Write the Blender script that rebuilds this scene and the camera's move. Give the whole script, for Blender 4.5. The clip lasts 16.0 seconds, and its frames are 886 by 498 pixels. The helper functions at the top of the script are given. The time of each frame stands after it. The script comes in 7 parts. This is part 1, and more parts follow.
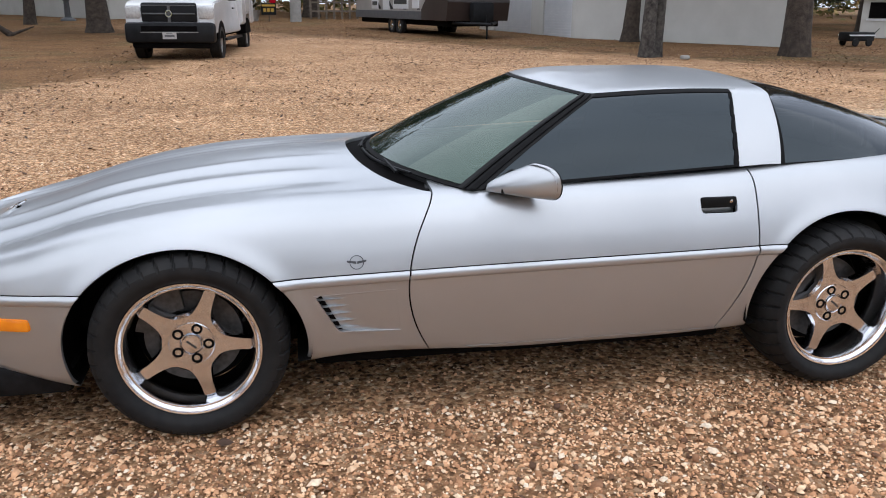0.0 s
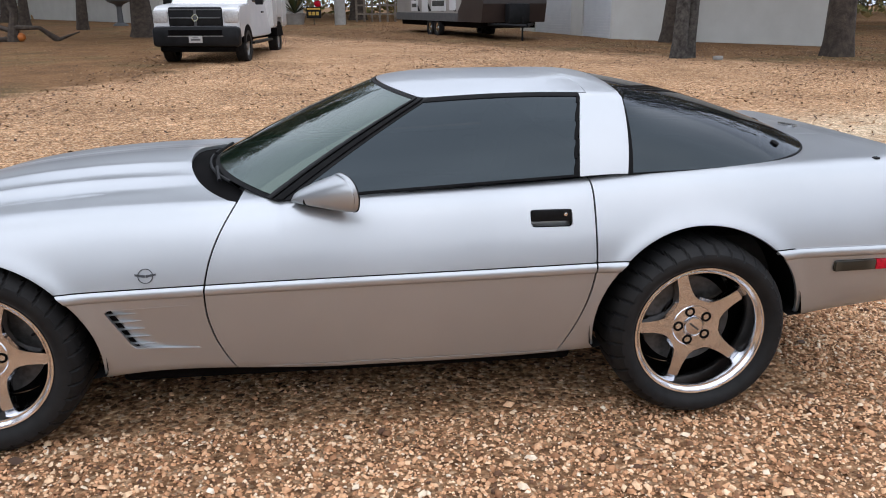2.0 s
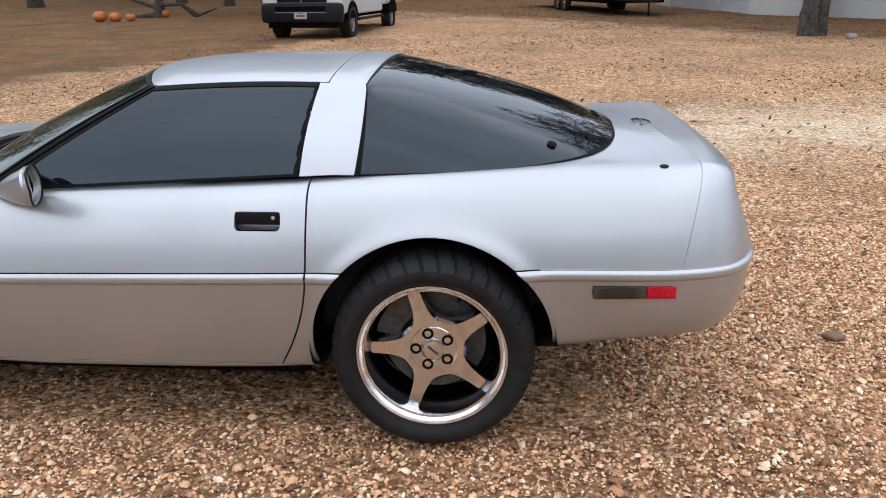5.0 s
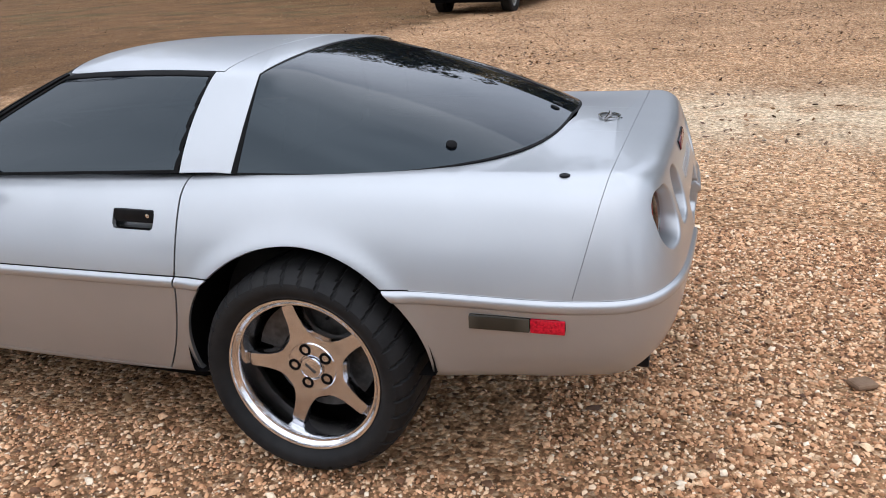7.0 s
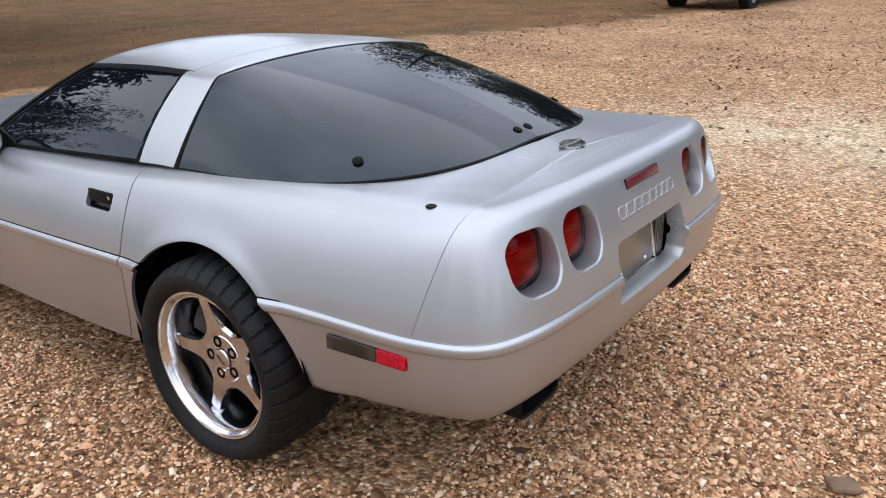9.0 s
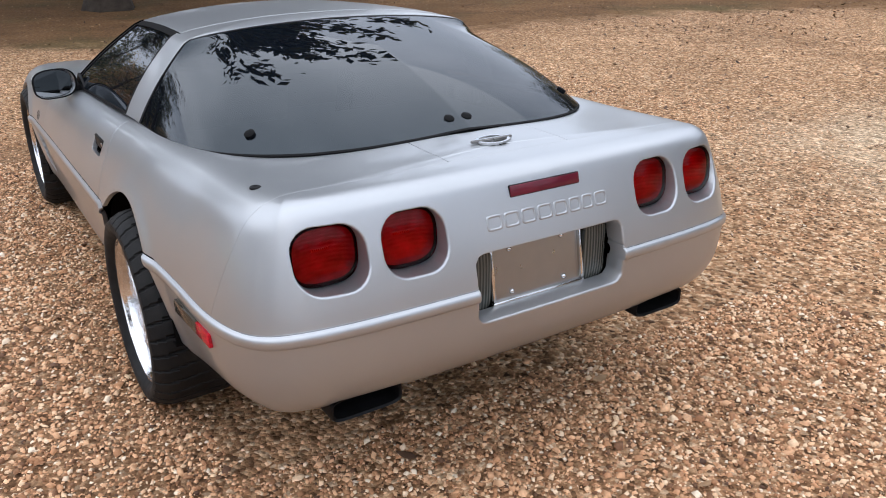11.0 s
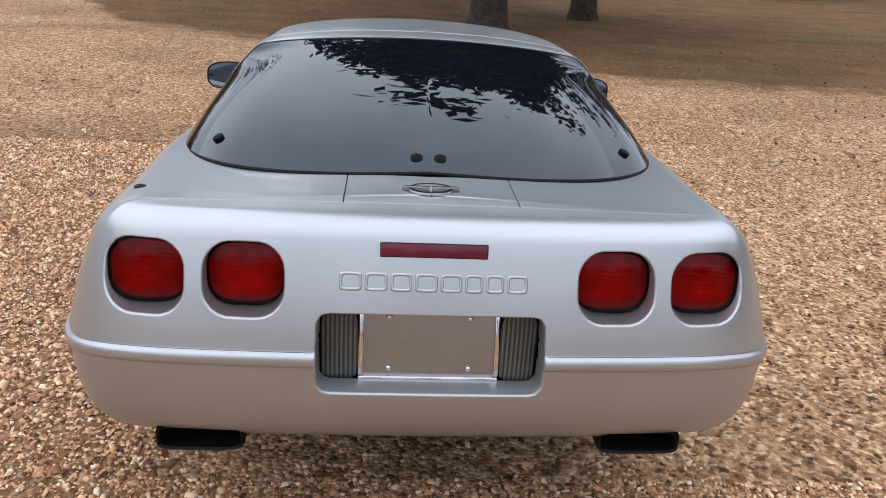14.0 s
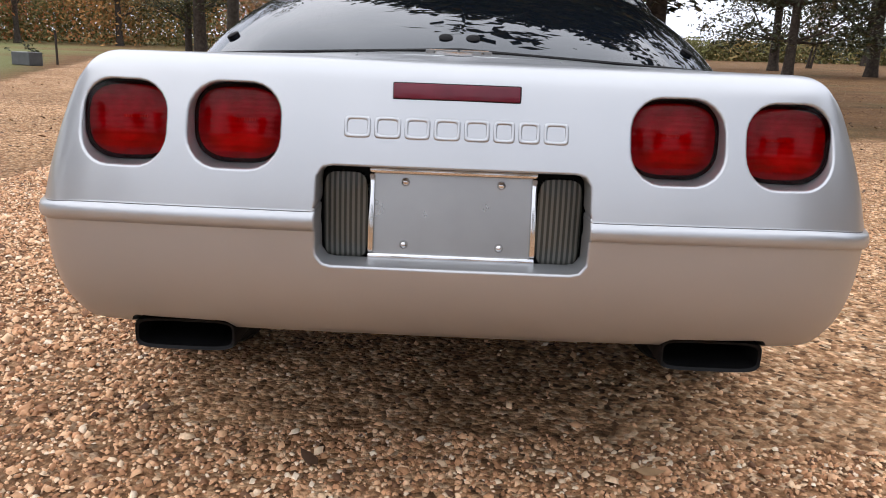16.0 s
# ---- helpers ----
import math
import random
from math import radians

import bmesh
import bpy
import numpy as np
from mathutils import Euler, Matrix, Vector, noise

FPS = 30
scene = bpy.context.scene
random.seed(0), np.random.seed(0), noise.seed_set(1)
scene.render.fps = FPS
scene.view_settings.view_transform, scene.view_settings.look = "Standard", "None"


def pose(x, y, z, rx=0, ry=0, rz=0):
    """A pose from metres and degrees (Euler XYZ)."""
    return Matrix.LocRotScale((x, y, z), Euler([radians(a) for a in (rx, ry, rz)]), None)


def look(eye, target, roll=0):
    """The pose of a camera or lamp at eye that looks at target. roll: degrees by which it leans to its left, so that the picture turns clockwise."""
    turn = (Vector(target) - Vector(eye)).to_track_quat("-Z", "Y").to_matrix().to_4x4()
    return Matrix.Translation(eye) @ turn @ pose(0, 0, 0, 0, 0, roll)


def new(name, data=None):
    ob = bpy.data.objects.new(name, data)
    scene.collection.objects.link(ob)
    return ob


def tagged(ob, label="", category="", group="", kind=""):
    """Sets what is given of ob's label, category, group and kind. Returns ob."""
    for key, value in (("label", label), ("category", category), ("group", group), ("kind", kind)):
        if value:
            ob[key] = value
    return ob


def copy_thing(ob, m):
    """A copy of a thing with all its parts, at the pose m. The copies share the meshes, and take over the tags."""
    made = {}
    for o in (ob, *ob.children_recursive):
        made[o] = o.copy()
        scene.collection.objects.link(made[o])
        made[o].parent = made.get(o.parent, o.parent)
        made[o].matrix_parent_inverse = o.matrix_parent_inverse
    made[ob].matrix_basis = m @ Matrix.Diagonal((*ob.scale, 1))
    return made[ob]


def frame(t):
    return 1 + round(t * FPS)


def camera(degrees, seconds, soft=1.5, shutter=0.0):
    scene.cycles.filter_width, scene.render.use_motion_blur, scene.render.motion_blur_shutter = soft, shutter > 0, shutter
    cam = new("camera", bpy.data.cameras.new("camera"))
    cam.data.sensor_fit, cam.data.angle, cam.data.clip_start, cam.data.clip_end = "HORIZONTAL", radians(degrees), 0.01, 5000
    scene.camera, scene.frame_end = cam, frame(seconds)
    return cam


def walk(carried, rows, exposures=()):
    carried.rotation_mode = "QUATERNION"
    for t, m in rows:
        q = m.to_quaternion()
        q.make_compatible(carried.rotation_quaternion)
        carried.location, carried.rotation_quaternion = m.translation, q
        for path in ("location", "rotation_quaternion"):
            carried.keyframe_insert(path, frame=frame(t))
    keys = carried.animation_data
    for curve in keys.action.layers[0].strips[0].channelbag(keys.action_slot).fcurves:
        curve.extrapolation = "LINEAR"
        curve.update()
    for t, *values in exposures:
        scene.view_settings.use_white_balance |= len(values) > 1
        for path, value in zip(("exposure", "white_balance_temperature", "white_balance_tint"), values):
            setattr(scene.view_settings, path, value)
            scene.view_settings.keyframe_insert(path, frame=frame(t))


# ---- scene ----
cam = camera(58.2, 16.0, soft=1.0)
PATH = [
    (0, (0.374, -3.377, 1.44), (0.736, -1.5, 0.852), 0.4),
    (0.5, (0.548, -3.351, 1.444), (0.879, -1.467, 0.858), 0.3),
    (1, (0.782, -3.357, 1.44), (1.078, -1.467, 0.858), 0.5),
    (1.5, (1.012, -3.374, 1.443), (1.265, -1.478, 0.859), -0.1),
    (2, (1.228, -3.327, 1.431), (1.45, -1.426, 0.847), -0.2),
    (2.5, (1.465, -3.284, 1.432), (1.653, -1.38, 0.847), -0.1),
    (3, (1.737, -3.272, 1.432), (1.862, -1.364, 0.848), -0.1),
    (3.5, (1.936, -3.225, 1.424), (2.011, -1.315, 0.835), -0.6),
    (4, (2.146, -3.151, 1.425), (2.177, -1.244, 0.826), -0.8),
    (4.5, (2.401, -3.111, 1.429), (2.352, -1.209, 0.813), -0.5),
    (4.7, (2.499, -3.106, 1.436), (2.412, -1.208, 0.811), -0.5),
    (6.8, (3.377, -2.676, 1.44), (2.806, -0.885, 0.756), -2.6),
    (7, (3.451, -2.619, 1.426), (2.847, -0.839, 0.741), -2.4),
    (7.5, (3.663, -2.495, 1.424), (2.936, -0.767, 0.728), -1.8),
    (8, (3.885, -2.416, 1.453), (2.994, -0.768, 0.754), -1.6),
    (8.5, (4.066, -2.283, 1.45), (3.049, -0.703, 0.764), -1.5),
    (9, (4.237, -2.132, 1.472), (3.123, -0.625, 0.775), -1.2),
    (9.5, (4.456, -1.95, 1.476), (3.229, -0.542, 0.759), -0.9),
    (9.7, (4.528, -1.845, 1.473), (3.248, -0.493, 0.741), -1.6),
    (11.8, (4.962, -0.985, 1.475), (3.283, -0.196, 0.731), 1.3),
    (12, (4.969, -0.915, 1.470), (3.263, -0.179, 0.729), 1.2),
    (12.5, (5.022, -0.687, 1.487), (3.262, -0.116, 0.729), 1.0),
    (13, (5.070, -0.496, 1.485), (3.252, -0.102, 0.750), 1.6),
    (13.5, (4.995, -0.291, 1.469), (3.158, 0.026, 0.744), 3.1),
    (14, (4.929, -0.107, 1.443), (3.062, 0.043, 0.743), 3.2),
    (14.5, (4.888, 0.029, 1.366), (3.003, 0.020, 0.697), 1.7),
    (15, (4.863, 0.006, 1.196), (2.960, -0.041, 0.581), 1.2),
    (15.5, (4.814, -0.010, 1.013), (2.886, -0.051, 0.484), 1.6),
    (16, (4.807, 0.001, 0.936), (2.869, -0.020, 0.443), 2.2),
]
# the film's camera opens a little and warms at the end
EXPOSED = [(0, 0.0, 6500, 10), (11.8, 0.0, 6500, 10), (13, -0.04, 6500, 10), (14.2, -0.03, 6500, 10), (15.2, 0.02, 6700, 11), (16, 0.10, 6900, 12)]
walk(cam, [(t, look(e, g, r)) for t, e, g, r in PATH], EXPOSED)

# ---- light: flat overcast daylight ----
world = bpy.data.worlds.new("overcast_sky")
scene.world = world
world.use_nodes = True
wn, wl = world.node_tree.nodes, world.node_tree.links
sky = wn.new("ShaderNodeTexSky")
sky.sky_type, sky.sun_disc = "NISHITA", False
sky.sun_elevation, sky.sun_rotation = radians(48), radians(150)
sky.air_density, sky.dust_density = 1.0, 1.5
soft = wn.new("ShaderNodeTexNoise")
soft.inputs["Scale"].default_value, soft.inputs["Detail"].default_value = 2.2, 5
geo = wn.new("ShaderNodeTexCoord")
wl.new(geo.outputs["Generated"], soft.inputs["Vector"])
cloud = wn.new("ShaderNodeValToRGB")
cloud.color_ramp.elements[0].color, cloud.color_ramp.elements[1].color = (7.4, 8.2, 9.9, 1), (11.7, 12.5, 14.5, 1)
cloud.color_ramp.elements[0].position, cloud.color_ramp.elements[1].position = 0.35, 0.68
wl.new(soft.outputs["Fac"], cloud.inputs[0])
veil = wn.new("ShaderNodeMix")
veil.data_type = "RGBA"
veil.inputs[0].default_value = 0.88
wl.new(sky.outputs[0], veil.inputs[6]), wl.new(cloud.outputs[0], veil.inputs[7])
# an overcast sky is brighter overhead than at the horizon
rise = wn.new("ShaderNodeSeparateXYZ")
wl.new(geo.outputs["Generated"], rise.inputs[0])
lift = wn.new("ShaderNodeMapRange")
lift.inputs["From Min"].default_value, lift.inputs["From Max"].default_value = 0.0, 1.0
lift.inputs["To Min"].default_value, lift.inputs["To Max"].default_value = 0.86, 1.24
wl.new(rise.outputs["Z"], lift.inputs["Value"])
graded = wn.new("ShaderNodeVectorMath")
graded.operation = "SCALE"
wl.new(veil.outputs[2], graded.inputs[0]), wl.new(lift.outputs[0], graded.inputs["Scale"])
wl.new(graded.outputs[0], wn["Background"].inputs["Color"])
wn["Background"].inputs["Strength"].default_value = 0.140
sun = new("sun", bpy.data.lights.new("sun", "SUN"))
sun.data.energy, sun.data.angle, sun.data.color = 1.17, radians(120), (1.0, 0.98, 0.96)
sun.matrix_world = look((0, 0, 20), (2, 4, 0))
scene.view_settings.exposure = 0.0

# ---- materials ----
def nodes_of(name):
    m = bpy.data.materials.new(name)
    m.use_nodes = True
    n, l = m.node_tree.nodes, m.node_tree.links
    return m, n, l, n["Principled BSDF"]


def ramp_between(n, l, fac, a, b, lo=0.3, hi=0.7):
    r = n.new("ShaderNodeValToRGB")
    r.color_ramp.elements[0].position, r.color_ramp.elements[1].position = lo, hi
    r.color_ramp.elements[0].color, r.color_ramp.elements[1].color = (*a, 1), (*b, 1)
    l.new(fac, r.inputs[0])
    return r.outputs[0]


def noise_tex(n, l, scale, detail=4.0, rough=0.55, coords="Object"):
    tc, t = n.new("ShaderNodeTexCoord"), n.new("ShaderNodeTexNoise")
    t.inputs["Scale"].default_value, t.inputs["Detail"].default_value, t.inputs["Roughness"].default_value = scale, detail, rough
    l.new(tc.outputs[coords], t.inputs["Vector"])
    return t.outputs["Fac"]


def add_bump(n, l, bsdf, height, strength, distance):
    b = n.new("ShaderNodeBump")
    b.inputs["Strength"].default_value, b.inputs["Distance"].default_value = strength, distance
    l.new(height, b.inputs["Height"])
    l.new(b.outputs[0], bsdf.inputs["Normal"])


def surface(name, a, b=None, rough=0.5, metal=0.0, scale=8.0, bump=0.0, bump_scale=60.0, rough_to=None, coat=0.0, dist=0.004, spec=0.5):
    """A varied surface: colour between a and b by coarse noise, roughness varied, fine relief."""
    m, n, l, p = nodes_of(name)
    b = b or tuple(min(1, c * 1.18) for c in a)
    l.new(ramp_between(n, l, noise_tex(n, l, scale), a, b), p.inputs["Base Color"])
    p.inputs["Metallic"].default_value = metal
    if rough_to is None:
        p.inputs["Roughness"].default_value = rough
    else:
        r = n.new("ShaderNodeMapRange")
        r.inputs["To Min"].default_value, r.inputs["To Max"].default_value = rough, rough_to
        l.new(noise_tex(n, l, scale * 3), r.inputs["Value"])
        l.new(r.outputs[0], p.inputs["Roughness"])
    p.inputs["Coat Weight"].default_value, p.inputs["Coat Roughness"].default_value = coat, 0.06
    p.inputs["Specular IOR Level"].default_value = spec
    if bump:
        add_bump(n, l, p, noise_tex(n, l, bump_scale, 6), bump, dist)
    return m


def paint_silver():
    m, n, l, p = nodes_of("silver_paint")
    l.new(ramp_between(n, l, noise_tex(n, l, 2.0, 3), (0.398, 0.414, 0.426), (0.440, 0.455, 0.467)), p.inputs["Base Color"])
    p.inputs["Metallic"].default_value, p.inputs["Roughness"].default_value = 0.80, 0.40
    p.inputs["Coat Weight"].default_value, p.inputs["Coat Roughness"].default_value = 0.6, 0.05
    add_bump(n, l, p, noise_tex(n, l, 1400, 1), 0.05, 0.0005)
    return m


def tinted_glass(name, colour, alpha, ior, tint=(0.78, 0.93, 1.0)):
    m, n, l, p = nodes_of(name)
    l.new(ramp_between(n, l, noise_tex(n, l, 1.5, 3), colour, tuple(c * 1.3 for c in colour)), p.inputs["Base Color"])
    p.inputs["Roughness"].default_value, p.inputs["IOR"].default_value, p.inputs["Alpha"].default_value = 0.012, ior, alpha
    p.inputs["Specular Tint"].default_value = (*tint, 1)
    return m


def lens(name, a, b, rough=0.08, stripes=0.0, gloss=0.12, grain=14):
    m, n, l, p = nodes_of(name)
    if stripes:
        tc, w = n.new("ShaderNodeTexCoord"), n.new("ShaderNodeTexWave")
        w.bands_direction = "Y"
        w.inputs["Scale"].default_value, w.inputs["Distortion"].default_value = stripes, 0.0
        l.new(tc.outputs["Object"], w.inputs["Vector"])
        l.new(ramp_between(n, l, w.outputs["Fac"], a, b), p.inputs["Base Color"])
        add_bump(n, l, p, w.outputs["Fac"], 0.5, 0.002)
    else:
        l.new(ramp_between(n, l, noise_tex(n, l, grain, 2), a, b), p.inputs["Base Color"])
    p.inputs["Roughness"].default_value = rough
    p.inputs["Coat Weight"].default_value, p.inputs["Coat Roughness"].default_value = gloss, 0.03
    p.inputs["Specular IOR Level"].default_value = 0.25
    return m


def tail_lens():
    """Clear red moulding: light passes through it to the bowl behind and back."""
    m, n, l, p = nodes_of("red_lens")
    clear, gloss, fres, mix = n.new("ShaderNodeBsdfTransparent"), n.new("ShaderNodeBsdfGlossy"), n.new("ShaderNodeFresnel"), n.new("ShaderNodeMixShader")
    l.new(ramp_between(n, l, noise_tex(n, l, 20, 2), (0.52, 0.0003, 0.018), (0.66, 0.0004, 0.024)), clear.inputs["Color"])
    gloss.inputs["Roughness"].default_value = 0.06
    fres.inputs["IOR"].default_value = 1.27
    tc, w, b = n.new("ShaderNodeTexCoord"), n.new("ShaderNodeTexWave"), n.new("ShaderNodeBump")
    w.bands_direction = "Z"
    w.inputs["Scale"].default_value = 45.0
    l.new(tc.outputs["Object"], w.inputs["Vector"])
    b.inputs["Strength"].default_value, b.inputs["Distance"].default_value = 0.02, 0.001
    l.new(w.outputs["Fac"], b.inputs["Height"])
    l.new(b.outputs[0], gloss.inputs["Normal"])
    l.new(fres.outputs[0], mix.inputs[0]), l.new(clear.outputs[0], mix.inputs[1]), l.new(gloss.outputs[0], mix.inputs[2])
    l.new(mix.outputs[0], n["Material Output"].inputs["Surface"])
    n.remove(p)
    return m


def lamp_bowl_skin():
    """Satin bowl behind a lens with fine level ribs."""
    m, n, l, p = nodes_of("lamp_bowl")
    tc, w = n.new("ShaderNodeTexCoord"), n.new("ShaderNodeTexWave")
    w.bands_direction = "Z"
    w.inputs["Scale"].default_value, w.inputs["Distortion"].default_value = 30.0, 0.4
    l.new(tc.outputs["Object"], w.inputs["Vector"])
    l.new(ramp_between(n, l, noise_tex(n, l, 30, 3), (0.46, 0.46, 0.46), (0.80, 0.80, 0.80)), p.inputs["Base Color"])
    add_bump(n, l, p, w.outputs["Fac"], 0.28, 0.004)
    p.inputs["Roughness"].default_value, p.inputs["Metallic"].default_value = 0.42, 0.35
    return m


def by_island(name, stops, rough=0.8, scale=30.0, bump=0.3, via="island", relief=0.003):
    """Colour picked piece by piece out of a few stops, with fine grain."""
    m, n, l, p = nodes_of(name)
    r = n.new("ShaderNodeValToRGB")
    r.color_ramp.interpolation = "LINEAR"
    while len(r.color_ramp.elements) < len(stops):
        r.color_ramp.elements.new(0.5)
    for e, (pos, c) in zip(r.color_ramp.elements, stops):
        e.position, e.color = pos, (*c, 1)
    src = n.new("ShaderNodeNewGeometry").outputs["Random Per Island"] if via == "island" else n.new("ShaderNodeObjectInfo").outputs["Random"]
    l.new(src, r.inputs[0])
    mix = n.new("ShaderNodeMix")
    mix.data_type, mix.blend_type = "RGBA", "MULTIPLY"
    mix.inputs[0].default_value = 0.55
    l.new(r.outputs[0], mix.inputs[6])
    l.new(ramp_between(n, l, noise_tex(n, l, scale, 5), (0.45, 0.43, 0.4), (1.15, 1.12, 1.1)), mix.inputs[7])
    l.new(mix.outputs[2], p.inputs["Base Color"])
    p.inputs["Roughness"].default_value = rough
    if bump:
        add_bump(n, l, p, noise_tex(n, l, scale * 4, 4), bump, relief)
    return m


M_PAINT = paint_silver()
M_GLASS = tinted_glass("dark_tinted_glass", (0.003, 0.0045, 0.007), 0.985, 1.53)
M_SCREEN = tinted_glass("green_tinted_windscreen", (0.004, 0.011, 0.008), 0.88, 1.85, (0.66, 0.92, 0.76))
M_RUBBER = surface("black_rubber", (0.0031, 0.0031, 0.0035), (0.0069, 0.0069, 0.0069), 0.6, scale=20, spec=0.08)
M_PLASTIC = surface("black_plastic", (0.0046, 0.0046, 0.005), (0.0108, 0.0108, 0.0115), 0.48, scale=30, bump=0.1, bump_scale=500, dist=0.001, spec=0.12)
M_VOID = surface("dark_inner_panel", (0.0023, 0.0023, 0.0023), (0.0054, 0.0046, 0.0046), 0.9, spec=0.05)
M_TYRE = surface("tyre_rubber", (0.0075, 0.0075, 0.008), (0.016, 0.0155, 0.015), 0.5, scale=12, bump=0.25, bump_scale=300, rough_to=0.8, dist=0.001, spec=0.2)
M_CHROME = surface("polished_wheel_metal", (0.60, 0.60, 0.60), (0.68, 0.68, 0.68), 0.05, metal=1.0, scale=30, rough_to=0.16)
M_SATIN = surface("plated_spoke_metal", (0.56, 0.57, 0.60), (0.72, 0.73, 0.76), 0.05, metal=1.0, scale=30, rough_to=0.14, bump=0.5, bump_scale=22, dist=0.004)
M_RIM = surface("plated_rim_metal", (0.70, 0.70, 0.71), (0.80, 0.80, 0.81), 0.05, metal=1.0, scale=30, rough_to=0.14, bump=0.25, bump_scale=90, dist=0.003)
M_IRON = surface("brake_iron", (0.0462, 0.0447, 0.0423), (0.1001, 0.0963, 0.0924), 0.5, metal=0.7, scale=40)
M_STEEL = surface("dull_steel", (0.231, 0.2233, 0.2156), (0.3234, 0.3157, 0.3003), 0.4, metal=0.9, scale=40, rough_to=0.6)
M_PLATE = surface("brushed_steel_plate", (0.30, 0.30, 0.295), (0.36, 0.36, 0.355), 0.26, metal=0.95, scale=5, rough_to=0.3)
M_RED, M_BOWL = tail_lens(), lamp_bowl_skin()
M_FACET = lens("pale_lens_facet", (0.75, 0.16, 0.12), (0.95, 0.30, 0.22), 0.2)
M_MAROON = lens("maroon_lens", (0.0924, 0.0092, 0.0193), (0.1309, 0.0139, 0.027), 0.2)
M_MARK = lens("bright_red_lens", (0.22, 0.002, 0.010), (0.66, 0.010, 0.030), 0.15, grain=170)
M_SMOKE = lens("smoked_lens", (0.027, 0.0231, 0.0169), (0.0577, 0.0508, 0.0385), 0.15, stripes=22.0)
M_REVERSE = lens("ribbed_clear_lens", (0.0347, 0.037, 0.0323), (0.1001, 0.1001, 0.0886), 0.12, stripes=32.0)
M_AMBER = lens("amber_lens", (0.75, 0.20, 0.01), (0.95, 0.32, 0.02), 0.15)
M_INTERIOR = surface("dark_cloth_and_vinyl", (0.0092, 0.0092, 0.01), (0.0231, 0.0231, 0.0246), 0.8)

# ---- mesh kit ----
def link_mesh(name, verts, faces, mat, parent=None, label="", normals=None, smooth=True):
    me = bpy.data.meshes.new(name)
    me.from_pydata([tuple(v) for v in verts], [], faces)
    me.polygons.foreach_set("use_smooth", [smooth] * len(me.polygons))
    if normals is not None:
        me.normals_split_custom_set_from_vertices([tuple(n) for n in normals])
    me.materials.append(mat)
    me.update()
    ob = new(name, me)
    ob.parent = parent
    if label:
        tagged(ob, label)
    return ob


def part(name, bm, mat, parent=None, label="", smooth=False, angle=35):
    """Links a bmesh as one mesh object under a thing or a part."""
    me = bpy.data.meshes.new(name)
    bmesh.ops.recalc_face_normals(bm, faces=bm.faces)
    for f in bm.faces:
        f.smooth = smooth
    if smooth:
        for e in bm.edges:
            if len(e.link_faces) == 2 and e.calc_face_angle(0) > radians(angle):
                e.smooth = False
    bm.to_mesh(me)
    bm.free()
    me.materials.append(mat)
    ob = new(name, me)
    ob.parent = parent
    if label:
        tagged(ob, label)
    return ob


def thing(name, label, category, group="", kind="", at=(0, 0, 0), turn=0.0):
    ob = new(name)
    ob.empty_display_size = 0.1
    ob.location, ob.rotation_euler = at, (0, 0, radians(turn))
    return tagged(ob, label, category, group, kind)


def box(bm, x0, x1, y0, y1, z0, z1, bevel=0.0, m=None):
    r = bmesh.ops.create_cube(bm, size=1)
    mm = Matrix.Translation(((x0 + x1) / 2, (y0 + y1) / 2, (z0 + z1) / 2)) @ Matrix.Diagonal((x1 - x0, y1 - y0, z1 - z0, 1))
    if m is not None:
        mm = m @ mm
    bmesh.ops.transform(bm, matrix=mm, verts=r["verts"])
    if bevel:
        es = list({e for v in r["verts"] for e in v.link_edges})
        bmesh.ops.bevel(bm, geom=es, offset=bevel, segments=2, affect="EDGES", profile=0.5)


def boxed(x0, x1, y0, y1, z0, z1, bevel=0.0, m=None):
    bm = bmesh.new()
    box(bm, x0, x1, y0, y1, z0, z1, bevel, m)
    return bm


def tube(bm, a, b, r0, r1=None, n=10, caps=True):
    a, b = Vector(a), Vector(b)
    r1 = r0 if r1 is None else r1
    q = (b - a).to_track_quat("Z", "Y").to_matrix()
    rings = []
    for c, r in ((a, r0), (b, r1)):
        rings.append([bm.verts.new(c + q @ Vector((r * math.cos(2 * math.pi * i / n), r * math.sin(2 * math.pi * i / n), 0))) for i in range(n)])
    for i in range(n):
        bm.faces.new((rings[0][i], rings[0][(i + 1) % n], rings[1][(i + 1) % n], rings[1][i]))
    if caps:
        bm.faces.new(rings[0][::-1])
        bm.faces.new(rings[1])


def lathe(bm, profile, n=48, axis="y", centre=(0, 0, 0), close=False):
    """Turns (radius, along) pairs round an axis."""
    rings = []
    for r, h in profile:
        ring = []
        for i in range(n):
            a = 2 * math.pi * i / n
            p = (r * math.cos(a), h, r * math.sin(a)) if axis == "y" else (r * math.cos(a), r * math.sin(a), h)
            ring.append(bm.verts.new(Vector(p) + Vector(centre)))
        rings.append(ring)
    for a, b in zip(rings, rings[1:] + (rings[:1] if close else [])):
        for i in range(n):
            bm.faces.new((a[i], a[(i + 1) % n], b[(i + 1) % n], b[i]))
    if not close:
        for ring in (rings[0], rings[-1]):
            bm.faces.new(ring)


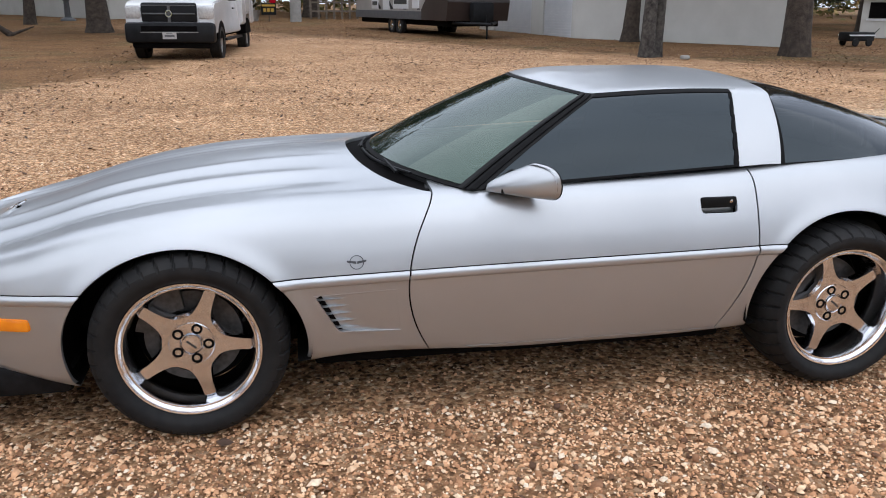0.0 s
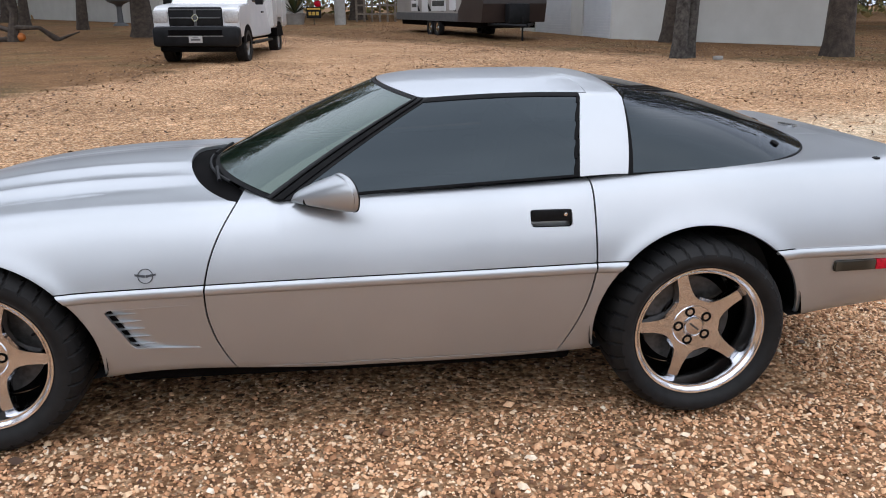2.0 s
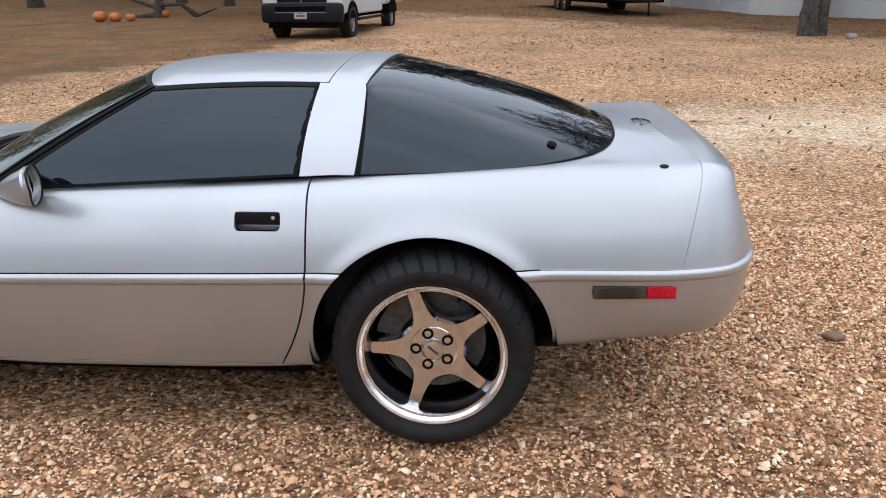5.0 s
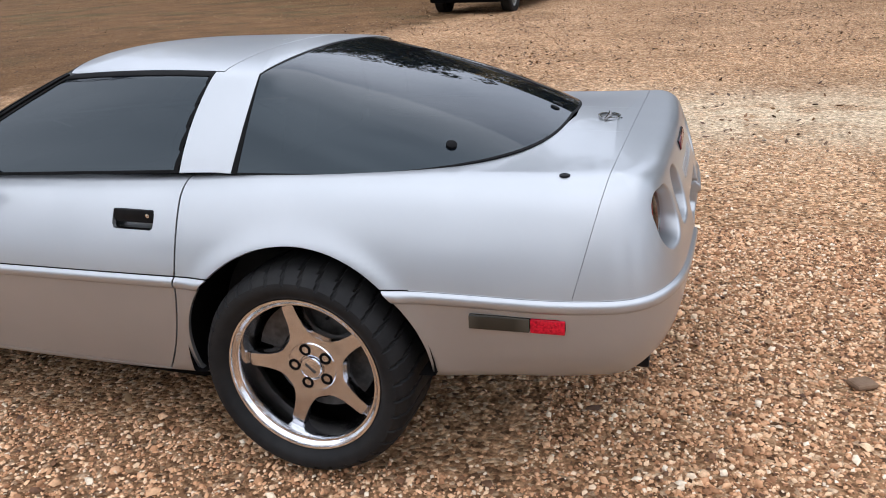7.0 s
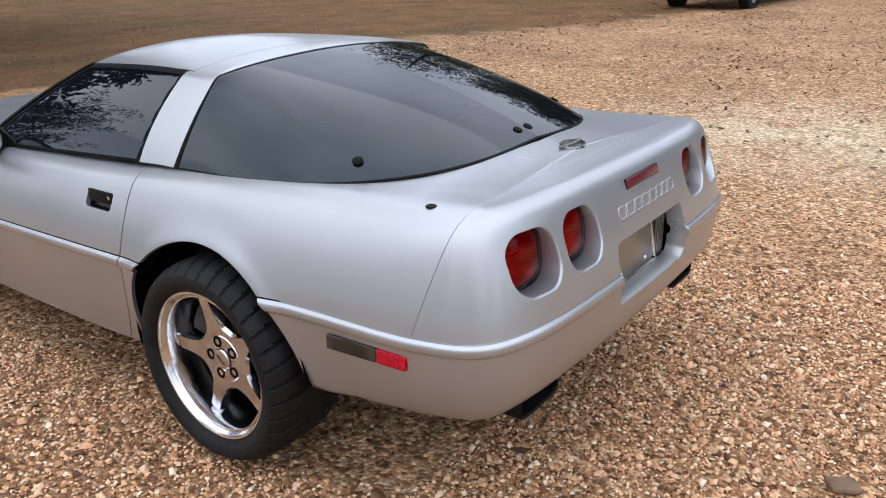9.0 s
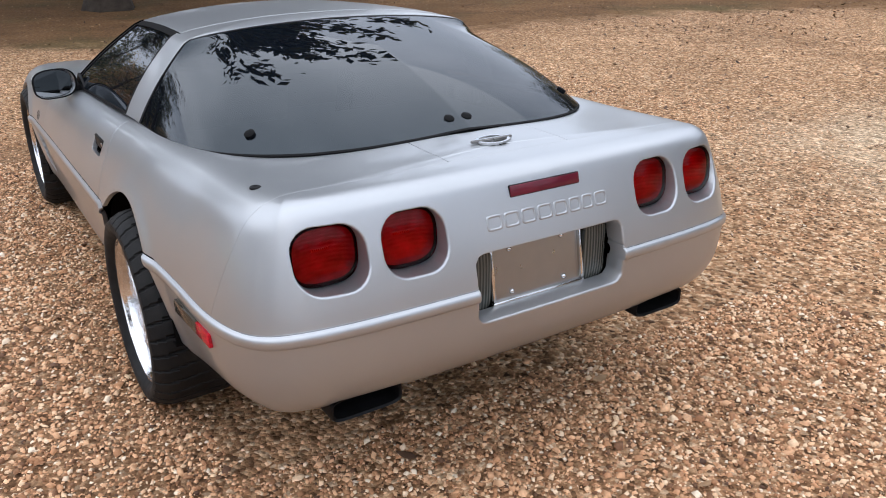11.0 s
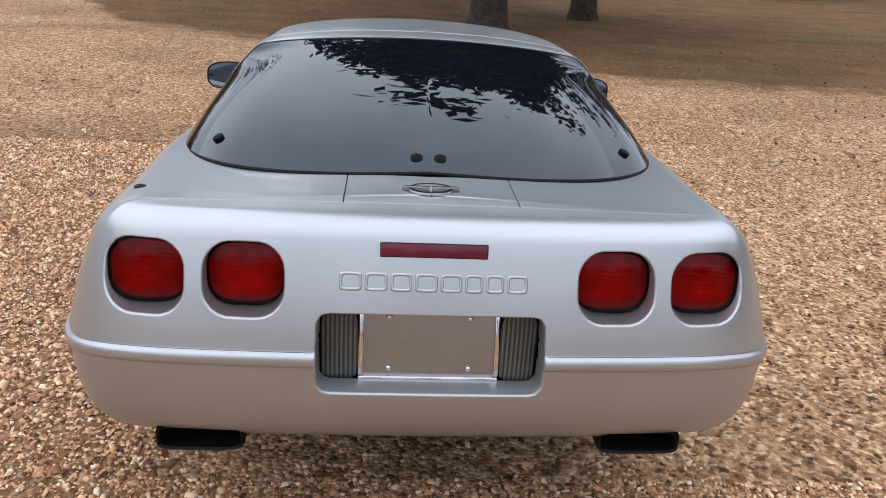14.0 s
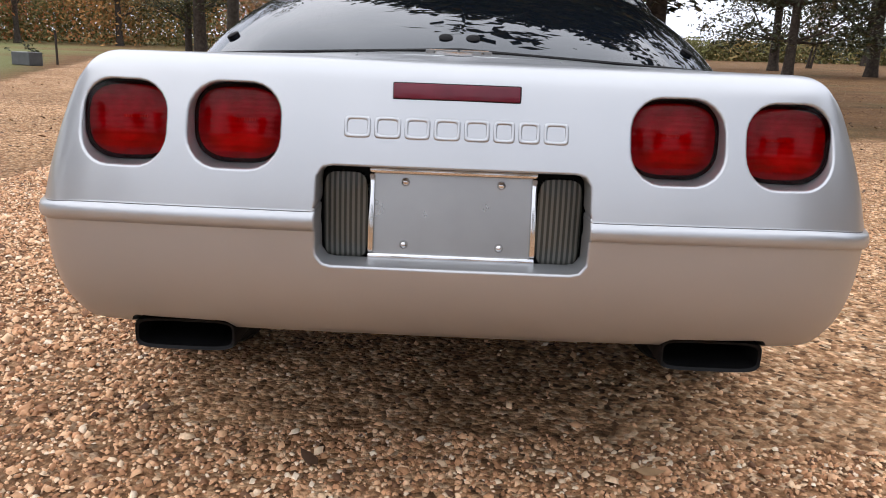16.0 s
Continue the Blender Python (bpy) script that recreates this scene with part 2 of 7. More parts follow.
def prism(bm, outline, y0, y1, axis="y"):
    """Extrudes an outline of (u, w) pairs between two planes."""
    put = {"y": lambda u, w, d: (u, d, w), "x": lambda u, w, d: (d, u, w), "z": lambda u, w, d: (u, w, d)}[axis]
    a = [bm.verts.new(put(u, w, y0)) for u, w in outline]
    b = [bm.verts.new(put(u, w, y1)) for u, w in outline]
    bm.faces.new(a), bm.faces.new(b[::-1])
    n = len(a)
    for i in range(n):
        bm.faces.new((a[i], b[i], b[(i + 1) % n], a[(i + 1) % n]))


def curve(*pts):
    """A smooth function through (x, value) pairs."""
    xs, ys = np.array([p[0] for p in pts], float), np.array([p[1] for p in pts], float)
    h = np.diff(xs)
    d = np.diff(ys) / h
    m = np.r_[d[0], (d[:-1] * h[1:] + d[1:] * h[:-1]) / (h[:-1] + h[1:]), d[-1]]

    def value(x):
        x = np.clip(np.asarray(x, float), xs[0], xs[-1])
        k = np.clip(np.searchsorted(xs, x, side="right") - 1, 0, len(h) - 1)
        t = (x - xs[k]) / h[k]
        return (2 * t**3 - 3 * t**2 + 1) * ys[k] + (t**3 - 2 * t**2 + t) * h[k] * m[k] + (3 * t**2 - 2 * t**3) * ys[k + 1] + (t**3 - t**2) * h[k] * m[k + 1]

    return value


class Sheet:
    """A surface that can be cut along smooth curves: rows of x, y, z, normal, and two more columns to steer by."""

    def __init__(self, rows, faces):
        self.v, self.f = rows, faces

    def cut(self, keep):
        """The part where keep(rows) is negative."""
        d = keep(self.v)
        d = np.where(np.abs(d) < 1e-7, -1e-7, d)
        rows, faces, at, made, total = [], [], {}, {}, [0]

        def old(i):
            if i not in at:
                at[i] = total[0]
                total[0] += 1
                rows.append(self.v[i])
            return at[i]

        def between(i, j):
            k = (i, j) if i < j else (j, i)
            if k not in made:
                t = d[i] / (d[i] - d[j])
                made[k] = total[0]
                total[0] += 1
                rows.append(self.v[i] + t * (self.v[j] - self.v[i]))
            return made[k]

        neg = d < 0
        for f in self.f:
            inside = [neg[i] for i in f]
            if all(inside):
                faces.append(tuple(old(i) for i in f))
            elif any(inside):
                g = []
                for a, b in zip(f, f[1:] + f[:1]):
                    if neg[a]:
                        g.append(old(a))
                    if neg[a] != neg[b]:
                        g.append(between(a, b))
                if len(set(g)) >= 3:
                    faces.append(tuple(dict.fromkeys(g)))
        return Sheet(np.array(rows) if rows else np.zeros((0, 8)), faces)

    def mirrored(self):
        v = self.v.copy()
        v[:, 1] *= -1
        v[:, 4] *= -1
        return Sheet(v, [f[::-1] for f in self.f])

    def plus(self, other):
        n = len(self.v)
        return Sheet(np.r_[self.v, other.v], self.f + [tuple(i + n for i in f) for f in other.f])

    def whole(self):
        """Both halves, joined along the middle."""
        both, n = self.plus(self.mirrored()), len(self.v)
        mid = np.abs(self.v[:, 1]) < 1e-6
        at = np.arange(2 * n)
        at[n:][mid] = np.arange(n)[mid]
        return Sheet(both.v, [tuple(int(at[i]) for i in f) for f in both.f]).used()

    def used(self):
        keep = np.unique(np.concatenate([np.array(f) for f in self.f])) if self.f else np.zeros(0, int)
        to = np.full(len(self.v), -1)
        to[keep] = np.arange(len(keep))
        return Sheet(self.v[keep], [tuple(int(to[i]) for i in f) for f in self.f])

    def lifted(self, d):
        v = self.v.copy()
        v[:, :3] += d * v[:, 3:6]
        return Sheet(v, self.f)

    def edge(self):
        seen = {}
        for f in self.f:
            for a, b in zip(f, f[1:] + f[:1]):
                seen[(a, b)] = 1
        return [e for e in seen if (e[1], e[0]) not in seen]

    def link(self, name, mat, parent, label="", depth=0.012, round_by=0.0015, inward=None, skip_middle=True):
        """Links the sheet with a folded-in edge that gives it its thickness."""
        if not self.f:
            return None
        v, nrm, faces = list(self.v[:, :3]), list(self.v[:, 3:6]), list(self.f)
        if depth:
            index, drop = {}, (lambda i: -self.v[i, 3:6]) if inward is None else (lambda i: np.array(inward))
            for a, b in self.edge():
                if skip_middle and abs(self.v[a, 1]) < 1e-6 and abs(self.v[b, 1]) < 1e-6:
                    continue
                t = self.v[b, :3] - self.v[a, :3]
                side = np.cross(t, self.v[a, 3:6])
                side /= np.linalg.norm(side) + 1e-12
                quad = []
                for i in (b, a):
                    if i not in index:
                        index[i] = len(v)
                        p, k = self.v[i, :3], drop(i)
                        v.extend([p, p + k * round_by + side * round_by * 0.6, p + k * depth])
                        nrm.extend([self.v[i, 3:6], side, side])
                    quad.append(index[i])
                q, r = quad
                faces.append((q, r, r + 1, q + 1))
                faces.append((q + 1, r + 1, r + 2, q + 2))
        return link_mesh(name, v, faces, mat, parent, label, nrm)


def smooth_normals(grid):
    """Normals of a grid of points (rows, columns, 3)."""
    du, dv = np.gradient(grid, axis=0), np.gradient(grid, axis=1)
    n = np.cross(du, dv)
    return n / (np.linalg.norm(n, axis=2, keepdims=True) + 1e-12)


def sheet_of(grid, extra, outward):
    """A Sheet out of a grid of points and two steering columns; outward is a point inside."""
    n = smooth_normals(grid)
    sign = np.sign(((grid - np.array(outward)) * n).sum(2, keepdims=True).mean())
    n = n * sign
    a, b = grid.shape[:2]
    rows = np.concatenate([grid, n, extra], axis=2).reshape(-1, 8)
    faces = []
    for i in range(a - 1):
        for j in range(b - 1):
            q = (i * b + j, (i + 1) * b + j, (i + 1) * b + j + 1, i * b + j + 1)
            faces.append(q if sign > 0 else q[::-1])
    return Sheet(rows, faces)


def rounded(u, w, cu, cw, hu, hw, r):
    """Signed distance to a rounded rectangle; negative inside."""
    qu, qw = np.abs(u - cu) - hu + r, np.abs(w - cw) - hw + r
    return np.hypot(np.maximum(qu, 0), np.maximum(qw, 0)) + np.minimum(np.maximum(qu, qw), 0) - r

# ---- the silver sports coupe: x runs from nose to tail, the front axle is at x = 0 ----
STRIP_Z = curve((-1.1, 0.52), (-0.4, 0.527), (0.0, 0.54), (0.33, 0.553), (0.75, 0.564), (2.03, 0.586), (2.71, 0.604), (3.2, 0.606), (3.36, 0.615), (3.43, 0.629), (3.5, 0.631))
TOP_Z = curve((-1.1, 0.545), (-0.9, 0.565), (-0.65, 0.625), (-0.3, 0.728), (0.0, 0.778), (0.3, 0.802), (0.6, 0.812), (0.9, 0.818), (1.4, 0.836), (2.0, 0.862), (2.3, 0.882), (2.7, 0.893), (3.0, 0.898), (3.15, 0.903), (3.3, 0.911), (3.5, 0.912))
FOOT_Z = curve((-1.1, 0.30), (-0.6, 0.236), (-0.36, 0.178), (0.36, 0.236), (0.42, 0.245), (1.2, 0.235), (2.0, 0.25), (2.757, 0.34), (3.2, 0.366), (3.5, 0.378))
CROWN = curve((-1.1, 0.01), (-0.7, 0.03), (0.0, 0.045), (0.65, 0.050), (1.0, 0.03), (2.5, 0.024), (3.03, 0.026), (3.16, 0.016), (3.3, 0.010), (3.5, 0.006))
HALF_W = 0.862
ARCHES = ((0.0, 0.32, 0.400, 0.362), (2.420, 0.36, 0.377, 0.355))


def superellipse(cx, a, b, n, t):
    c, s = np.cos(t), np.sin(t)
    return np.stack([cx + a * np.sign(c) * np.abs(c) ** (2 / n), -b * np.abs(s) ** (2 / n)], 1)


def evenly(line, step):
    d = np.r_[0, np.cumsum(np.hypot(*np.diff(line, axis=0).T))]
    s = np.linspace(0, d[-1], int(d[-1] / step) + 1)
    return np.stack([np.interp(s, d, line[:, k]) for k in (0, 1)], 1)


def body_sheet():
    front = superellipse(0.35, 1.40, HALF_W, 3.0, np.linspace(np.pi, np.pi / 2, 900))
    rear = superellipse(2.3, 1.148, HALF_W, 9.0, np.linspace(np.pi / 2, 0, 1800))
    taper = np.clip((rear[:, 0] - 2.5) / 0.55, 0, 1)
    rear[:, 1] *= 1 - 0.028 * taper * taper * (3 - 2 * taper)
    rear[:, 0] -= 0.030 * (rear[:, 1] / 0.8) ** 2 * taper
    ring = evenly(np.r_[front, rear], 0.0165)
    ring[0, 1] = ring[-1, 1] = 0
    t = np.gradient(ring, axis=0)
    inn = np.stack([-t[:, 1], t[:, 0]], 1)
    inn /= np.linalg.norm(inn, axis=1, keepdims=True)
    if inn[len(inn) // 2, 1] < 0:
        inn = -inn
    inn[0], inn[-1] = (1, 0), (-1, 0)
    grid, extra = [], []
    for k, ((x, y), (nx, ny)) in enumerate(zip(ring, inn)):
        end = abs(nx) ** 2
        zs, zt, zb = float(STRIP_Z(x)), float(TOP_Z(x + nx * 0.17)), float(FOOT_Z(x))
        rr = min(0.066 - 0.026 * end if x > 1 else 0.085, 0.55 * (zt - zs))

        def upper(d):
            return (0.19 + 0.01 * end) * d + (0.74 - 0.32 * end - 0.20 * (1 - end) * float(np.clip((x - 2.9) / 0.35, 0, 1))) * d * d

        def lower(d):
            w = max(end, float(np.clip((x - 2.85) / 0.4, 0, 1))) * (x > 1)
            return (1 - w) * (0.10 * d + 0.28 * d * d) + w * (0.045 * d + 0.12 * d * d + 21.0 * d**4)

        ins, zz, code = [], [], []
        low = np.linspace(zb + 0.02, zs - 0.0195, 15)
        base = lower(zs - zb)
        for i, (a, h) in enumerate(((0.09, 0.004), (0.05, 0.0), (0.022, 0.002), (0.007, 0.009))):
            ins.append(base + a), zz.append(zb + h), code.append(-0.4 + 0.1 * i)
        for i, z in enumerate(low):
            ins.append(lower(zs - z)), zz.append(z), code.append(i / 15)
        for i, w in enumerate(np.linspace(-1, 1, 11)):
            z = zs - 0.00175 + 0.01675 * w
            ins.append((lower(zs - z) if z < zs else upper(z - zs)) - 0.0085 * (1 - abs(w) ** 5)), zz.append(z), code.append(1 + i / 10)
        ups = np.linspace(zs + 0.0195, zt - rr, 16)
        for i, z in enumerate(ups):
            ins.append(upper(z - zs)), zz.append(z), code.append(2.03 + 0.97 * i / 15)
        d0 = zt - rr - zs
        i0, sl = upper(d0), (0.19 + 1.48 * d0 if end < 0.5 else 0.2 + 0.84 * d0)
        p0, p1, p2 = np.array((i0, zt - rr)), np.array((i0 + sl * rr, zt)), np.array((i0 + 1.7 * rr, zt))
        for b in np.linspace(0, 1, 13)[1:]:
            p = (1 - b) ** 2 * p0 + 2 * b * (1 - b) * p1 + b * b * p2
            ins.append(p[0]), zz.append(p[1]), code.append(3 + b)
        xy = np.array((x, y)) + np.outer(ins, (nx, ny))
        if k in (0, len(ring) - 1):
            xy[:, 1] = 0
        last = xy[-1]
        goal = np.array((np.clip(last[0], -0.72, 3.18), 0.0))
        pts = list(zip(xy[:, 0], xy[:, 1], zz))
        for q in np.linspace(0, 1, 47)[1:]:
            px, py = last + (goal - last) * q
            s = q * q * (3 - 2 * q)
            z = zt + float(TOP_Z(px) - TOP_Z(last[0])) + float(CROWN(px)) * s
            front_part = np.clip((0.7 - px) / 0.5, 0, 1)
            z += front_part * (-0.014 * np.exp(-(((abs(py) - 0.46) / 0.055) ** 2)) + 0.012 * np.exp(-(((abs(py) - 0.36) / 0.015) ** 2)) - 0.007 * np.exp(-(((abs(py) - 0.27) / 0.045) ** 2)) + 0.008 * np.exp(-(((abs(py) - 0.17) / 0.014) ** 2)))
            pts.append((px, py, z)), code.append(4 + q)
        grid.append(pts)
        extra.append([(c, k / len(ring)) for c in code])
    grid, extra = np.array(grid), np.array(extra)
    for cx, cz, rx, rz in ARCHES:
        e = np.hypot((grid[..., 0] - cx) / rx, (grid[..., 2] - cz) / rz) - 1
        grid[..., 1] -= np.where((grid[..., 1] < -0.6) & (extra[..., 0] > 0) & (e > -0.25), 0.008 * np.exp(-((e / 0.09) ** 2)), 0)
    keep = grid[[0, -1]].copy()
    for _ in range(3):
        mid = grid[:, 1:-1] * 0.5 + 0.25 * (grid[:, :-2] + grid[:, 2:])
        w = ((extra[:, 1:-1, 0] > 2.5) & (extra[:, 1:-1, 0] < 4.97))[..., None]
        grid[:, 1:-1] = np.where(w, mid, grid[:, 1:-1])
    grid[[0, -1], :, 1] = keep[:, :, 1]
    return sheet_of(grid, extra, (1.2, 0, 0.45))


# the cabin: windscreen, side and hatch run round from nose to tail, then the roof
N_SCREEN, N_SIDE, N_HATCH = 40, 60, 84


def cabin_sheet():
    s1, s2, s3 = np.linspace(0, 1, N_SCREEN)[:-1], np.linspace(0, 1, N_SIDE)[:-1], np.linspace(0, 1, N_HATCH)
    y1 = -0.729 * s1
    base = [np.stack([0.69 + 0.29 * (s1) ** 2.1, y1, 0.850 - 0.032 * s1**2], 1)]
    base.append(np.stack([0.98 + 1.187 * s2, -0.729 + 0.014 * s2, 0.818 + 0.061 * s2], 1))
    hatch = evenly(np.r_[[(2.167, -0.715)], superellipse(2.25, 0.788, 0.712, 3.0, np.linspace(np.pi / 2, 0, 500))], 0.004)
    hs = np.linspace(0, 1, len(hatch))
    base.append(np.stack([np.interp(s3, hs, hatch[:, 0]), np.interp(s3, hs, hatch[:, 1]), curve((0, 0.874), (0.3, 0.884), (0.6, 0.904), (1, 0.930))(s3)], 1))
    top = [np.stack([1.345 + 0.14 * s1**2, -0.515 * s1, 1.150 - 0.030 * s1**2], 1)]
    top.append(np.stack([1.485 + 0.715 * s2, -0.515 - 0.018 * s2, 1.120 + 0.008 * s2 + 0.012 * np.sin(np.pi * s2)], 1))
    top.append(np.stack([2.20 - 0.015 * (1 - (1 - s3) ** 1.6), -0.533 * (1 - s3**1.25), 1.128 + 0.040 * np.sin(s3 * np.pi / 2)], 1))
    base, top = np.concatenate(base), np.concatenate(top)
    u = np.r_[s1, 1 + s2, 2 + s3]
    bulge = np.where(u < 1, 0.022, np.where(u < 2, 0.016, 0.016 + 0.040 * np.clip((u - 2) / 0.45, 0, 1)))
    mid = np.array((1.9, 0, 0.85))
    grid, extra = [], []
    for b, t, uu, bu in zip(base, top, u, bulge):
        out = (b + t) / 2 - mid
        out[2] = max(out[2], 0.25 * np.hypot(out[0], out[1]))
        out /= np.linalg.norm(out)
        pts, code = [], []
        for v in np.linspace(0, 1, 34):
            pts.append(b + (t - b) * v + out * bu * 4 * v * (1 - v)), code.append((v, uu))
        goal = np.array((np.clip(t[0], 1.66, 2.0), 0, 0))
        for q in np.linspace(0, 1, 26)[1:]:
            p = t + (goal - t) * q
            p[2] = t[2] + (1.174 - t[2]) * (1 - (1 - q) ** 2.3)
            pts.append(p), code.append((1 + q, uu))
        grid.append(pts), extra.append(code)
    grid, extra = np.array(grid), np.array(extra)
    y_ends = grid[[0, -1], :, 1].copy()
    for _ in range(6):
        mid_v = grid[:, 1:-1] * 0.5 + 0.25 * (grid[:, :-2] + grid[:, 2:])
        w = ((extra[:, 1:-1, 0] > 0.95) & (extra[:, 1:-1, 0] < 1.2))[..., None]
        grid[:, 1:-1] = np.where(w, mid_v, grid[:, 1:-1])
    for _ in range(4):
        g = grid.copy()
        g[1:-1] = grid[1:-1] * 0.5 + 0.25 * (grid[:-2] + grid[2:])
        grid = g
    grid[[0, -1], :, 1] = 0
    return sheet_of(grid, extra, (1.9, 0, 0.9))


def X(v):
    return v[:, 0]


def Y(v):
    return v[:, 1]


def Z(v):
    return v[:, 2]


def door_front(v):
    return X(v) - (0.745 + 1.2 * (Z(v) - 0.52) ** 2)


def door_rear(v):
    return X(v) - (2.04 - 0.8 * np.maximum(0, 0.64 - Z(v)) ** 2)


def arch(v, n):
    cx, cz, rx, rz = ARCHES[n]
    e = np.hypot((X(v) - cx) / rx, (Z(v) - cz) / rz) - 1
    return np.where(np.abs(Y(v)) > 0.45, e, 1.0)


def fascia_seam(v):
    return X(v) - (3.176 + 0.23 * (Z(v) - 0.65))


def cabin_edge(v):
    x = X(v)
    yb = np.where(x < 0.98, 0.729 * np.sqrt(np.clip((x - 0.69) / 0.29, 0, 1)), np.where(x < 2.25, 0.722, 0.712 * np.clip(1 - np.clip((x - 2.25) / 0.788, 0, 1) ** 3.0, 0, 1) ** (1 / 3.0)))
    return np.abs(Y(v)) - yb + 0.028


def cowl_edge(v):
    return X(v) - (0.605 + 0.255 * (np.abs(Y(v)) / 0.74) ** 2.1)


LAMPS = ((-0.599, 0.7845), (-0.393, 0.7875))


def lamp_hole(v, n):
    y, z = LAMPS[n]
    return np.where(X(v) > 3.2, rounded(np.abs(Y(v)), Z(v), -y, z, 0.0885, 0.0785, 0.062), 1.0)


def plate_hole(v):
    return np.where(X(v) > 3.2, rounded(Y(v), Z(v), 0, 0.6375, 0.2465, 0.0935, 0.03), 1.0)


def bulged_lens(bm, cy, cz, hy, hz, x, bulge, power=3.2, n=40, rings=7, back=0.02, lean=0.0):
    """A cushion-shaped lens that faces the tail."""
    loops = []
    for k in range(rings + 1):
        q = k / rings
        loop = []
        for i in range(n):
            a = 2 * math.pi * i / n
            c, s = math.cos(a), math.sin(a)
            py, pz = hy * q * math.copysign(abs(c) ** (2 / power), c), hz * q * math.copysign(abs(s) ** (2 / power), s)
            loop.append(bm.verts.new((x + bulge * (1 - q**2.5) - lean * pz, cy + py, cz + pz)))
            if k == 0:
                break
        loops.append(loop)
    loops.append([bm.verts.new((v.co.x - back, v.co.y, v.co.z)) for v in loops[-1]])
    for i in range(n):
        bm.faces.new((loops[0][0], loops[1][i], loops[1][(i + 1) % n]))
    for a, b in zip(loops[1:], loops[2:]):
        for i in range(n):
            bm.faces.new((a[i], b[i], b[(i + 1) % n], a[(i + 1) % n]))


def cushion_loop(bm, cy, cz, hy, hz, x, lean, power=3.0, n=40):
    loop = []
    for i in range(n):
        c, q = math.cos(2 * math.pi * i / n), math.sin(2 * math.pi * i / n)
        py, pz = hy * math.copysign(abs(c) ** (2 / power), c), hz * math.copysign(abs(q) ** (2 / power), q)
        loop.append(bm.verts.new((x - lean * pz, cy + py, cz + pz)))
    return loop


def bridge(bm, a, b):
    n = len(a)
    for i in range(n):
        bm.faces.new((a[i], a[(i + 1) % n], b[(i + 1) % n], b[i]))


def lamp_bowl(bm, cy, cz, hy, hz, x, depth, lean):
    """A hollow behind a lens, deepest in the middle."""
    loops = [cushion_loop(bm, cy, cz, hy * q, hz * q, x - depth * (1 - q**3), lean * q) for q in (1.0, 0.93, 0.84, 0.7, 0.5, 0.25)]
    for a, b in zip(loops, loops[1:]):
        bridge(bm, a, b)
    bm.faces.new(loops[-1])


def ring_band(bm, cy, cz, hy0, hz0, hy1, hz1, x, lean):
    """A flat black band between two cushion outlines."""
    loops = [cushion_loop(bm, cy, cz, hy, hz, xx, lean) for hy, hz, xx in ((hy0, hz0, x), (hy1, hz1, x), (hy1, hz1, x - 0.010), (hy0, hz0, x - 0.010))]
    for a, b in zip(loops, loops[1:] + loops[:1]):
        bridge(bm, a, b)


def star_spokes(bm, phase, face, hub_face):
    """Five flat tapering spokes that grow out of one hub."""
    half = []
    for r, w in ((0.206, 0.0), (0.2055, 0.017), (0.201, 0.0205), (0.17, 0.0215), (0.14, 0.0255), (0.115, 0.033), (0.098, 0.044), (0.0885, 0.057)):
        half.append((math.hypot(r, w) if r < 0.2 else r, math.atan2(w, r)))
    outline = []
    for k in range(5):
        a0 = radians(phase + 72 * k)
        for r, a in half[:0:-1]:
            outline.append((r, a0 - a))
        for r, a in half:
            outline.append((r, a0 + a))
    loops = []
    for grow, dy in ((0.30, 0.0), (0.62, 0.0), (0.955, 0.0), (1.0, 0.011), (1.0, 0.036)):
        loop = []
        for r, a in outline:
            rr = r * grow if grow < 0.9 else r - (0.0085 if grow < 1 else 0)
            t = min(1, max(0, (rr - 0.05) / 0.15))
            loop.append(bm.verts.new((rr * math.cos(a), hub_face + (face - hub_face) * t + dy, rr * math.sin(a))))
        loops.append(loop)
    n = len(outline)
    for a, b in zip(loops, loops[1:]):
        for i in range(n):
            bm.faces.new((a[i], a[(i + 1) % n], b[(i + 1) % n], b[i]))
    bm.faces.new(loops[0])


def tyre_mesh(bm, radius, y_out, width):
    """A low tyre with rounded shoulders and slanted tread grooves."""
    seg, prof = 432, []
    mid = y_out + width / 2
    for t in np.linspace(0, 1, 29):
        # from the outer bead over the tread to the inner bead
        if t < 0.3:
            q = t / 0.3
            r, h = 0.236 + (radius - 0.030 - 0.236) * q, y_out + 0.016 - 0.016 * math.sin(math.pi * (0.12 + 0.62 * q)) + 0.020 * (1 - q) ** 4
        elif t > 0.7:
            q = (1 - t) / 0.3
            r, h = 0.236 + (radius - 0.030 - 0.236) * q, y_out + width - 0.016 + 0.016 * math.sin(math.pi * (0.12 + 0.62 * q))
        else:
            w = (t - 0.5) / 0.2
            r, h = radius - 0.030 * abs(w) ** 5 - 0.002 * w * w, mid + (width / 2 - 0.005) * math.copysign(abs(w) ** 0.9, w)
        prof.append((r, h, t))
    rings = []
    for r, h, t in prof:
        ring = []
        for i in range(seg):
            w = (t - 0.5) / 0.2
            a = 2 * math.pi * i / seg
            cut = 0.0
            if abs(w) < 1.08:
                slot = (i + int(7 * abs(w))) % 12
                cut = 0.013 if slot == 0 and abs(w) > 0.15 else 0.0
                if min(abs(abs(w) - 0.28), abs(abs(w) - 0.62)) < 0.05:
                    cut = 0.007
            ring.append(bm.verts.new(((r - cut) * math.cos(a), h, (r - cut) * math.sin(a))))
        rings.append(ring)
    for a, b in zip(rings, rings[1:]):
        for i in range(seg):
            bm.faces.new((a[i], a[(i + 1) % seg], b[(i + 1) % seg], b[i]))


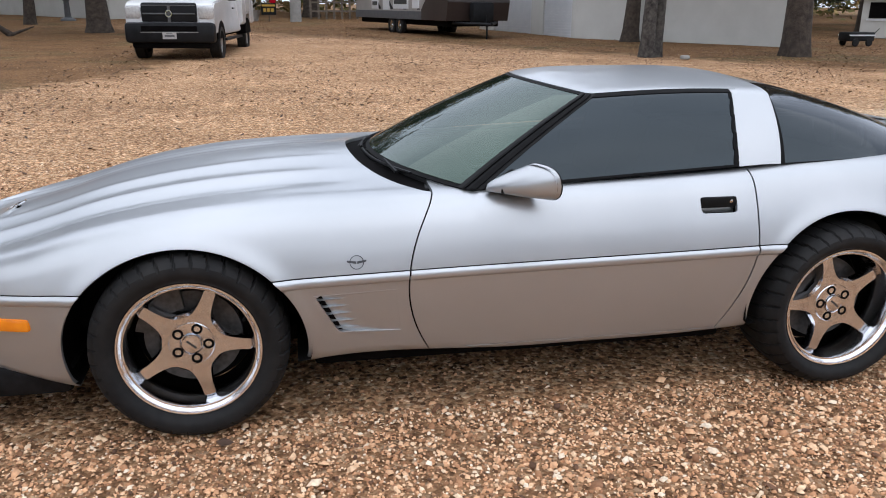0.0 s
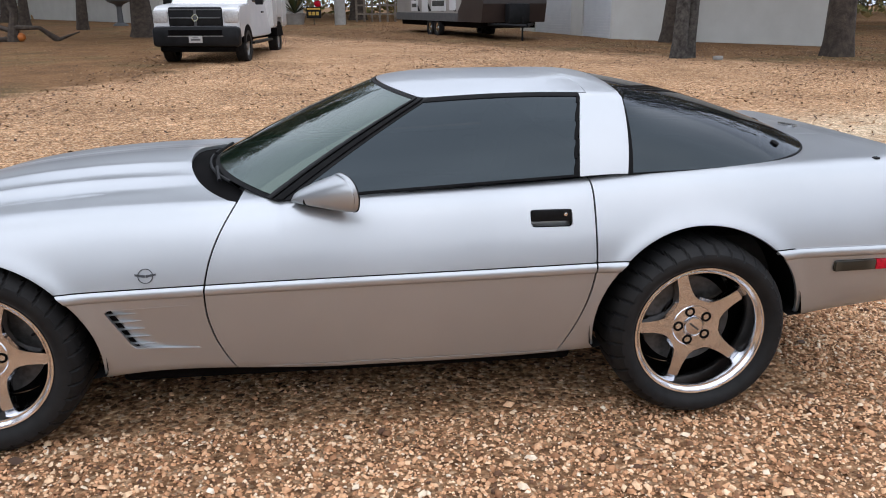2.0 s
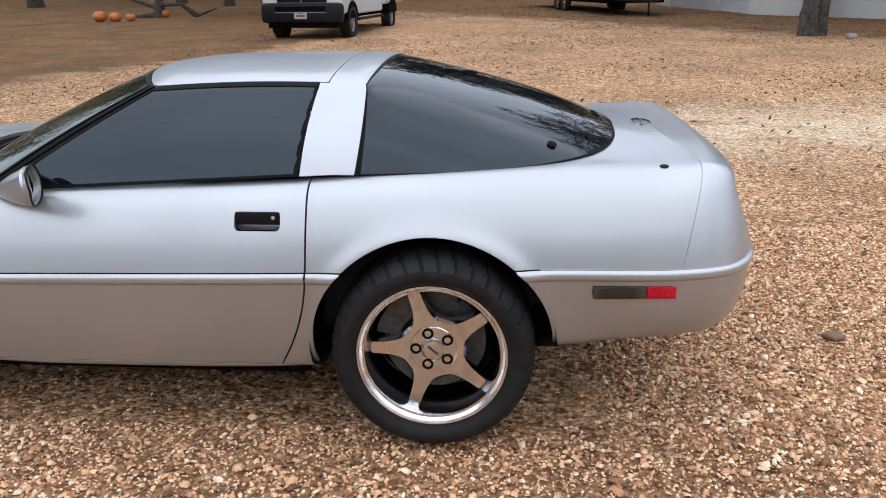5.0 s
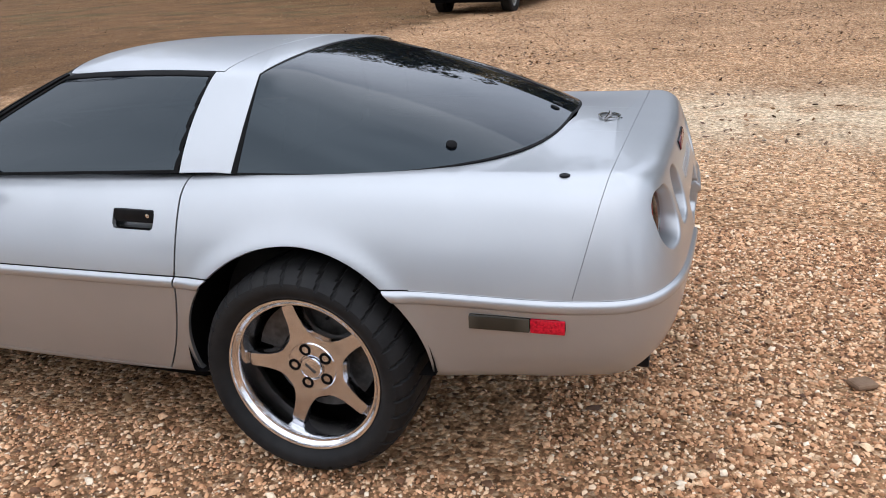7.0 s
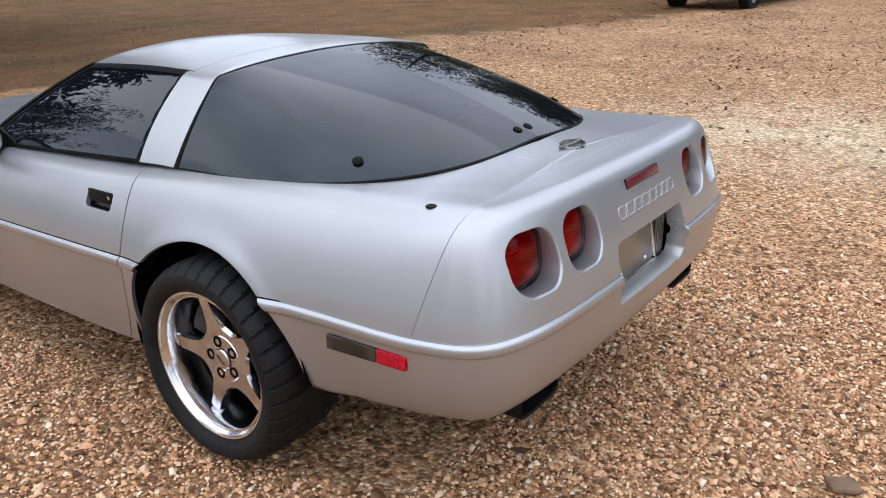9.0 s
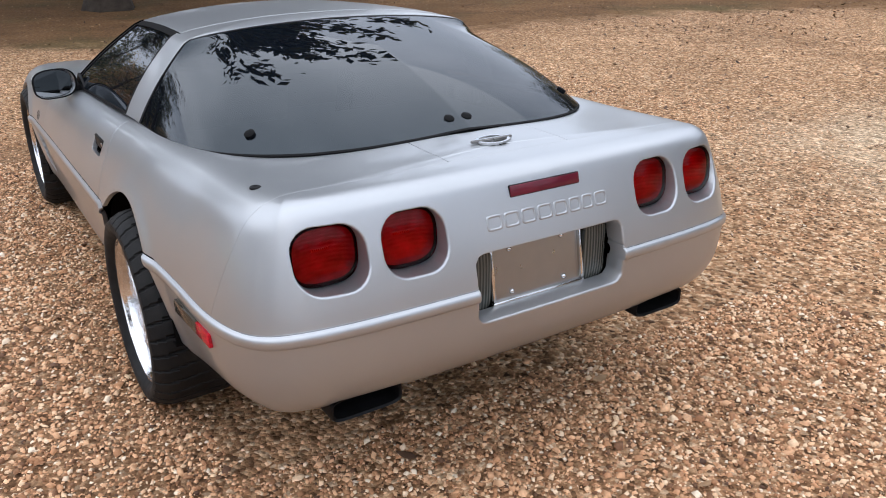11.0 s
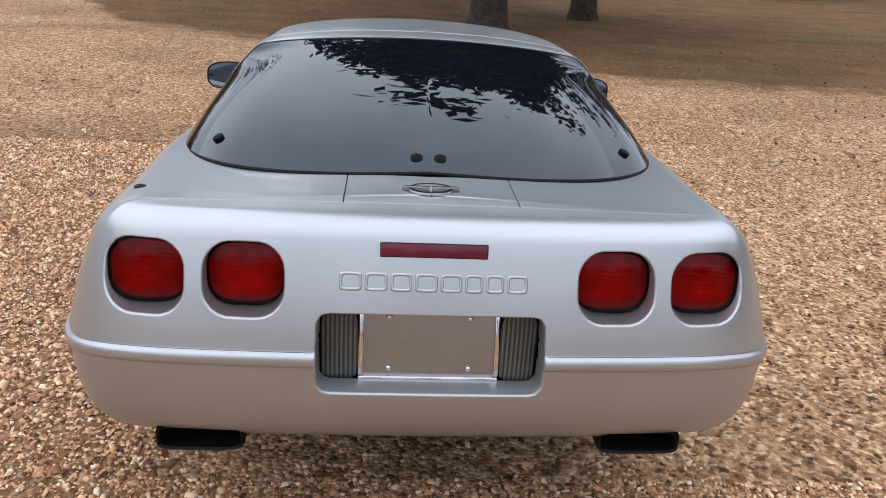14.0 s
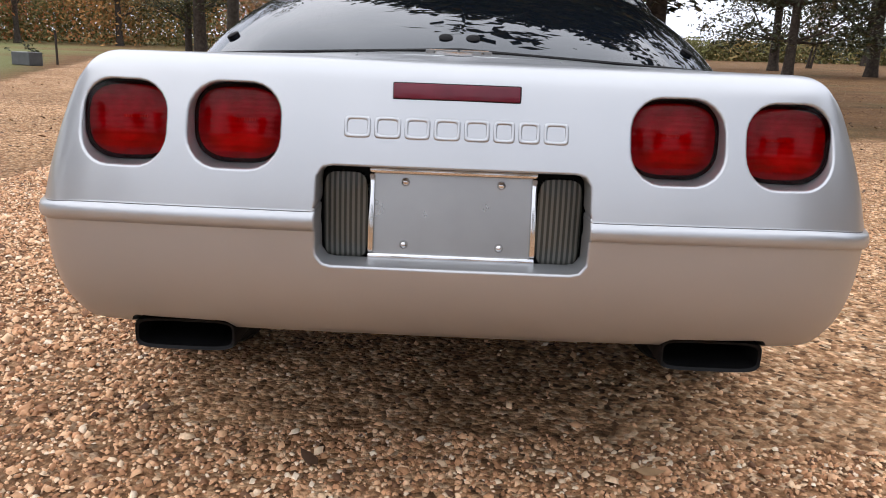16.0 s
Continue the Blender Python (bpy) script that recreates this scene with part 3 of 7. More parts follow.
def wheel(car, x, side, phase, width, out, z, radius):
    """One road wheel with its tyre, rim, spokes, nuts and brake."""
    hub = new("wheel")
    hub.parent = car
    tagged(hub, "five-spoke polished wheel with black low-profile tyre")
    hub.location = (x, side * out, z)
    if side > 0:
        hub.rotation_euler = (0, 0, math.pi)
    bm = bmesh.new()
    tyre_mesh(bm, radius, -0.858, width)
    part("tyre", bm, M_TYRE, hub, "black treaded rubber tyre", True, 24)
    bm = bmesh.new()
    lathe(bm, [(0.236, -0.846), (0.2385, -0.852), (0.2355, -0.8555), (0.2305, -0.8545), (0.2290, -0.8500), (0.2272, -0.8500), (0.2180, -0.8385), (0.2165, -0.8410), (0.2135, -0.8405), (0.2115, -0.8360), (0.2085, -0.8200), (0.2050, -0.7900), (0.2025, -0.75), (0.203, -0.66), (0.225, -0.58), (0.236, -0.575)], 96, close=True)
    part("rim", bm, M_RIM, hub, "stepped chromed rim", True, 28)
    bm = bmesh.new()
    star_spokes(bm, phase, -0.812, -0.803)
    part("spokes", bm, M_SATIN, hub, "polished five-spoke star", True, 30)
    bm = bmesh.new()
    lathe(bm, [(0.0335, -0.79), (0.0335, -0.812), (0.031, -0.8155), (0.026, -0.8165), (0.001, -0.8172)], 48)
    part("hub_cap", bm, M_SATIN, hub, "round polished cap", True, 30)
    bm = bmesh.new()
    lathe(bm, [(0.078, -0.790), (0.0765, -0.8045), (0.0735, -0.8075), (0.040, -0.8085), (0.0375, -0.8065), (0.0355, -0.8000), (0.0355, -0.79)], 60, close=True)
    part("hub_pad", bm, M_SATIN, hub, "raised round pad that carries the nuts", True, 30)
    bm = bmesh.new()
    box(bm, -0.020, 0.020, -0.0102, -0.0080, -0.0035, 0.0035, 0, Matrix.Translation((0, -0.808, 0)) @ Matrix.Rotation(radians(40), 4, "Y"))
    part("cap_mark", bm, M_IRON, hub)
    for k in range(5):
        a = radians(phase + 72 * k)
        c, c_ring = ((0.0555 * math.cos(a), dy, 0.0555 * math.sin(a)) for dy in (0.004, -0.0095))
        bm = bmesh.new()
        lathe(bm, [(0.0135, -0.790), (0.0135, -0.7985), (0.0112, -0.7995), (0.0102, -0.8075), (0.008, -0.8105), (0.001, -0.8115)], 6, centre=c)
        part("wheel_nut", bm, M_STEEL, hub, "", True, 30)
        # black ring on the pad face stands for the shade in the nut recess
        bm = bmesh.new()
        lathe(bm, [(0.0185, -0.790), (0.0185, -0.7995), (0.0172, -0.8005), (0.0105, -0.8000), (0.0105, -0.790)], 20, centre=c_ring, close=True)
        part("nut_seat", bm, M_VOID, hub)
    bm = bmesh.new()
    lathe(bm, [(0.07, -0.735), (0.165, -0.735), (0.165, -0.712), (0.07, -0.712)], 64, close=True)
    part("brake_disc", bm, M_IRON, hub, "grey ventilated brake disc", True, 30)
    bm = bmesh.new()
    outline = [(r * math.cos(a), r * math.sin(a)) for r in (0.19,) for a in np.linspace(radians(100), radians(168), 9)]
    outline += [(r * math.cos(a), r * math.sin(a)) for r in (0.115,) for a in np.linspace(radians(168), radians(100), 9)]
    prism(bm, outline, -0.765, -0.69)
    part("brake_caliper", bm, M_IRON, hub, "", True)
    bm = bmesh.new()
    lathe(bm, [(0.205, -0.66), (0.202, -0.655), (0.04, -0.66), (0.04, -0.70)], 48)
    part("inner_drum", bm, M_VOID, hub, "", True)
    bm = bmesh.new()
    a = radians(phase + 30)
    tube(bm, (0.205 * math.cos(a), -0.805, 0.205 * math.sin(a)), (0.198 * math.cos(a), -0.835, 0.198 * math.sin(a)), 0.005, n=8)
    part("valve", bm, M_RUBBER, hub)
    # the rim sits back in the tyre, the star further back still
    for ob in hub.children:
        kind_of = ob.name.split(".")[0]
        if kind_of != "tyre":
            ob.location = (0, 0.020 if kind_of in ("rim", "valve") else 0.031, 0)
    return hub


GILL_LOW = curve((0.40, 0.3665), (0.50, 0.3640), (0.72, 0.3560))
GILL_TOP = curve((0.40, 0.5060), (0.72, 0.5170))


def gill_front(z):
    return 0.424 + 0.55 * (0.506 - z)


def gill_back(z):
    return 0.700 + 0.12 * (0.506 - z)


def skin_at(sheet, x, z):
    """How far out the skin of one flank stands."""
    v = sheet.v[sheet.v[:, 1] < -0.5]
    i = np.argsort((v[:, 0] - x) ** 2 + (v[:, 2] - z) ** 2)[:8]
    a = np.c_[v[i, 0] - x, v[i, 2] - z, np.ones(8)]
    return float(np.linalg.lstsq(a, v[i, 1], rcond=None)[0][2])


def gill_scoop(car, sheet):
    """The hollow behind the front wheel with its four blades."""
    nu, nv = 15, 7
    skin = {}

    def spot(u, t, sunk):
        zt, zb = float(GILL_TOP(0.5)), float(GILL_LOW(0.5))
        z = zb + (zt - zb) * t
        x = gill_front(z) + (gill_back(z) - gill_front(z)) * u
        z = float(GILL_LOW(x)) + float(GILL_TOP(x) - GILL_LOW(x)) * t
        key = (round(x, 4), round(z, 4))
        if key not in skin:
            skin[key] = skin_at(sheet, x, z)
        return x, skin[key] + sunk, z

    deep = lambda u: 0.0005 + 0.017 * (1 - u) ** 1.3
    for s in (-1, 1):
        flip = lambda q: (q[0], q[1] if s < 0 else -q[1], q[2])
        bm = bmesh.new()
        rows = [[bm.verts.new(flip(spot(i / nu, j / nv, deep(i / nu)))) for j in range(nv + 1)] for i in range(nu + 1)]
        for a, b in zip(rows, rows[1:]):
            for j in range(nv):
                bm.faces.new((a[j], a[j + 1], b[j + 1], b[j]))
        part("gill_floor", bm, M_PAINT, car, "hollow silver floor of the gill vent", True, 60)
        for t, name in ((0.0, "gill_ledge"), (1.0, "gill_brow")):
            bm = bmesh.new()
            outer = [bm.verts.new(flip(spot(i / nu, t, -0.0012))) for i in range(nu + 1)]
            inner = [bm.verts.new(flip(spot(i / nu, t, deep(i / nu) + 0.001))) for i in range(nu + 1)]
            for i in range(nu):
                bm.faces.new((outer[i], outer[i + 1], inner[i + 1], inner[i]))
            part(name, bm, M_PAINT, car, "", True, 60)
        bm = bmesh.new()
        outer = [bm.verts.new(flip(spot(0.012, j / nv, 0.016))) for j in range(nv + 1)]
        inner = [bm.verts.new(flip(spot(0.085, j / nv, 0.0135))) for j in range(nv + 1)]
        for j in range(nv):
            bm.faces.new((outer[j], outer[j + 1], inner[j + 1], inner[j]))
        part("gill_slot", bm, M_VOID, car, "black slot behind the blades", True)
        for k in range(5):
            t = 0.11 + 0.19 * k
            bm = bmesh.new()
            ridge, low, high = [], [], []
            for q in np.linspace(0, 1, 7):
                u, w = 0.005 + 0.36 * q, 0.040 * (1 - q) ** 0.8 + 0.002
                ridge.append(bm.verts.new(flip(spot(u, t, -0.001 + (deep(u) + 0.0005) * q**1.4))))
                low.append(bm.verts.new(flip(spot(u, max(0.0, t - w), deep(u) + 0.0005))))
                high.append(bm.verts.new(flip(spot(u, min(1.0, t + w * 0.6), deep(u) + 0.0005))))
            for a, b in ((ridge, low), (high, ridge)):
                for i in range(6):
                    bm.faces.new((a[i], a[i + 1], b[i + 1], b[i]))
            bm.faces.new((low[0], ridge[0], high[0]))
            part("gill_blade", bm, M_PAINT, car, "silver gill blade", True, 30)


def sports_coupe():
    car = thing("sports_coupe", "silver two-door sports coupe with black glass parked on gravel", "car")
    body = body_sheet()
    body = body.cut(lambda v: -arch(v, 0)).cut(lambda v: -arch(v, 1))
    gap = 0.0034
    strip = body.cut(lambda v: v[:, 6] - 2.0).cut(lambda v: 1.0 - v[:, 6])
    low = body.cut(lambda v: v[:, 6] - 0.995)
    up = body.cut(lambda v: 2.031 - v[:, 6])

    def both(sheet, name, mat, label="", **kw):
        """A panel and its twin across the car."""
        return sheet.link(name, mat, car, label, **kw), sheet.mirrored().link(name, mat, car, label, **kw)

    # clamshell hood over the front wheels
    hood = up.cut(lambda v: np.where(v[:, 6] > 3.9, np.maximum(cowl_edge(v), door_front(v)), door_front(v)) + gap)
    hood.whole().link("clamshell_hood", M_PAINT, car, "silver clamshell hood with raised crests", depth=0.015)
    # doors and quarters: everything above the side strip behind the front seam
    rest = up.cut(lambda v: -door_front(v) + gap).cut(lambda v: np.where(v[:, 6] > 3.5, -cabin_edge(v), -1.0))
    door_up = rest.cut(lambda v: door_rear(v) + gap)
    door_low = low.cut(lambda v: -door_front(v) + gap).cut(lambda v: door_rear(v) + gap).cut(lambda v: 0.268 - Z(v))
    door_sheet = door_up.plus(door_low)
    handle_hole = lambda v: np.where(Y(v) < -0.6, rounded(X(v), Z(v), 1.889, 0.751, 0.072, 0.028, 0.007), 1.0)
    door_sheet = door_sheet.cut(lambda v: -handle_hole(v))
    doors = both(door_sheet, "door", M_PAINT, "silver door with recessed black handle", depth=0.018)
    quarter = rest.cut(lambda v: -door_rear(v) + gap).cut(lambda v: fascia_seam(v) + 0.0011)
    deck_seam = lambda v: np.where((v[:, 6] > 3.6) & (X(v) > 2.6), np.abs(Y(v)) - 0.198, 1.0)
    both(quarter.cut(lambda v: -deck_seam(v) + 0.002), "rear_quarter", M_PAINT, "silver rear quarter panel", depth=0.014)
    quarter.cut(lambda v: deck_seam(v) + 0.002).whole().link("deck_lid", M_PAINT, car, "silver centre deck panel", depth=0.012)
    # tail
    tail = rest.cut(lambda v: -fascia_seam(v) + 0.0011).cut(lambda v: -lamp_hole(v, 0)).cut(lambda v: -lamp_hole(v, 1)).cut(lambda v: -plate_hole(v))

    def tail_drop(sheet):
        holes = np.minimum(np.minimum(np.abs(lamp_hole(sheet.v, 0)), np.abs(lamp_hole(sheet.v, 1))), np.abs(plate_hole(sheet.v))) < 0.004
        return holes

    def link_tail(sheet, name, label):
        holes = tail_drop(sheet)
        ob_v, ob_n, ob_f = list(sheet.v[:, :3]), list(sheet.v[:, 3:6]), list(sheet.f)
        index = {}
        for a, b in sheet.edge():
            if abs(sheet.v[a, 1]) < 1e-6 and abs(sheet.v[b, 1]) < 1e-6:
                continue
            t = sheet.v[b, :3] - sheet.v[a, :3]
            deep = holes[a] and holes[b]
            down = np.array((-1.0, 0, 0)) if deep else None
            quad = []
            for i in (b, a):
                key = (i, deep)
                if key not in index:
                    n = sheet.v[i, 3:6]
                    k = down if deep else -n
                    side = np.cross(t, n)
                    side /= np.linalg.norm(side) + 1e-12
                    index[key] = len(ob_v)
                    p = sheet.v[i, :3]
                    if deep:
                        ob_v.extend([p, p + k * 0.002 + side * 0.003, p + k * 0.007 + side * 0.0055, p + k * 0.062 + side * 0.008])
                        ob_n.extend([n, n * 0.6 + side * 0.4, n * 0.15 + side * 0.85, side])
                    else:
                        ob_v.extend([p, p + k * 0.0015 + side * 0.0008, p + k * 0.008, p + k * 0.014])
                        ob_n.extend([n, side, side, side])
                quad.append(index[key])
            q, r = quad
            for j in range(3):
                ob_f.append((q + j, r + j, r + j + 1, q + j + 1))
        return link_mesh(name, ob_v, ob_f, M_PAINT, car, label, ob_n)

    link_tail(tail.whole(), "rear_fascia", "silver rear fascia with four round-cornered lamp wells")
    # lower panels
    lower_front = low.cut(lambda v: door_front(v) + gap)
    gill_box = lambda v: np.where(Y(v) < -0.6, np.maximum.reduce([gill_front(Z(v)) - X(v), X(v) - gill_back(Z(v)), GILL_LOW(X(v)) - Z(v), Z(v) - GILL_TOP(X(v))]), 1.0)
    both(lower_front.cut(lambda v: X(v)).cut(lambda v: -X(v) - 0.9), "front_corner", M_PAINT, "silver corner ahead of the front wheel", depth=0.014)
    both(lower_front.cut(lambda v: -gill_box(v)).cut(lambda v: -X(v)), "lower_fender", M_PAINT, "silver lower fender with four gill vents", depth=0.014)
    gill_scoop(car, lower_front)
    nose = lower_front.cut(lambda v: X(v) + 0.9)
    nose.whole().link("nose_panel", M_PAINT, car, "", depth=0.014)
    sill = low.cut(lambda v: -X(v) + 0.40).cut(lambda v: X(v) - 2.06).cut(lambda v: Z(v) - 0.264)
    sill = sill.cut(lambda v: np.maximum(0.744 + 1.2 * (Z(v) - 0.52) ** 2 - X(v), 0.0) - 1e-5)
    both(sill, "door_sill", M_PAINT, "", depth=0.01)
    rear_low = low.cut(lambda v: -door_rear(v) + gap).cut(lambda v: -plate_hole(v))
    pipe_notch = lambda v: np.where(X(v) > 3.0, rounded(np.abs(Y(v)), Z(v), 0.513, 0.350, 0.104, 0.064, 0.02), 1.0)
    rear_low = rear_low.cut(lambda v: -pipe_notch(v))
    mark_hole = lambda v: np.where(Y(v) < -0.6, rounded(X(v), Z(v), 3.032, 0.549, 0.125, 0.0205, 0.003), 1.0)
    rear_low = rear_low.cut(lambda v: -mark_hole(v))
    both(rear_low.cut(lambda v: X(v) - 2.4), "rear_rocker", M_PAINT, "silver rocker end ahead of the rear wheel", depth=0.014)
    rear_low = rear_low.cut(lambda v: 2.4 - X(v))
    link_tail(rear_low.whole(), "lower_bumper", "silver lower bumper skirt with notches for the tail pipes")
    # side strip in its lengths
    for cuts in ((lambda v: X(v), door_front), (lambda v: -X(v), lambda v: door_front(v) + gap), (lambda v: -door_front(v) + gap, lambda v: door_rear(v) + gap), (lambda v: -door_rear(v) + gap, lambda v: X(v) - 2.4)):
        both(strip.cut(cuts[0]).cut(cuts[1]), "side_strip", M_PAINT, "raised silver side strip", depth=0.006)
    tail_strip = strip.cut(lambda v: 2.4 - X(v)).cut(lambda v: -plate_hole(v))
    link_tail(tail_strip, "side_strip", "raised silver strip round the tail"), link_tail(tail_strip.mirrored(), "side_strip", "raised silver strip round the tail")
    # black sheet along the top of the strip stands for the gap's shade
    gap_shade = body.cut(lambda v: v[:, 6] - 2.031).cut(lambda v: 2.0 - v[:, 6]).cut(lambda v: -plate_hole(v)).lifted(-0.0015)
    gap_shade = gap_shade.cut(lambda v: np.where(X(v) > 2.75, v[:, 6] - 2.011, -1.0))
    lip = body.cut(lambda v: v[:, 6] - 2.031).cut(lambda v: 2.0125 - v[:, 6]).cut(lambda v: 2.75 - X(v)).cut(lambda v: -plate_hole(v)).cut(lambda v: -lamp_hole(v, 0))
    link_tail(lip, "fascia_lip", "silver lower edge of the rear fascia"), link_tail(lip.mirrored(), "fascia_lip", "silver lower edge of the rear fascia")
    both(gap_shade, "strip_seal", M_RUBBER, "thin black sheet for the shaded gap above the side strip", depth=0.004)
    # dark shell behind all the gaps
    shell = body.cut(lambda v: -v[:, 6] - 0.35).lifted(-0.016).cut(lambda v: -lamp_hole(v, 0)).cut(lambda v: -lamp_hole(v, 1)).cut(lambda v: -plate_hole(v)).cut(lambda v: np.where(v[:, 6] > 4.0, -cabin_edge(v), -1.0))
    shell = shell.cut(lambda v: 0.05 - arch(v, 0)).cut(lambda v: 0.05 - arch(v, 1)).cut(lambda v: -pipe_notch(v)).cut(lambda v: -handle_hole(v))
    shell.whole().link("inner_shell", M_VOID, car, "black inner shell", depth=0)
    # cabin
    cabin = cabin_sheet()
    U, V = (lambda v: v[:, 7]), (lambda v: v[:, 6])
    window_rear = lambda v: U(v) - (1.862 - 0.077 * V(v))
    cut = lambda sheet, *fs: [sheet := sheet.cut(f) for f in fs][-1]
    cut(cabin, lambda v: U(v) - 0.945, lambda v: V(v) - 0.975, lambda v: 0.03 - V(v)).whole().lifted(0.001).link("windscreen", M_SCREEN, car, "raked green-tinted windscreen", depth=0.004)
    cut(cabin, lambda v: U(v) - 0.94, lambda v: V(v) - 1.0, lambda v: 0.978 - V(v)).whole().lifted(0.003).link("header_seal", M_RUBBER, car, "", depth=0.006)
    cut(cabin, lambda v: U(v) - 0.94, lambda v: V(v) - 0.032).whole().lifted(-0.001).link("screen_seal", M_RUBBER, car, "", depth=0.006)
    pillar = cut(cabin, lambda v: 0.940 - U(v), lambda v: U(v) - 1.035, lambda v: V(v) - 1.015)
    both(pillar.lifted(0.003), "screen_pillar", M_PLASTIC, "black screen pillar with rubber seals", depth=0.01)
    for c in (0.968, 1.008):
        both(cut(cabin, lambda v: np.abs(U(v) - c) - 0.010, lambda v: V(v) - 0.99).lifted(0.009), "pillar_seal", M_RUBBER, "", depth=0.008)
    both(cut(cabin, lambda v: 1.035 - U(v), lambda v: window_rear(v) + 0.012, lambda v: V(v) - 0.955, lambda v: 0.022 - V(v)), "side_window", M_GLASS, "dark tinted side window", depth=0.004)
    both(cut(cabin, lambda v: 1.035 - U(v), lambda v: window_rear(v), lambda v: V(v) - 1.015, lambda v: 0.955 - V(v)).lifted(0.003), "window_seal", M_RUBBER, "", depth=0.008)
    both(cut(cabin, lambda v: np.abs(window_rear(v) + 0.006) - 0.0085, lambda v: V(v) - 0.95, lambda v: 0.0 - V(v)).lifted(0.003), "window_channel", M_RUBBER, "", depth=0.008)
    both(cut(cabin, lambda v: 1.03 - U(v), lambda v: window_rear(v), lambda v: V(v) - 0.026).lifted(0.002), "belt_seal", M_RUBBER, "", depth=0.008)
    # painted band behind the doors runs up and over the roof
    hatch_front = lambda v: U(v) - 2.008
    band_side = cut(cabin, lambda v: -window_rear(v) + 0.003, lambda v: hatch_front(v), lambda v: V(v) - 1.0)
    roof_top = cabin.cut(lambda v: 1.0 - V(v))
    roof_seam = lambda v: X(v) - 2.072
    hatch_edge = lambda v: np.where(U(v) > 2.0, 1.012 - V(v), -1.0)
    band_top = cut(roof_top, lambda v: -roof_seam(v) + 0.002, hatch_edge)
    band_side.plus(band_top).whole().lifted(0.003).link("roof_band", M_PAINT, car, "silver hoop behind the doors", depth=0.012)
    lid = cut(roof_top, lambda v: roof_seam(v) + 0.002, lambda v: 1.015 - V(v))
    lid.whole().lifted(0.004).link("roof_panel", M_PAINT, car, "silver lift-out roof panel", depth=0.014)
    # hatch glass with its black edge
    cut(cabin, lambda v: 2.022 - U(v), lambda v: V(v) - 0.992, lambda v: 0.010 - V(v)).whole().link("hatch_glass", M_GLASS, car, "large dark wraparound hatch glass", depth=0.004)
    both(cut(cabin, lambda v: np.maximum(2.006 - U(v), U(v) - 2.022), lambda v: V(v) - 1.012).lifted(0.002), "hatch_seal", M_RUBBER, "", depth=0.008)
    for a in (lambda v: np.maximum(2.01 - U(v), 0.990 - V(v)), lambda v: np.maximum(2.01 - U(v), V(v) - 0.011)):
        cut(cabin, a, lambda v: V(v) - 1.012).whole().lifted(0.0005).link("hatch_seal", M_RUBBER, car, "", depth=0.006)
    # floor of the cabin with seats and dash seen faintly through the glass
    bm = boxed(0.75, 2.95, -0.62, 0.62, 0.30, 0.62, 0.05)
    part("cabin_tub", bm, M_INTERIOR, car, "dark cabin floor")
    bm = boxed(0.80, 1.12, -0.64, 0.64, 0.60, 0.805, 0.05)
    part("dashboard", bm, M_INTERIOR, car, "black padded dashboard", True)
    for y in (-0.36, 0.36):
        bm = boxed(1.80, 1.98, y - 0.24, y + 0.24, 0.6, 0.98, 0.06, Matrix.Translation((1.9, 0, 0.6)) @ Matrix.Rotation(radians(14), 4, "Y") @ Matrix.Translation((-1.9, 0, -0.6)))
        part("seat_back", bm, M_INTERIOR, car, "black bucket seat", True)
    bm = boxed(2.02, 2.95, -0.60, 0.60, 0.62, 0.80, 0.05)
    part("luggage_cover", bm, M_INTERIOR, car, "", True)
    # wiper well between hood and glass
    cowl = up.cut(lambda v: np.where(v[:, 6] > 3.5, -cowl_edge(v), 1.0)).cut(lambda v: X(v) - 1.02).cut(lambda v: cabin_edge(v) * -1 - 0.03).cut(lambda v: door_front(v) + 0.002)
    cowl.lifted(-0.028).whole().link("wiper_well", M_PLASTIC, car, "black wiper well", depth=0)
    for y0, y1 in ((-0.50, 0.0), (0.05, 0.55)):
        bm = bmesh.new()
        for k in range(6):
            ya, yb = y0 + (y1 - y0) * k / 6, y0 + (y1 - y0) * (k + 1) / 6
            fx = lambda y: 0.672 + 0.29 * (abs(y) / 0.729) ** 2.1
            tube(bm, (fx(ya), ya, 0.850 - 0.02 * abs(ya)), (fx(yb), yb, 0.850 - 0.02 * abs(yb)), 0.006, n=6)
        tube(bm, (fx(y0 + 0.05) - 0.02, y0 + 0.05, 0.835), (fx(y0 + 0.2) + 0.012, y0 + 0.2, 0.856), 0.007, n=6)
        part("wiper", bm, M_PLASTIC, car, "", True)
    # wheel wells
    for n, (cx, cz, rx, rz) in enumerate(ARCHES):
        for s in (-1, 1):
            bm = bmesh.new()
            rows = []
            for y in (0.835, 0.50):
                row = []
                for a in np.linspace(-0.5, math.pi + 0.5, 40):
                    x, z = cx + (rx + 0.012) * math.cos(a), max(float(FOOT_Z(cx + rx * math.cos(a))) + 0.03, cz + (rz + 0.012) * math.sin(a))
                    d = max(0.0, z - float(STRIP_Z(x)))
                    row.append(bm.verts.new((x, s * min(y, HALF_W - 0.024 - 0.19 * d - 0.74 * d * d - 0.55 * min(0.0, x) ** 2), z)))
                rows.append(row)
            for i in range(39):
                bm.faces.new((rows[0][i], rows[0][i + 1], rows[1][i + 1], rows[1][i]))
            bm.faces.new(rows[1])
            part("wheel_well", bm, M_VOID, car, "", True)
    part("underbody", boxed(-0.8, 2.85, -0.5, 0.5, 0.20, 0.33, 0.02), M_VOID, car, "black underbody")
    part("rear_underbody", boxed(2.80, 3.22, -0.36, 0.36, 0.335, 0.45, 0.03), M_VOID, car)
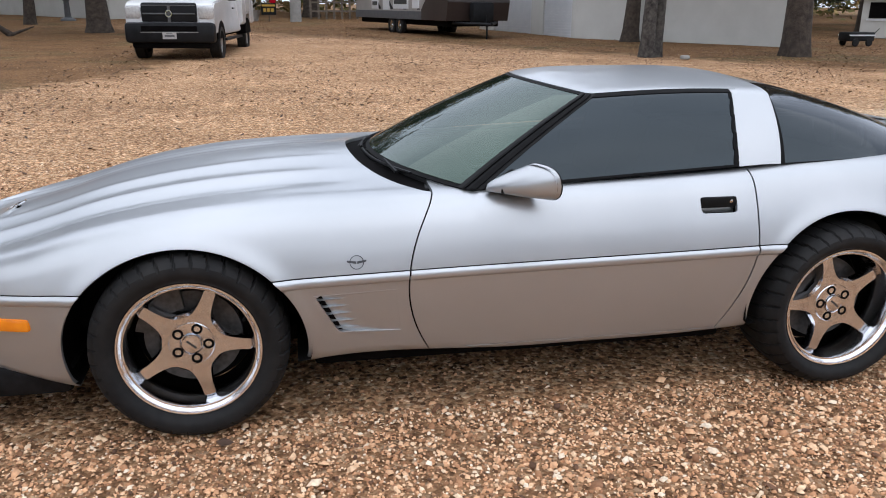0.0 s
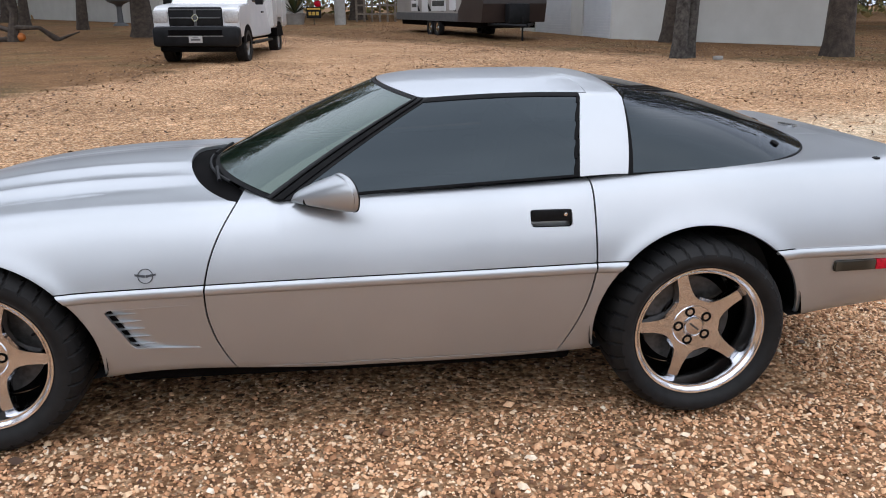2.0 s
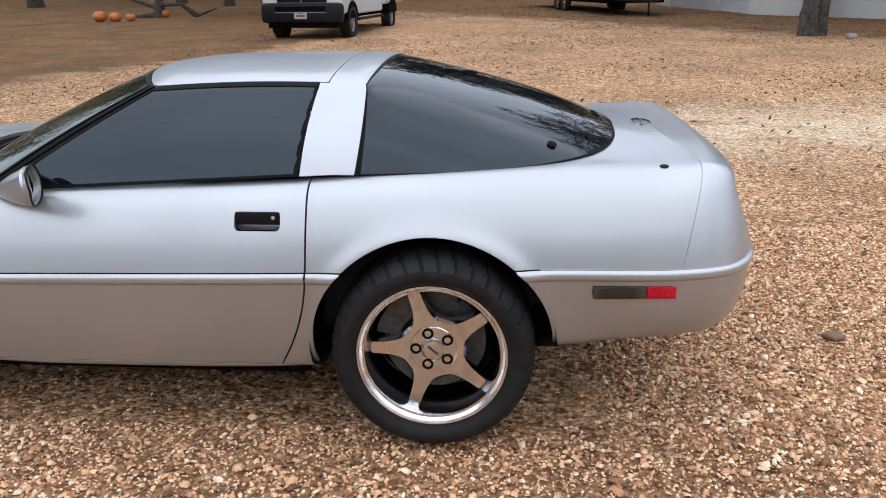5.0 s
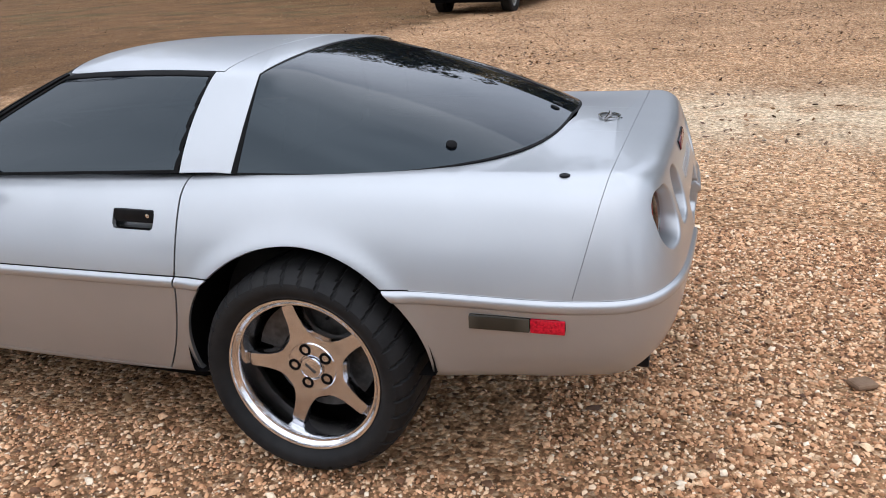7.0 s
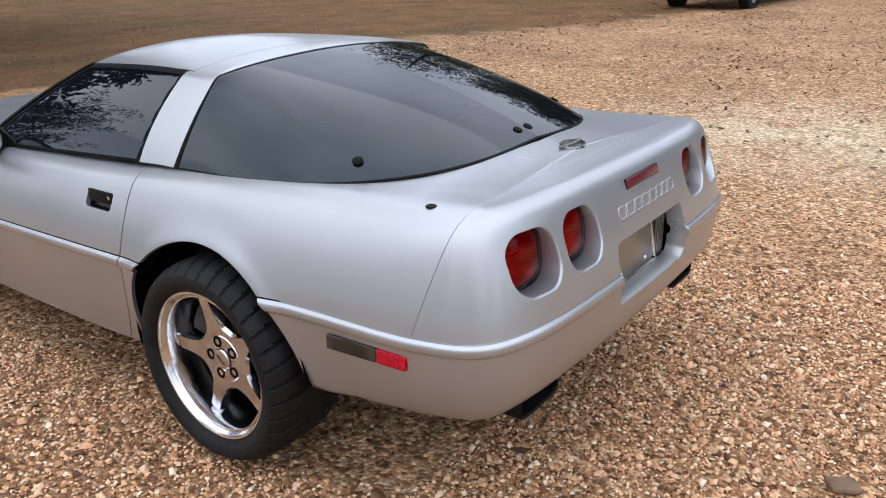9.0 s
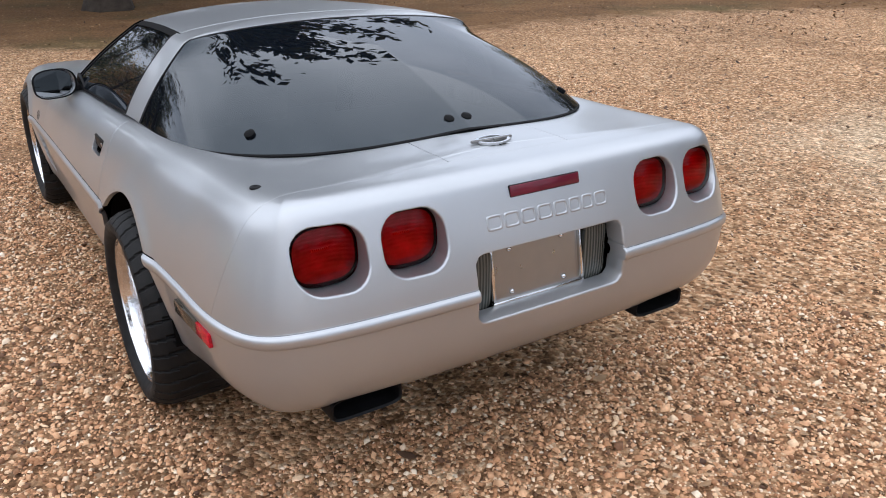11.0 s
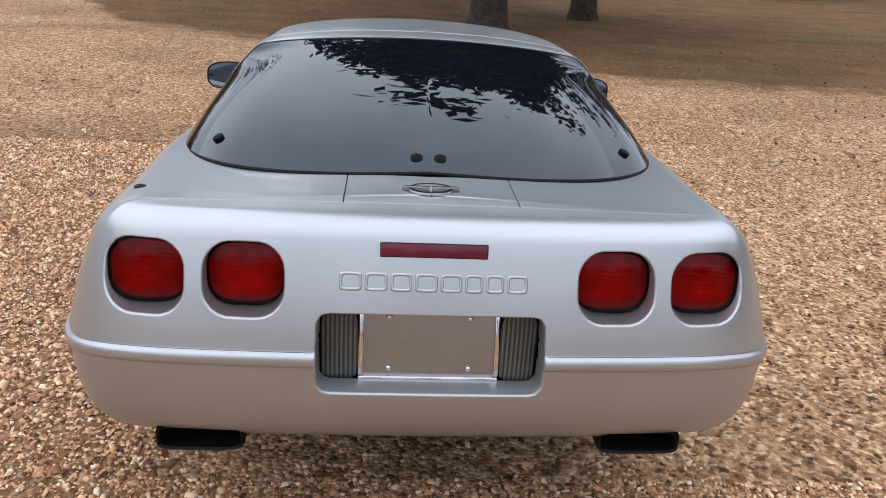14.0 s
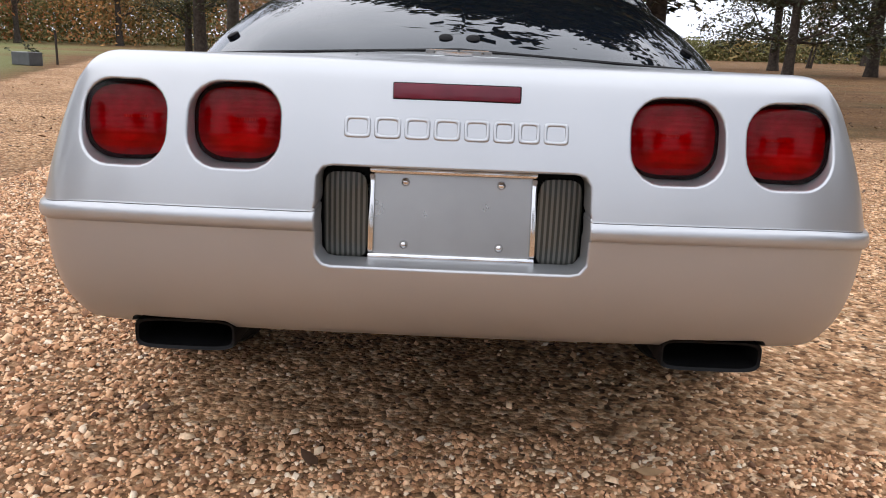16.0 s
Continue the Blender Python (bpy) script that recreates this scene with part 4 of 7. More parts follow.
    for s in (-1, 1):
        part("underbody_rail", boxed(0.42, 2.0, s * 0.60 - 0.12, s * 0.60 + 0.12, 0.19, 0.25, 0.02), M_VOID, car)
    bm = boxed(-0.95, -0.40, -0.72, 0.72, 0.15, 0.27, 0.03)
    part("air_dam", bm, M_PLASTIC, car, "black rubber air dam under the nose", True)
    # wheels
    for x, phase, width, out, z, radius in ((0.010, -4, 0.262, 0.0, 0.334, 0.330), (2.422, 35, 0.30, 0.030, 0.335, 0.3225)):
        for s in (-1, 1):
            wheel(car, x, s, phase if s < 0 else phase + 17, width, out, z, radius)
    # door handles
    for s in (-1, 1):
        bm = boxed(1.815, 1.963, -0.02, 0.0, 0.716, 0.786, 0.0, Matrix.Translation((0, s * 0.782, 0)) if s > 0 else Matrix.Translation((0, s * 0.782 + 0.02, 0)))
        back = part("handle_recess", bm, M_PAINT, doors[0] if s < 0 else doors[1])
        bm = boxed(1.820, 1.959, -0.010, 0.010, 0.738, 0.778, 0.004, Matrix.Translation((0, s * 0.793, 0)))
        part("door_handle", bm, M_PLASTIC, doors[0] if s < 0 else doors[1], "black pull handle", True)
        bm = bmesh.new()
        lathe(bm, [(0.0065, 0.002), (0.0065, -0.002), (0.001, -0.003)], 16, centre=(1.938, s * 0.803, 0.762))
        part("key_lock", bm, M_CHROME, doors[0] if s < 0 else doors[1], "small chrome key lock")
    return car, doors


CAR, DOORS = sports_coupe()

# ---- fittings of the coupe ----
M_BADGE = surface("dark_badge_metal", (0.0539, 0.0562, 0.0616), (0.1078, 0.1078, 0.1155), 0.35, metal=0.6)


def badge_ring(bm, m, rx, ry, w, h, n=36):
    loops = []
    for r, z in ((1.0, 0.0), (1.0, h), (1 - w, h), (1 - w, 0.0)):
        loops.append([bm.verts.new(m @ Vector((rx * r * math.cos(2 * math.pi * i / n), ry * r * math.sin(2 * math.pi * i / n), z))) for i in range(n)])
    for a, b in zip(loops, loops[1:]):
        for i in range(n):
            bm.faces.new((a[i], a[(i + 1) % n], b[(i + 1) % n], b[i]))


def flag_bars(bm, m, w, h, t):
    """Two slanted plates side by side, as on a crossed-flag badge."""
    for s in (-1, 1):
        vs = [bm.verts.new(m @ Vector(p)) for p in ((0.04 * w * s, -0.30 * h, t), (s * w, 0.05 * h, t), (s * w * 1.02, 0.42 * h, t), (0.04 * w * s, 0.18 * h, t))]
        lo = [bm.verts.new(m @ Vector(p)) for p in ((0.04 * w * s, -0.30 * h, 0), (s * w, 0.05 * h, 0), (s * w * 1.02, 0.42 * h, 0), (0.04 * w * s, 0.18 * h, 0))]
        bm.faces.new(vs)
        for i in range(4):
            bm.faces.new((vs[i], vs[(i + 1) % 4], lo[(i + 1) % 4], lo[i]))


def facing(at, normal, up=(0, 0, 1)):
    z = Vector(normal).normalized()
    x = Vector(up).cross(z).normalized()
    y = z.cross(x)
    return Matrix.Translation(at) @ Matrix((x, y, z)).transposed().to_4x4()


BUTTON_Z = (0.945, 0.956)
TAIL_X = curve((0.74, 3.4215), (0.78, 3.408), (0.84, 3.3872))
TAIL_N = (0.947, 0, 0.322)


def car_fittings(car, doors):
    # tail lamps, each set deep in its well
    for s in (-1, 1):
        for y, z in LAMPS:
            y = y * -s
            lamp = new("tail_lamp")
            lamp.parent = car
            tagged(lamp, "deep red cushion-shaped tail lamp")
            bm = bmesh.new()
            xl = 3.358 if abs(y) < 0.5 else 3.344
            bulged_lens(bm, y, z, 0.0815, 0.0690, xl, 0.013, 3.0, lean=0.12)
            part("lens", bm, M_RED, lamp, "dark red lens", True, 50)
            bm = bmesh.new()
            lamp_bowl(bm, y, z - 0.001, 0.0775, 0.0645, xl - 0.010, 0.025, 0.12)
            part("reflector", bm, M_BOWL, lamp, "satin reflector bowl behind the lens", True, 60)
            bm = bmesh.new()
            bulged_lens(bm, y, z, 0.0870, 0.0765, xl - 0.042, 0.0, 3.6, lean=0.2)
            part("lamp_seat", bm, M_PLASTIC, lamp, "black surround", True, 40)
            bm = bmesh.new()
            ring_band(bm, y, z, 0.0835, 0.0715, 0.0775, 0.0643, xl - 0.004, 0.12)
            part("lamp_gasket", bm, M_PLASTIC, lamp, "black rim behind the lens edge", True, 40)
            bm = bmesh.new()
            for k in range(9):
                box(bm, xl - 0.0350, xl - 0.0290, y - 0.020 + 0.005 * k - 0.0013, y - 0.020 + 0.005 * k + 0.0013, z + 0.002, z + 0.007)
            part("facet_row", bm, M_FACET, lamp, "row of tiny bright facets")
    # high brake lamp
    bm = boxed(3.35, 3.386, -0.1125, 0.1115, 0.8435, 0.871, 0.003, Matrix.Translation((3.38, 0, 0.857)) @ Matrix.Rotation(radians(-14), 4, "Y") @ Matrix.Translation((-3.38, 0, -0.857)))
    part("high_brake_lamp", bm, M_MAROON, car, "long dull maroon brake lamp", True)
    bm = boxed(3.345, 3.3835, -0.1135, 0.1135, 0.8415, 0.873, 0.003, Matrix.Translation((3.38, 0, 0.857)) @ Matrix.Rotation(radians(-14), 4, "Y") @ Matrix.Translation((-3.38, 0, -0.857)))
    part("brake_lamp_frame", bm, M_PLASTIC, car)
    # plate well
    tilt = Matrix.Translation((3.37, 0, 0.63)) @ Matrix.Rotation(radians(-10), 4, "Y") @ Matrix.Translation((-3.37, 0, -0.63))
    bm = boxed(3.325, 3.340, -0.26, 0.26, 0.535, 0.745, 0.0, tilt)
    part("plate_well", bm, M_PLASTIC, car, "dark back of the plate well")
    bm = boxed(3.354, 3.361, -0.148, 0.148, 0.555, 0.709, 0.0015, tilt)
    plate = part("blank_plate", bm, M_PLATE, car, "blank brushed metal plate")
    for y0, y1, z0, z1 in ((-0.1555, 0.1555, 0.707, 0.7195), (-0.1555, 0.1555, 0.548, 0.5605), (-0.1555, -0.1440, 0.5605, 0.707), (0.1440, 0.1555, 0.5605, 0.707)):
        part("plate_frame", boxed(3.353, 3.372, y0, y1, z0, z1, 0.0045, tilt), M_CHROME, plate, "chrome plate frame", True)
    for y in (-0.0885, 0.0885):
        for z in (0.693, 0.577):
            bm = bmesh.new()
            lathe(bm, [(0.0082, 0.0), (0.0082, -0.002), (0.0066, -0.006), (0.004, -0.008), (0.0005, -0.009)], 16)
            bmesh.ops.transform(bm, matrix=tilt @ Matrix.Translation((3.3605, y, z)) @ Matrix.Rotation(radians(90), 4, "Z"), verts=bm.verts)
            part("screw", bm, M_CHROME, plate, "", True)
    for s in (-1, 1):
        bm = bmesh.new()
        bulged_lens(bm, s * 0.196, 0.628, 0.0405, 0.081, 3.372, 0.006, 5.0)
        part("reverse_lamp", bm, M_REVERSE, car, "ribbed smoky reversing lamp", True, 50)
    # low rounded rings where the maker's word is moulded into the tail
    y = -0.196
    for w in (0.047, 0.047, 0.045, 0.047, 0.045, 0.038, 0.038, 0.044):
        bm = bmesh.new()
        yc = y + w / 2
        ring_m = facing((TAIL_X(0.794) + 0.0003 - 0.0018 * (yc / 0.2) ** 2, yc, 0.794), TAIL_N)
        loops = []
        for grow, d in ((-0.001, -0.003), (0.0, 0.0006), (0.0018, 0.0019), (0.0044, 0.0019), (0.0062, 0.0006), (0.0072, -0.003)):
            hw, hh = w / 2 - grow, 0.0195 - grow
            loops.append([bm.verts.new(ring_m @ Vector((hw * math.copysign(abs(math.cos(a)) ** 0.35, math.cos(a)), hh * math.copysign(abs(math.sin(a)) ** 0.35, math.sin(a)), d))) for a in [2 * math.pi * k / 28 for k in range(28)]])
        for a, b in zip(loops, loops[1:]):
            bridge(bm, a, b)
        part("moulded_ring", bm, M_PAINT, car, "low silver ring moulded in the tail", True, 60)
        y += w + 0.0062
    # badges
    bm = bmesh.new()
    m = facing((3.153, 0, 0.9215), (0.05, 0, 1), (-1, 0, 0))
    badge_ring(bm, m, 0.052, 0.036, 0.17, 0.006)
    part("deck_badge", bm, M_CHROME, car, "oval chrome badge ring", True)
    bm = bmesh.new()
    flag_bars(bm, m, 0.066, 0.022, 0.007)
    part("deck_badge_flags", bm, M_STEEL, car, "slanted metal badge plates")
    bm = bmesh.new()
    flag_bars(bm, m @ Matrix.Translation((0, 0.004, 0)), 0.060, 0.010, 0.0085)
    part("deck_badge_bright", bm, M_CHROME, car)
    for s in (-1, 1):
        bm = bmesh.new()
        m = facing((0.569, s * 0.8505, 0.617), (0, s, 0.28))
        badge_ring(bm, m, 0.024, 0.024, 0.11, 0.002)
        part("fender_badge", bm, M_BADGE, car, "thin dark ring badge", True)
        bm = bmesh.new()
        flag_bars(bm, m, 0.032, 0.018, 0.002)
        part("fender_badge_flags", bm, M_BADGE, car)
    # hood badge and headlamp seam
    bm = bmesh.new()
    badge_ring(bm, facing((-0.72, 0, 0.656), (-0.42, 0, 0.9), (-1, 0, 0)), 0.04, 0.04, 0.12, 0.004)
    part("hood_badge", bm, M_CHROME, car, "", True)
    # side markers
    for s in (-1, 1):
        def mark_at(x):
            return s * (0.8325 - 0.0585 * (x - 2.914))
        for x0, x1, mat, label in ((2.909, 3.066, M_SMOKE, "smoked side marker"), (3.068, 3.155, M_MARK, "bright red side marker")):
            bm = bmesh.new()
            xm = (x0 + x1) / 2
            mm = Matrix.Translation((xm, mark_at(xm), 0.549)) @ Matrix.Rotation(s * math.atan(-0.0585), 4, "Z")
            box(bm, -(x1 - x0) / 2, (x1 - x0) / 2, -0.014, 0.006, -0.0185, 0.0185, 0.002, mm if s < 0 else mm @ Matrix.Rotation(math.pi, 4, "Z"))
            part("side_marker", bm, mat, car, label, True)
        bm = bmesh.new()
        box(bm, -0.060, 0.060, -0.018, 0.018, -0.0235, 0.0235, 0.012, Matrix.Translation((-0.54, s * 0.763, 0.438)) @ Matrix.Rotation(s * radians(-16) * -1, 4, "Z"))
        part("front_marker", bm, M_AMBER, car, "amber front marker", True)
    # door mirrors
    for i, s in enumerate((-1, 1)):
        bm = bmesh.new()
        loops, n = [], 28
        for k in range(11):
            q = k / 10
            x = 1.200 - 0.145 * q
            sy, sz = 0.092 * (1 - q**1.9) ** 0.62 + 0.002, 0.056 * (1 - q) ** 0.72 + 0.003
            cy, cz = -0.846 + 0.135 * q**1.3, 0.806 + sz + 0.016 * q
            loops.append([bm.verts.new((x, s * -(cy + sy * math.copysign(abs(math.cos(a)) ** 0.72, math.cos(a))), cz + sz * math.copysign(abs(math.sin(a)) ** 0.72, math.sin(a)))) for a in [2 * math.pi * j / n for j in range(n)]])
        for a, b in zip(loops, loops[1:]):
            for j in range(n):
                bm.faces.new((a[j], a[(j + 1) % n], b[(j + 1) % n], b[j]))
        bm.faces.new(loops[-1])
        inner = [bm.verts.new(v.co + (Vector((1.200, s * 0.846, 0.865)) - v.co) * 0.06) for v in loops[0]]
        deep = [bm.verts.new(v.co + Vector((-0.016, 0, 0))) for v in inner]
        for a, b in ((loops[0], inner), (inner, deep)):
            for j in range(n):
                bm.faces.new((a[j], a[(j + 1) % n], b[(j + 1) % n], b[j]))
        shell = part("mirror", bm, M_PAINT, doors[i], "silver teardrop door mirror", True, 40)
        bm = bmesh.new()
        ring = [bm.verts.new((1.1885, s * -(-0.846 + 0.089 * math.copysign(abs(math.cos(a)) ** 0.72, math.cos(a))), 0.865 + 0.056 * math.copysign(abs(math.sin(a)) ** 0.72, math.sin(a)))) for a in [2 * math.pi * j / n for j in range(n)]]
        bm.faces.new(ring)
        bmesh.ops.solidify(bm, geom=bm.faces[:], thickness=0.003)
        part("mirror_glass", bm, surface("mirror_glass", (0.30, 0.31, 0.32), (0.34, 0.35, 0.36), 0.02, metal=1.0) if i == 0 else bpy.data.materials["mirror_glass"], shell, "mirror glass")
        bm = bmesh.new()
        badge_ring(bm, facing((1.2005, s * 0.846, 0.865), (1, 0, 0)), 0.096, 0.0605, 0.07, 0.004, 40)
        for v in bm.verts:
            u, w = (v.co.y - s * 0.846) / 0.096, (v.co.z - 0.865) / 0.0605
            a, q = math.atan2(w, u), 1.0 if math.hypot(u, w) > 0.97 else 0.93
            v.co.y = s * 0.846 + q * 0.0955 * math.copysign(abs(math.cos(a)) ** 0.72, math.cos(a))
            v.co.z = 0.865 + q * 0.0600 * math.copysign(abs(math.sin(a)) ** 0.72, math.sin(a))
        part("mirror_rim", bm, M_PLASTIC, shell, "black mirror rim")
        bm = boxed(1.07, 1.17, -0.05, 0.05, -0.012, 0.012, 0.008, Matrix.Translation((0, s * 0.762, 0.832)))
        part("mirror_foot", bm, M_PLASTIC, doors[i], "black mirror foot", True)
        bm = bmesh.new()
        prism(bm, [(1.035, 0.832), (1.235, 0.839), (1.13, 0.888)], s * 0.712, s * 0.722)
        part("mirror_sail", bm, M_PLASTIC, doors[i], "black triangle behind the mirror")
    # the mirrors are swung towards the cabin
    for i, sg in enumerate((-1, 1)):
        shell = next(o for o in doors[i].children if o.name.startswith("mirror") and o.children)
        c = Vector((1.16, sg * 0.80, 0.83))
        shell.matrix_basis = Matrix.Translation(c) @ Matrix.Rotation(radians(-sg * 21), 4, "Z") @ Matrix.Translation(-c)
        for ob in (shell, *shell.children):
            for v in ob.data.vertices:
                v.co.x -= 0.20 * max(0.0, v.co.z - 0.868)
    # aerial cap, glass buttons
    bm = bmesh.new()
    lathe(bm, [(0.014, 0.0), (0.014, 0.004), (0.011, 0.006), (0.006, 0.0065), (0.004, 0.004), (0.0005, 0.004)], 24, axis="z", centre=(3.123, -0.669, 0.8965))
    part("aerial_cap", bm, M_PLASTIC, car, "round black aerial cap", True, 30)
    for x, y, n in ((2.790, -0.558, (0.30, -0.42, 0.86)), (2.790, 0.558, (0.30, 0.42, 0.86)), (2.982, -0.030, (0.45, 0, 0.89)), (2.982, 0.030, (0.45, 0, 0.89))):
        z = BUTTON_Z[0] if abs(y) > 0.1 else BUTTON_Z[1]
        bm = bmesh.new()
        lathe(bm, [(0.0155, -0.014), (0.0155, 0.0005), (0.013, 0.002), (0.0005, 0.0025)], 22, axis="z")
        bmesh.ops.transform(bm, matrix=facing((x, y, z), n), verts=bm.verts)
        part("glass_button", bm, M_RUBBER, car, "round black fixing on the glass", True, 40)
    # tail pipes
    for s in (-1, 1):
        bm = bmesh.new()
        out, inn = [], []
        for r, hy, hz in ((out, 0.100, 0.032), (inn, 0.092, 0.025)):
            for a in [2 * math.pi * j / 32 for j in range(32)]:
                r.append((s * 0.513 + hy * math.copysign(abs(math.cos(a)) ** 0.4, math.cos(a)), 0.372 + hz * math.copysign(abs(math.sin(a)) ** 0.4, math.sin(a))))
        rows = [(3.02, out), (3.344, out), (3.350, [(u * 0.97 + s * 0.513 * 0.03, w * 0.97 + 0.372 * 0.03) for u, w in out]), (3.346, inn), (3.10, inn)]
        loops = [[bm.verts.new((x, u, w)) for u, w in o] for x, o in rows]
        for a, b in zip(loops, loops[1:]):
            for j in range(32):
                bm.faces.new((a[j], a[(j + 1) % 32], b[(j + 1) % 32], b[j]))
        bm.faces.new(loops[-1])
        part("tail_pipe", bm, M_PLASTIC, car, "wide black rectangular tail pipe", True, 40)
        part("silencer", boxed(2.72, 3.05, s * 0.50 - 0.14, s * 0.50 + 0.14, 0.29, 0.44, 0.05), M_VOID, car, "", True)


car_fittings(CAR, DOORS)

# ---- ground ----
def ground_z(x, y):
    y = np.minimum(np.asarray(y, float), 60.0)
    return 0.013 * np.maximum(0, y - 4.5) * np.clip((y - 4.5) / 4, 0, 1)


DRIVE_EDGE = curve((-14, -2.0), (-10, -5.8), (-7.9, -8.4), (-6.2, -9.9), (-4.6, -9.7), (-3.2, -8.7), (-1.3, -7.6), (0, -6.7), (2.5, -5.6), (5, -5.2), (7.6, -5.1), (10.5, -4.0), (12.7, -2.8), (16.6, -2.3), (19, -3.2), (24, -3.0), (32, -6.0), (60, -10))


def drive_mask(x, y):
    """About 1 on the gravel, 0 on the leafy ground."""
    main = np.clip((x - DRIVE_EDGE(y)) / 1.8 + 0.5, 0, 1) * np.clip((12 - y) / 6 + (16 - x) / 5, 0, 1) * np.clip((y + 11) / 1.0, 0, 1)
    mid = -2.6 + 0.405 * x
    half = np.clip(1.8 + 0.07 * (x + 10), 0.8, 1.8)
    lane = np.clip((half - np.abs(y - mid)) / 0.6 + 0.5, 0, 1) * np.clip((-6.5 - x) / 2, 0, 1) * np.clip((x + 27) / 2, 0, 1)
    return np.maximum(main, lane)


def pale_mask(x, y):
    return np.exp(-(((y - 5.0 - 0.12 * (x - 4)) / 1.3) ** 2)) * np.clip((x - 0.5) / 2.0, 0, 1) * np.clip((14 - x) / 5, 0, 1)


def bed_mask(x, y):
    """Where the ground between the loose pebbles is darker, beside and behind the car."""
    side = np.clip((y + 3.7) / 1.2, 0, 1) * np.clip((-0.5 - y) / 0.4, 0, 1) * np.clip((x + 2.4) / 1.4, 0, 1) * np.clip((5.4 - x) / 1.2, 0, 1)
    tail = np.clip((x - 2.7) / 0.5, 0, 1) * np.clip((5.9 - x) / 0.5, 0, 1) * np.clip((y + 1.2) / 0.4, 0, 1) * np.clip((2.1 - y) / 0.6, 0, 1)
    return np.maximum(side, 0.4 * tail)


def lawn_mask(x, y):
    """Short green grass along the lane."""
    return np.clip((-4.2 + 0.405 * x - y) / 1.2, 0, 1) * np.clip((-3 - x) / 3, 0, 1) + 0.6 * np.clip((-20 - x) / 5, 0, 1) * np.clip((2 - y) / 6, 0, 1) * np.clip((y - (-1.6 + 0.405 * x)) / 2, 0, 1)


def ground_material():
    m, n, l, p = nodes_of("gravel_and_leaf_litter")
    tc = n.new("ShaderNodeTexCoord")

    def voronoi(scale, feature="F1"):
        v = n.new("ShaderNodeTexVoronoi")
        v.feature = feature
        v.inputs["Scale"].default_value = scale
        l.new(tc.outputs["Object"], v.inputs["Vector"])
        return v

    def mixed(fac, a, b, mode="MIX"):
        k = n.new("ShaderNodeMix")
        k.data_type, k.blend_type = "RGBA", mode
        for s, v in ((0, fac), (6, a), (7, b)):
            if isinstance(v, (int, float)):
                k.inputs[s].default_value = v
            elif isinstance(v, tuple):
                k.inputs[s].default_value = (*v, 1)
            else:
                l.new(v, k.inputs[s])
        return k.outputs[2]

    stone = voronoi(58.0)
    pick = n.new("ShaderNodeSeparateColor")
    l.new(stone.outputs["Color"], pick.inputs[0])
    r = n.new("ShaderNodeValToRGB")
    for pos, c in ((0.25, (0.3249, 0.1802, 0.0947)), (0.5, (0.4335, 0.2564, 0.1424)), (0.78, (0.5744, 0.3835, 0.2295))):
        e = r.color_ramp.elements.new(pos)
        e.color = (*c, 1)
    r.color_ramp.elements[0].color, r.color_ramp.elements[-1].color = (0.075, 0.045, 0.026, 1), (0.70, 0.55, 0.39, 1)
    l.new(pick.outputs[0], r.inputs[0])
    broad = noise_tex(n, l, 0.55, 6, 0.6)
    gravel = mixed(0.75, r.outputs[0], ramp_between(n, l, broad, (0.68, 0.62, 0.56), (1.16, 1.12, 1.08), 0.35, 0.65), "MULTIPLY")
    dusty = noise_tex(n, l, 3.0, 6, 0.65)
    gravel = mixed(ramp_between(n, l, dusty, (0, 0, 0), (0.3719, 0.3719, 0.3719), 0.5, 0.75), gravel, (0.3827, 0.2387, 0.1324))
    pale_at, drive_at = n.new("ShaderNodeAttribute"), n.new("ShaderNodeAttribute")
    pale_at.attribute_name, drive_at.attribute_name = "pale", "drive"
    pn = n.new("ShaderNodeMath")
    pn.operation = "MULTIPLY"
    l.new(pale_at.outputs["Fac"], pn.inputs[0])
    l.new(ramp_between(n, l, noise_tex(n, l, 1.6, 6, 0.65), (0, 0, 0), (1, 1, 1), 0.32, 0.54), pn.inputs[1])
    gravel = mixed(pn.outputs[0], gravel, mixed(0.55, (0.616, 0.5736, 0.5082), r.outputs[0], "OVERLAY"))
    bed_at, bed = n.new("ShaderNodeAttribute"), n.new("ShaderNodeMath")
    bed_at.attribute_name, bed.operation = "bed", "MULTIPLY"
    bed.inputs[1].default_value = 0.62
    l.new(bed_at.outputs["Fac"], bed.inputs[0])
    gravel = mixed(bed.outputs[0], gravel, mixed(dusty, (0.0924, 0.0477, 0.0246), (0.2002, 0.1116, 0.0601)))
    litter = noise_tex(n, l, 22, 7, 0.7)
    soil = ramp_between(n, l, litter, (0.0963, 0.0508, 0.0239), (0.2695, 0.1578, 0.0801), 0.34, 0.68)
    green = mixed(ramp_between(n, l, noise_tex(n, l, 0.35, 4), (0, 0, 0), (0.6, 0.6, 0.6), 0.5, 0.66), soil, mixed(litter, (0.058, 0.054, 0.023), (0.154, 0.131, 0.065)))
    green = mixed(0.8, green, ramp_between(n, l, noise_tex(n, l, 0.9, 7, 0.7), (0.6, 0.57, 0.53), (1.3, 1.24, 1.15), 0.32, 0.68), "MULTIPLY")
    lawn_at = n.new("ShaderNodeAttribute")
    lawn_at.attribute_name = "lawn"
    green = mixed(lawn_at.outputs["Fac"], green, mixed(litter, (0.0924, 0.104, 0.0347), (0.2387, 0.2271, 0.1001)))
    wob = n.new("ShaderNodeMath")
    wob.operation = "ADD"
    l.new(drive_at.outputs["Fac"], wob.inputs[0])
    wn2 = n.new("ShaderNodeMapRange")
    wn2.inputs["To Min"].default_value, wn2.inputs["To Max"].default_value = -0.95, 0.95
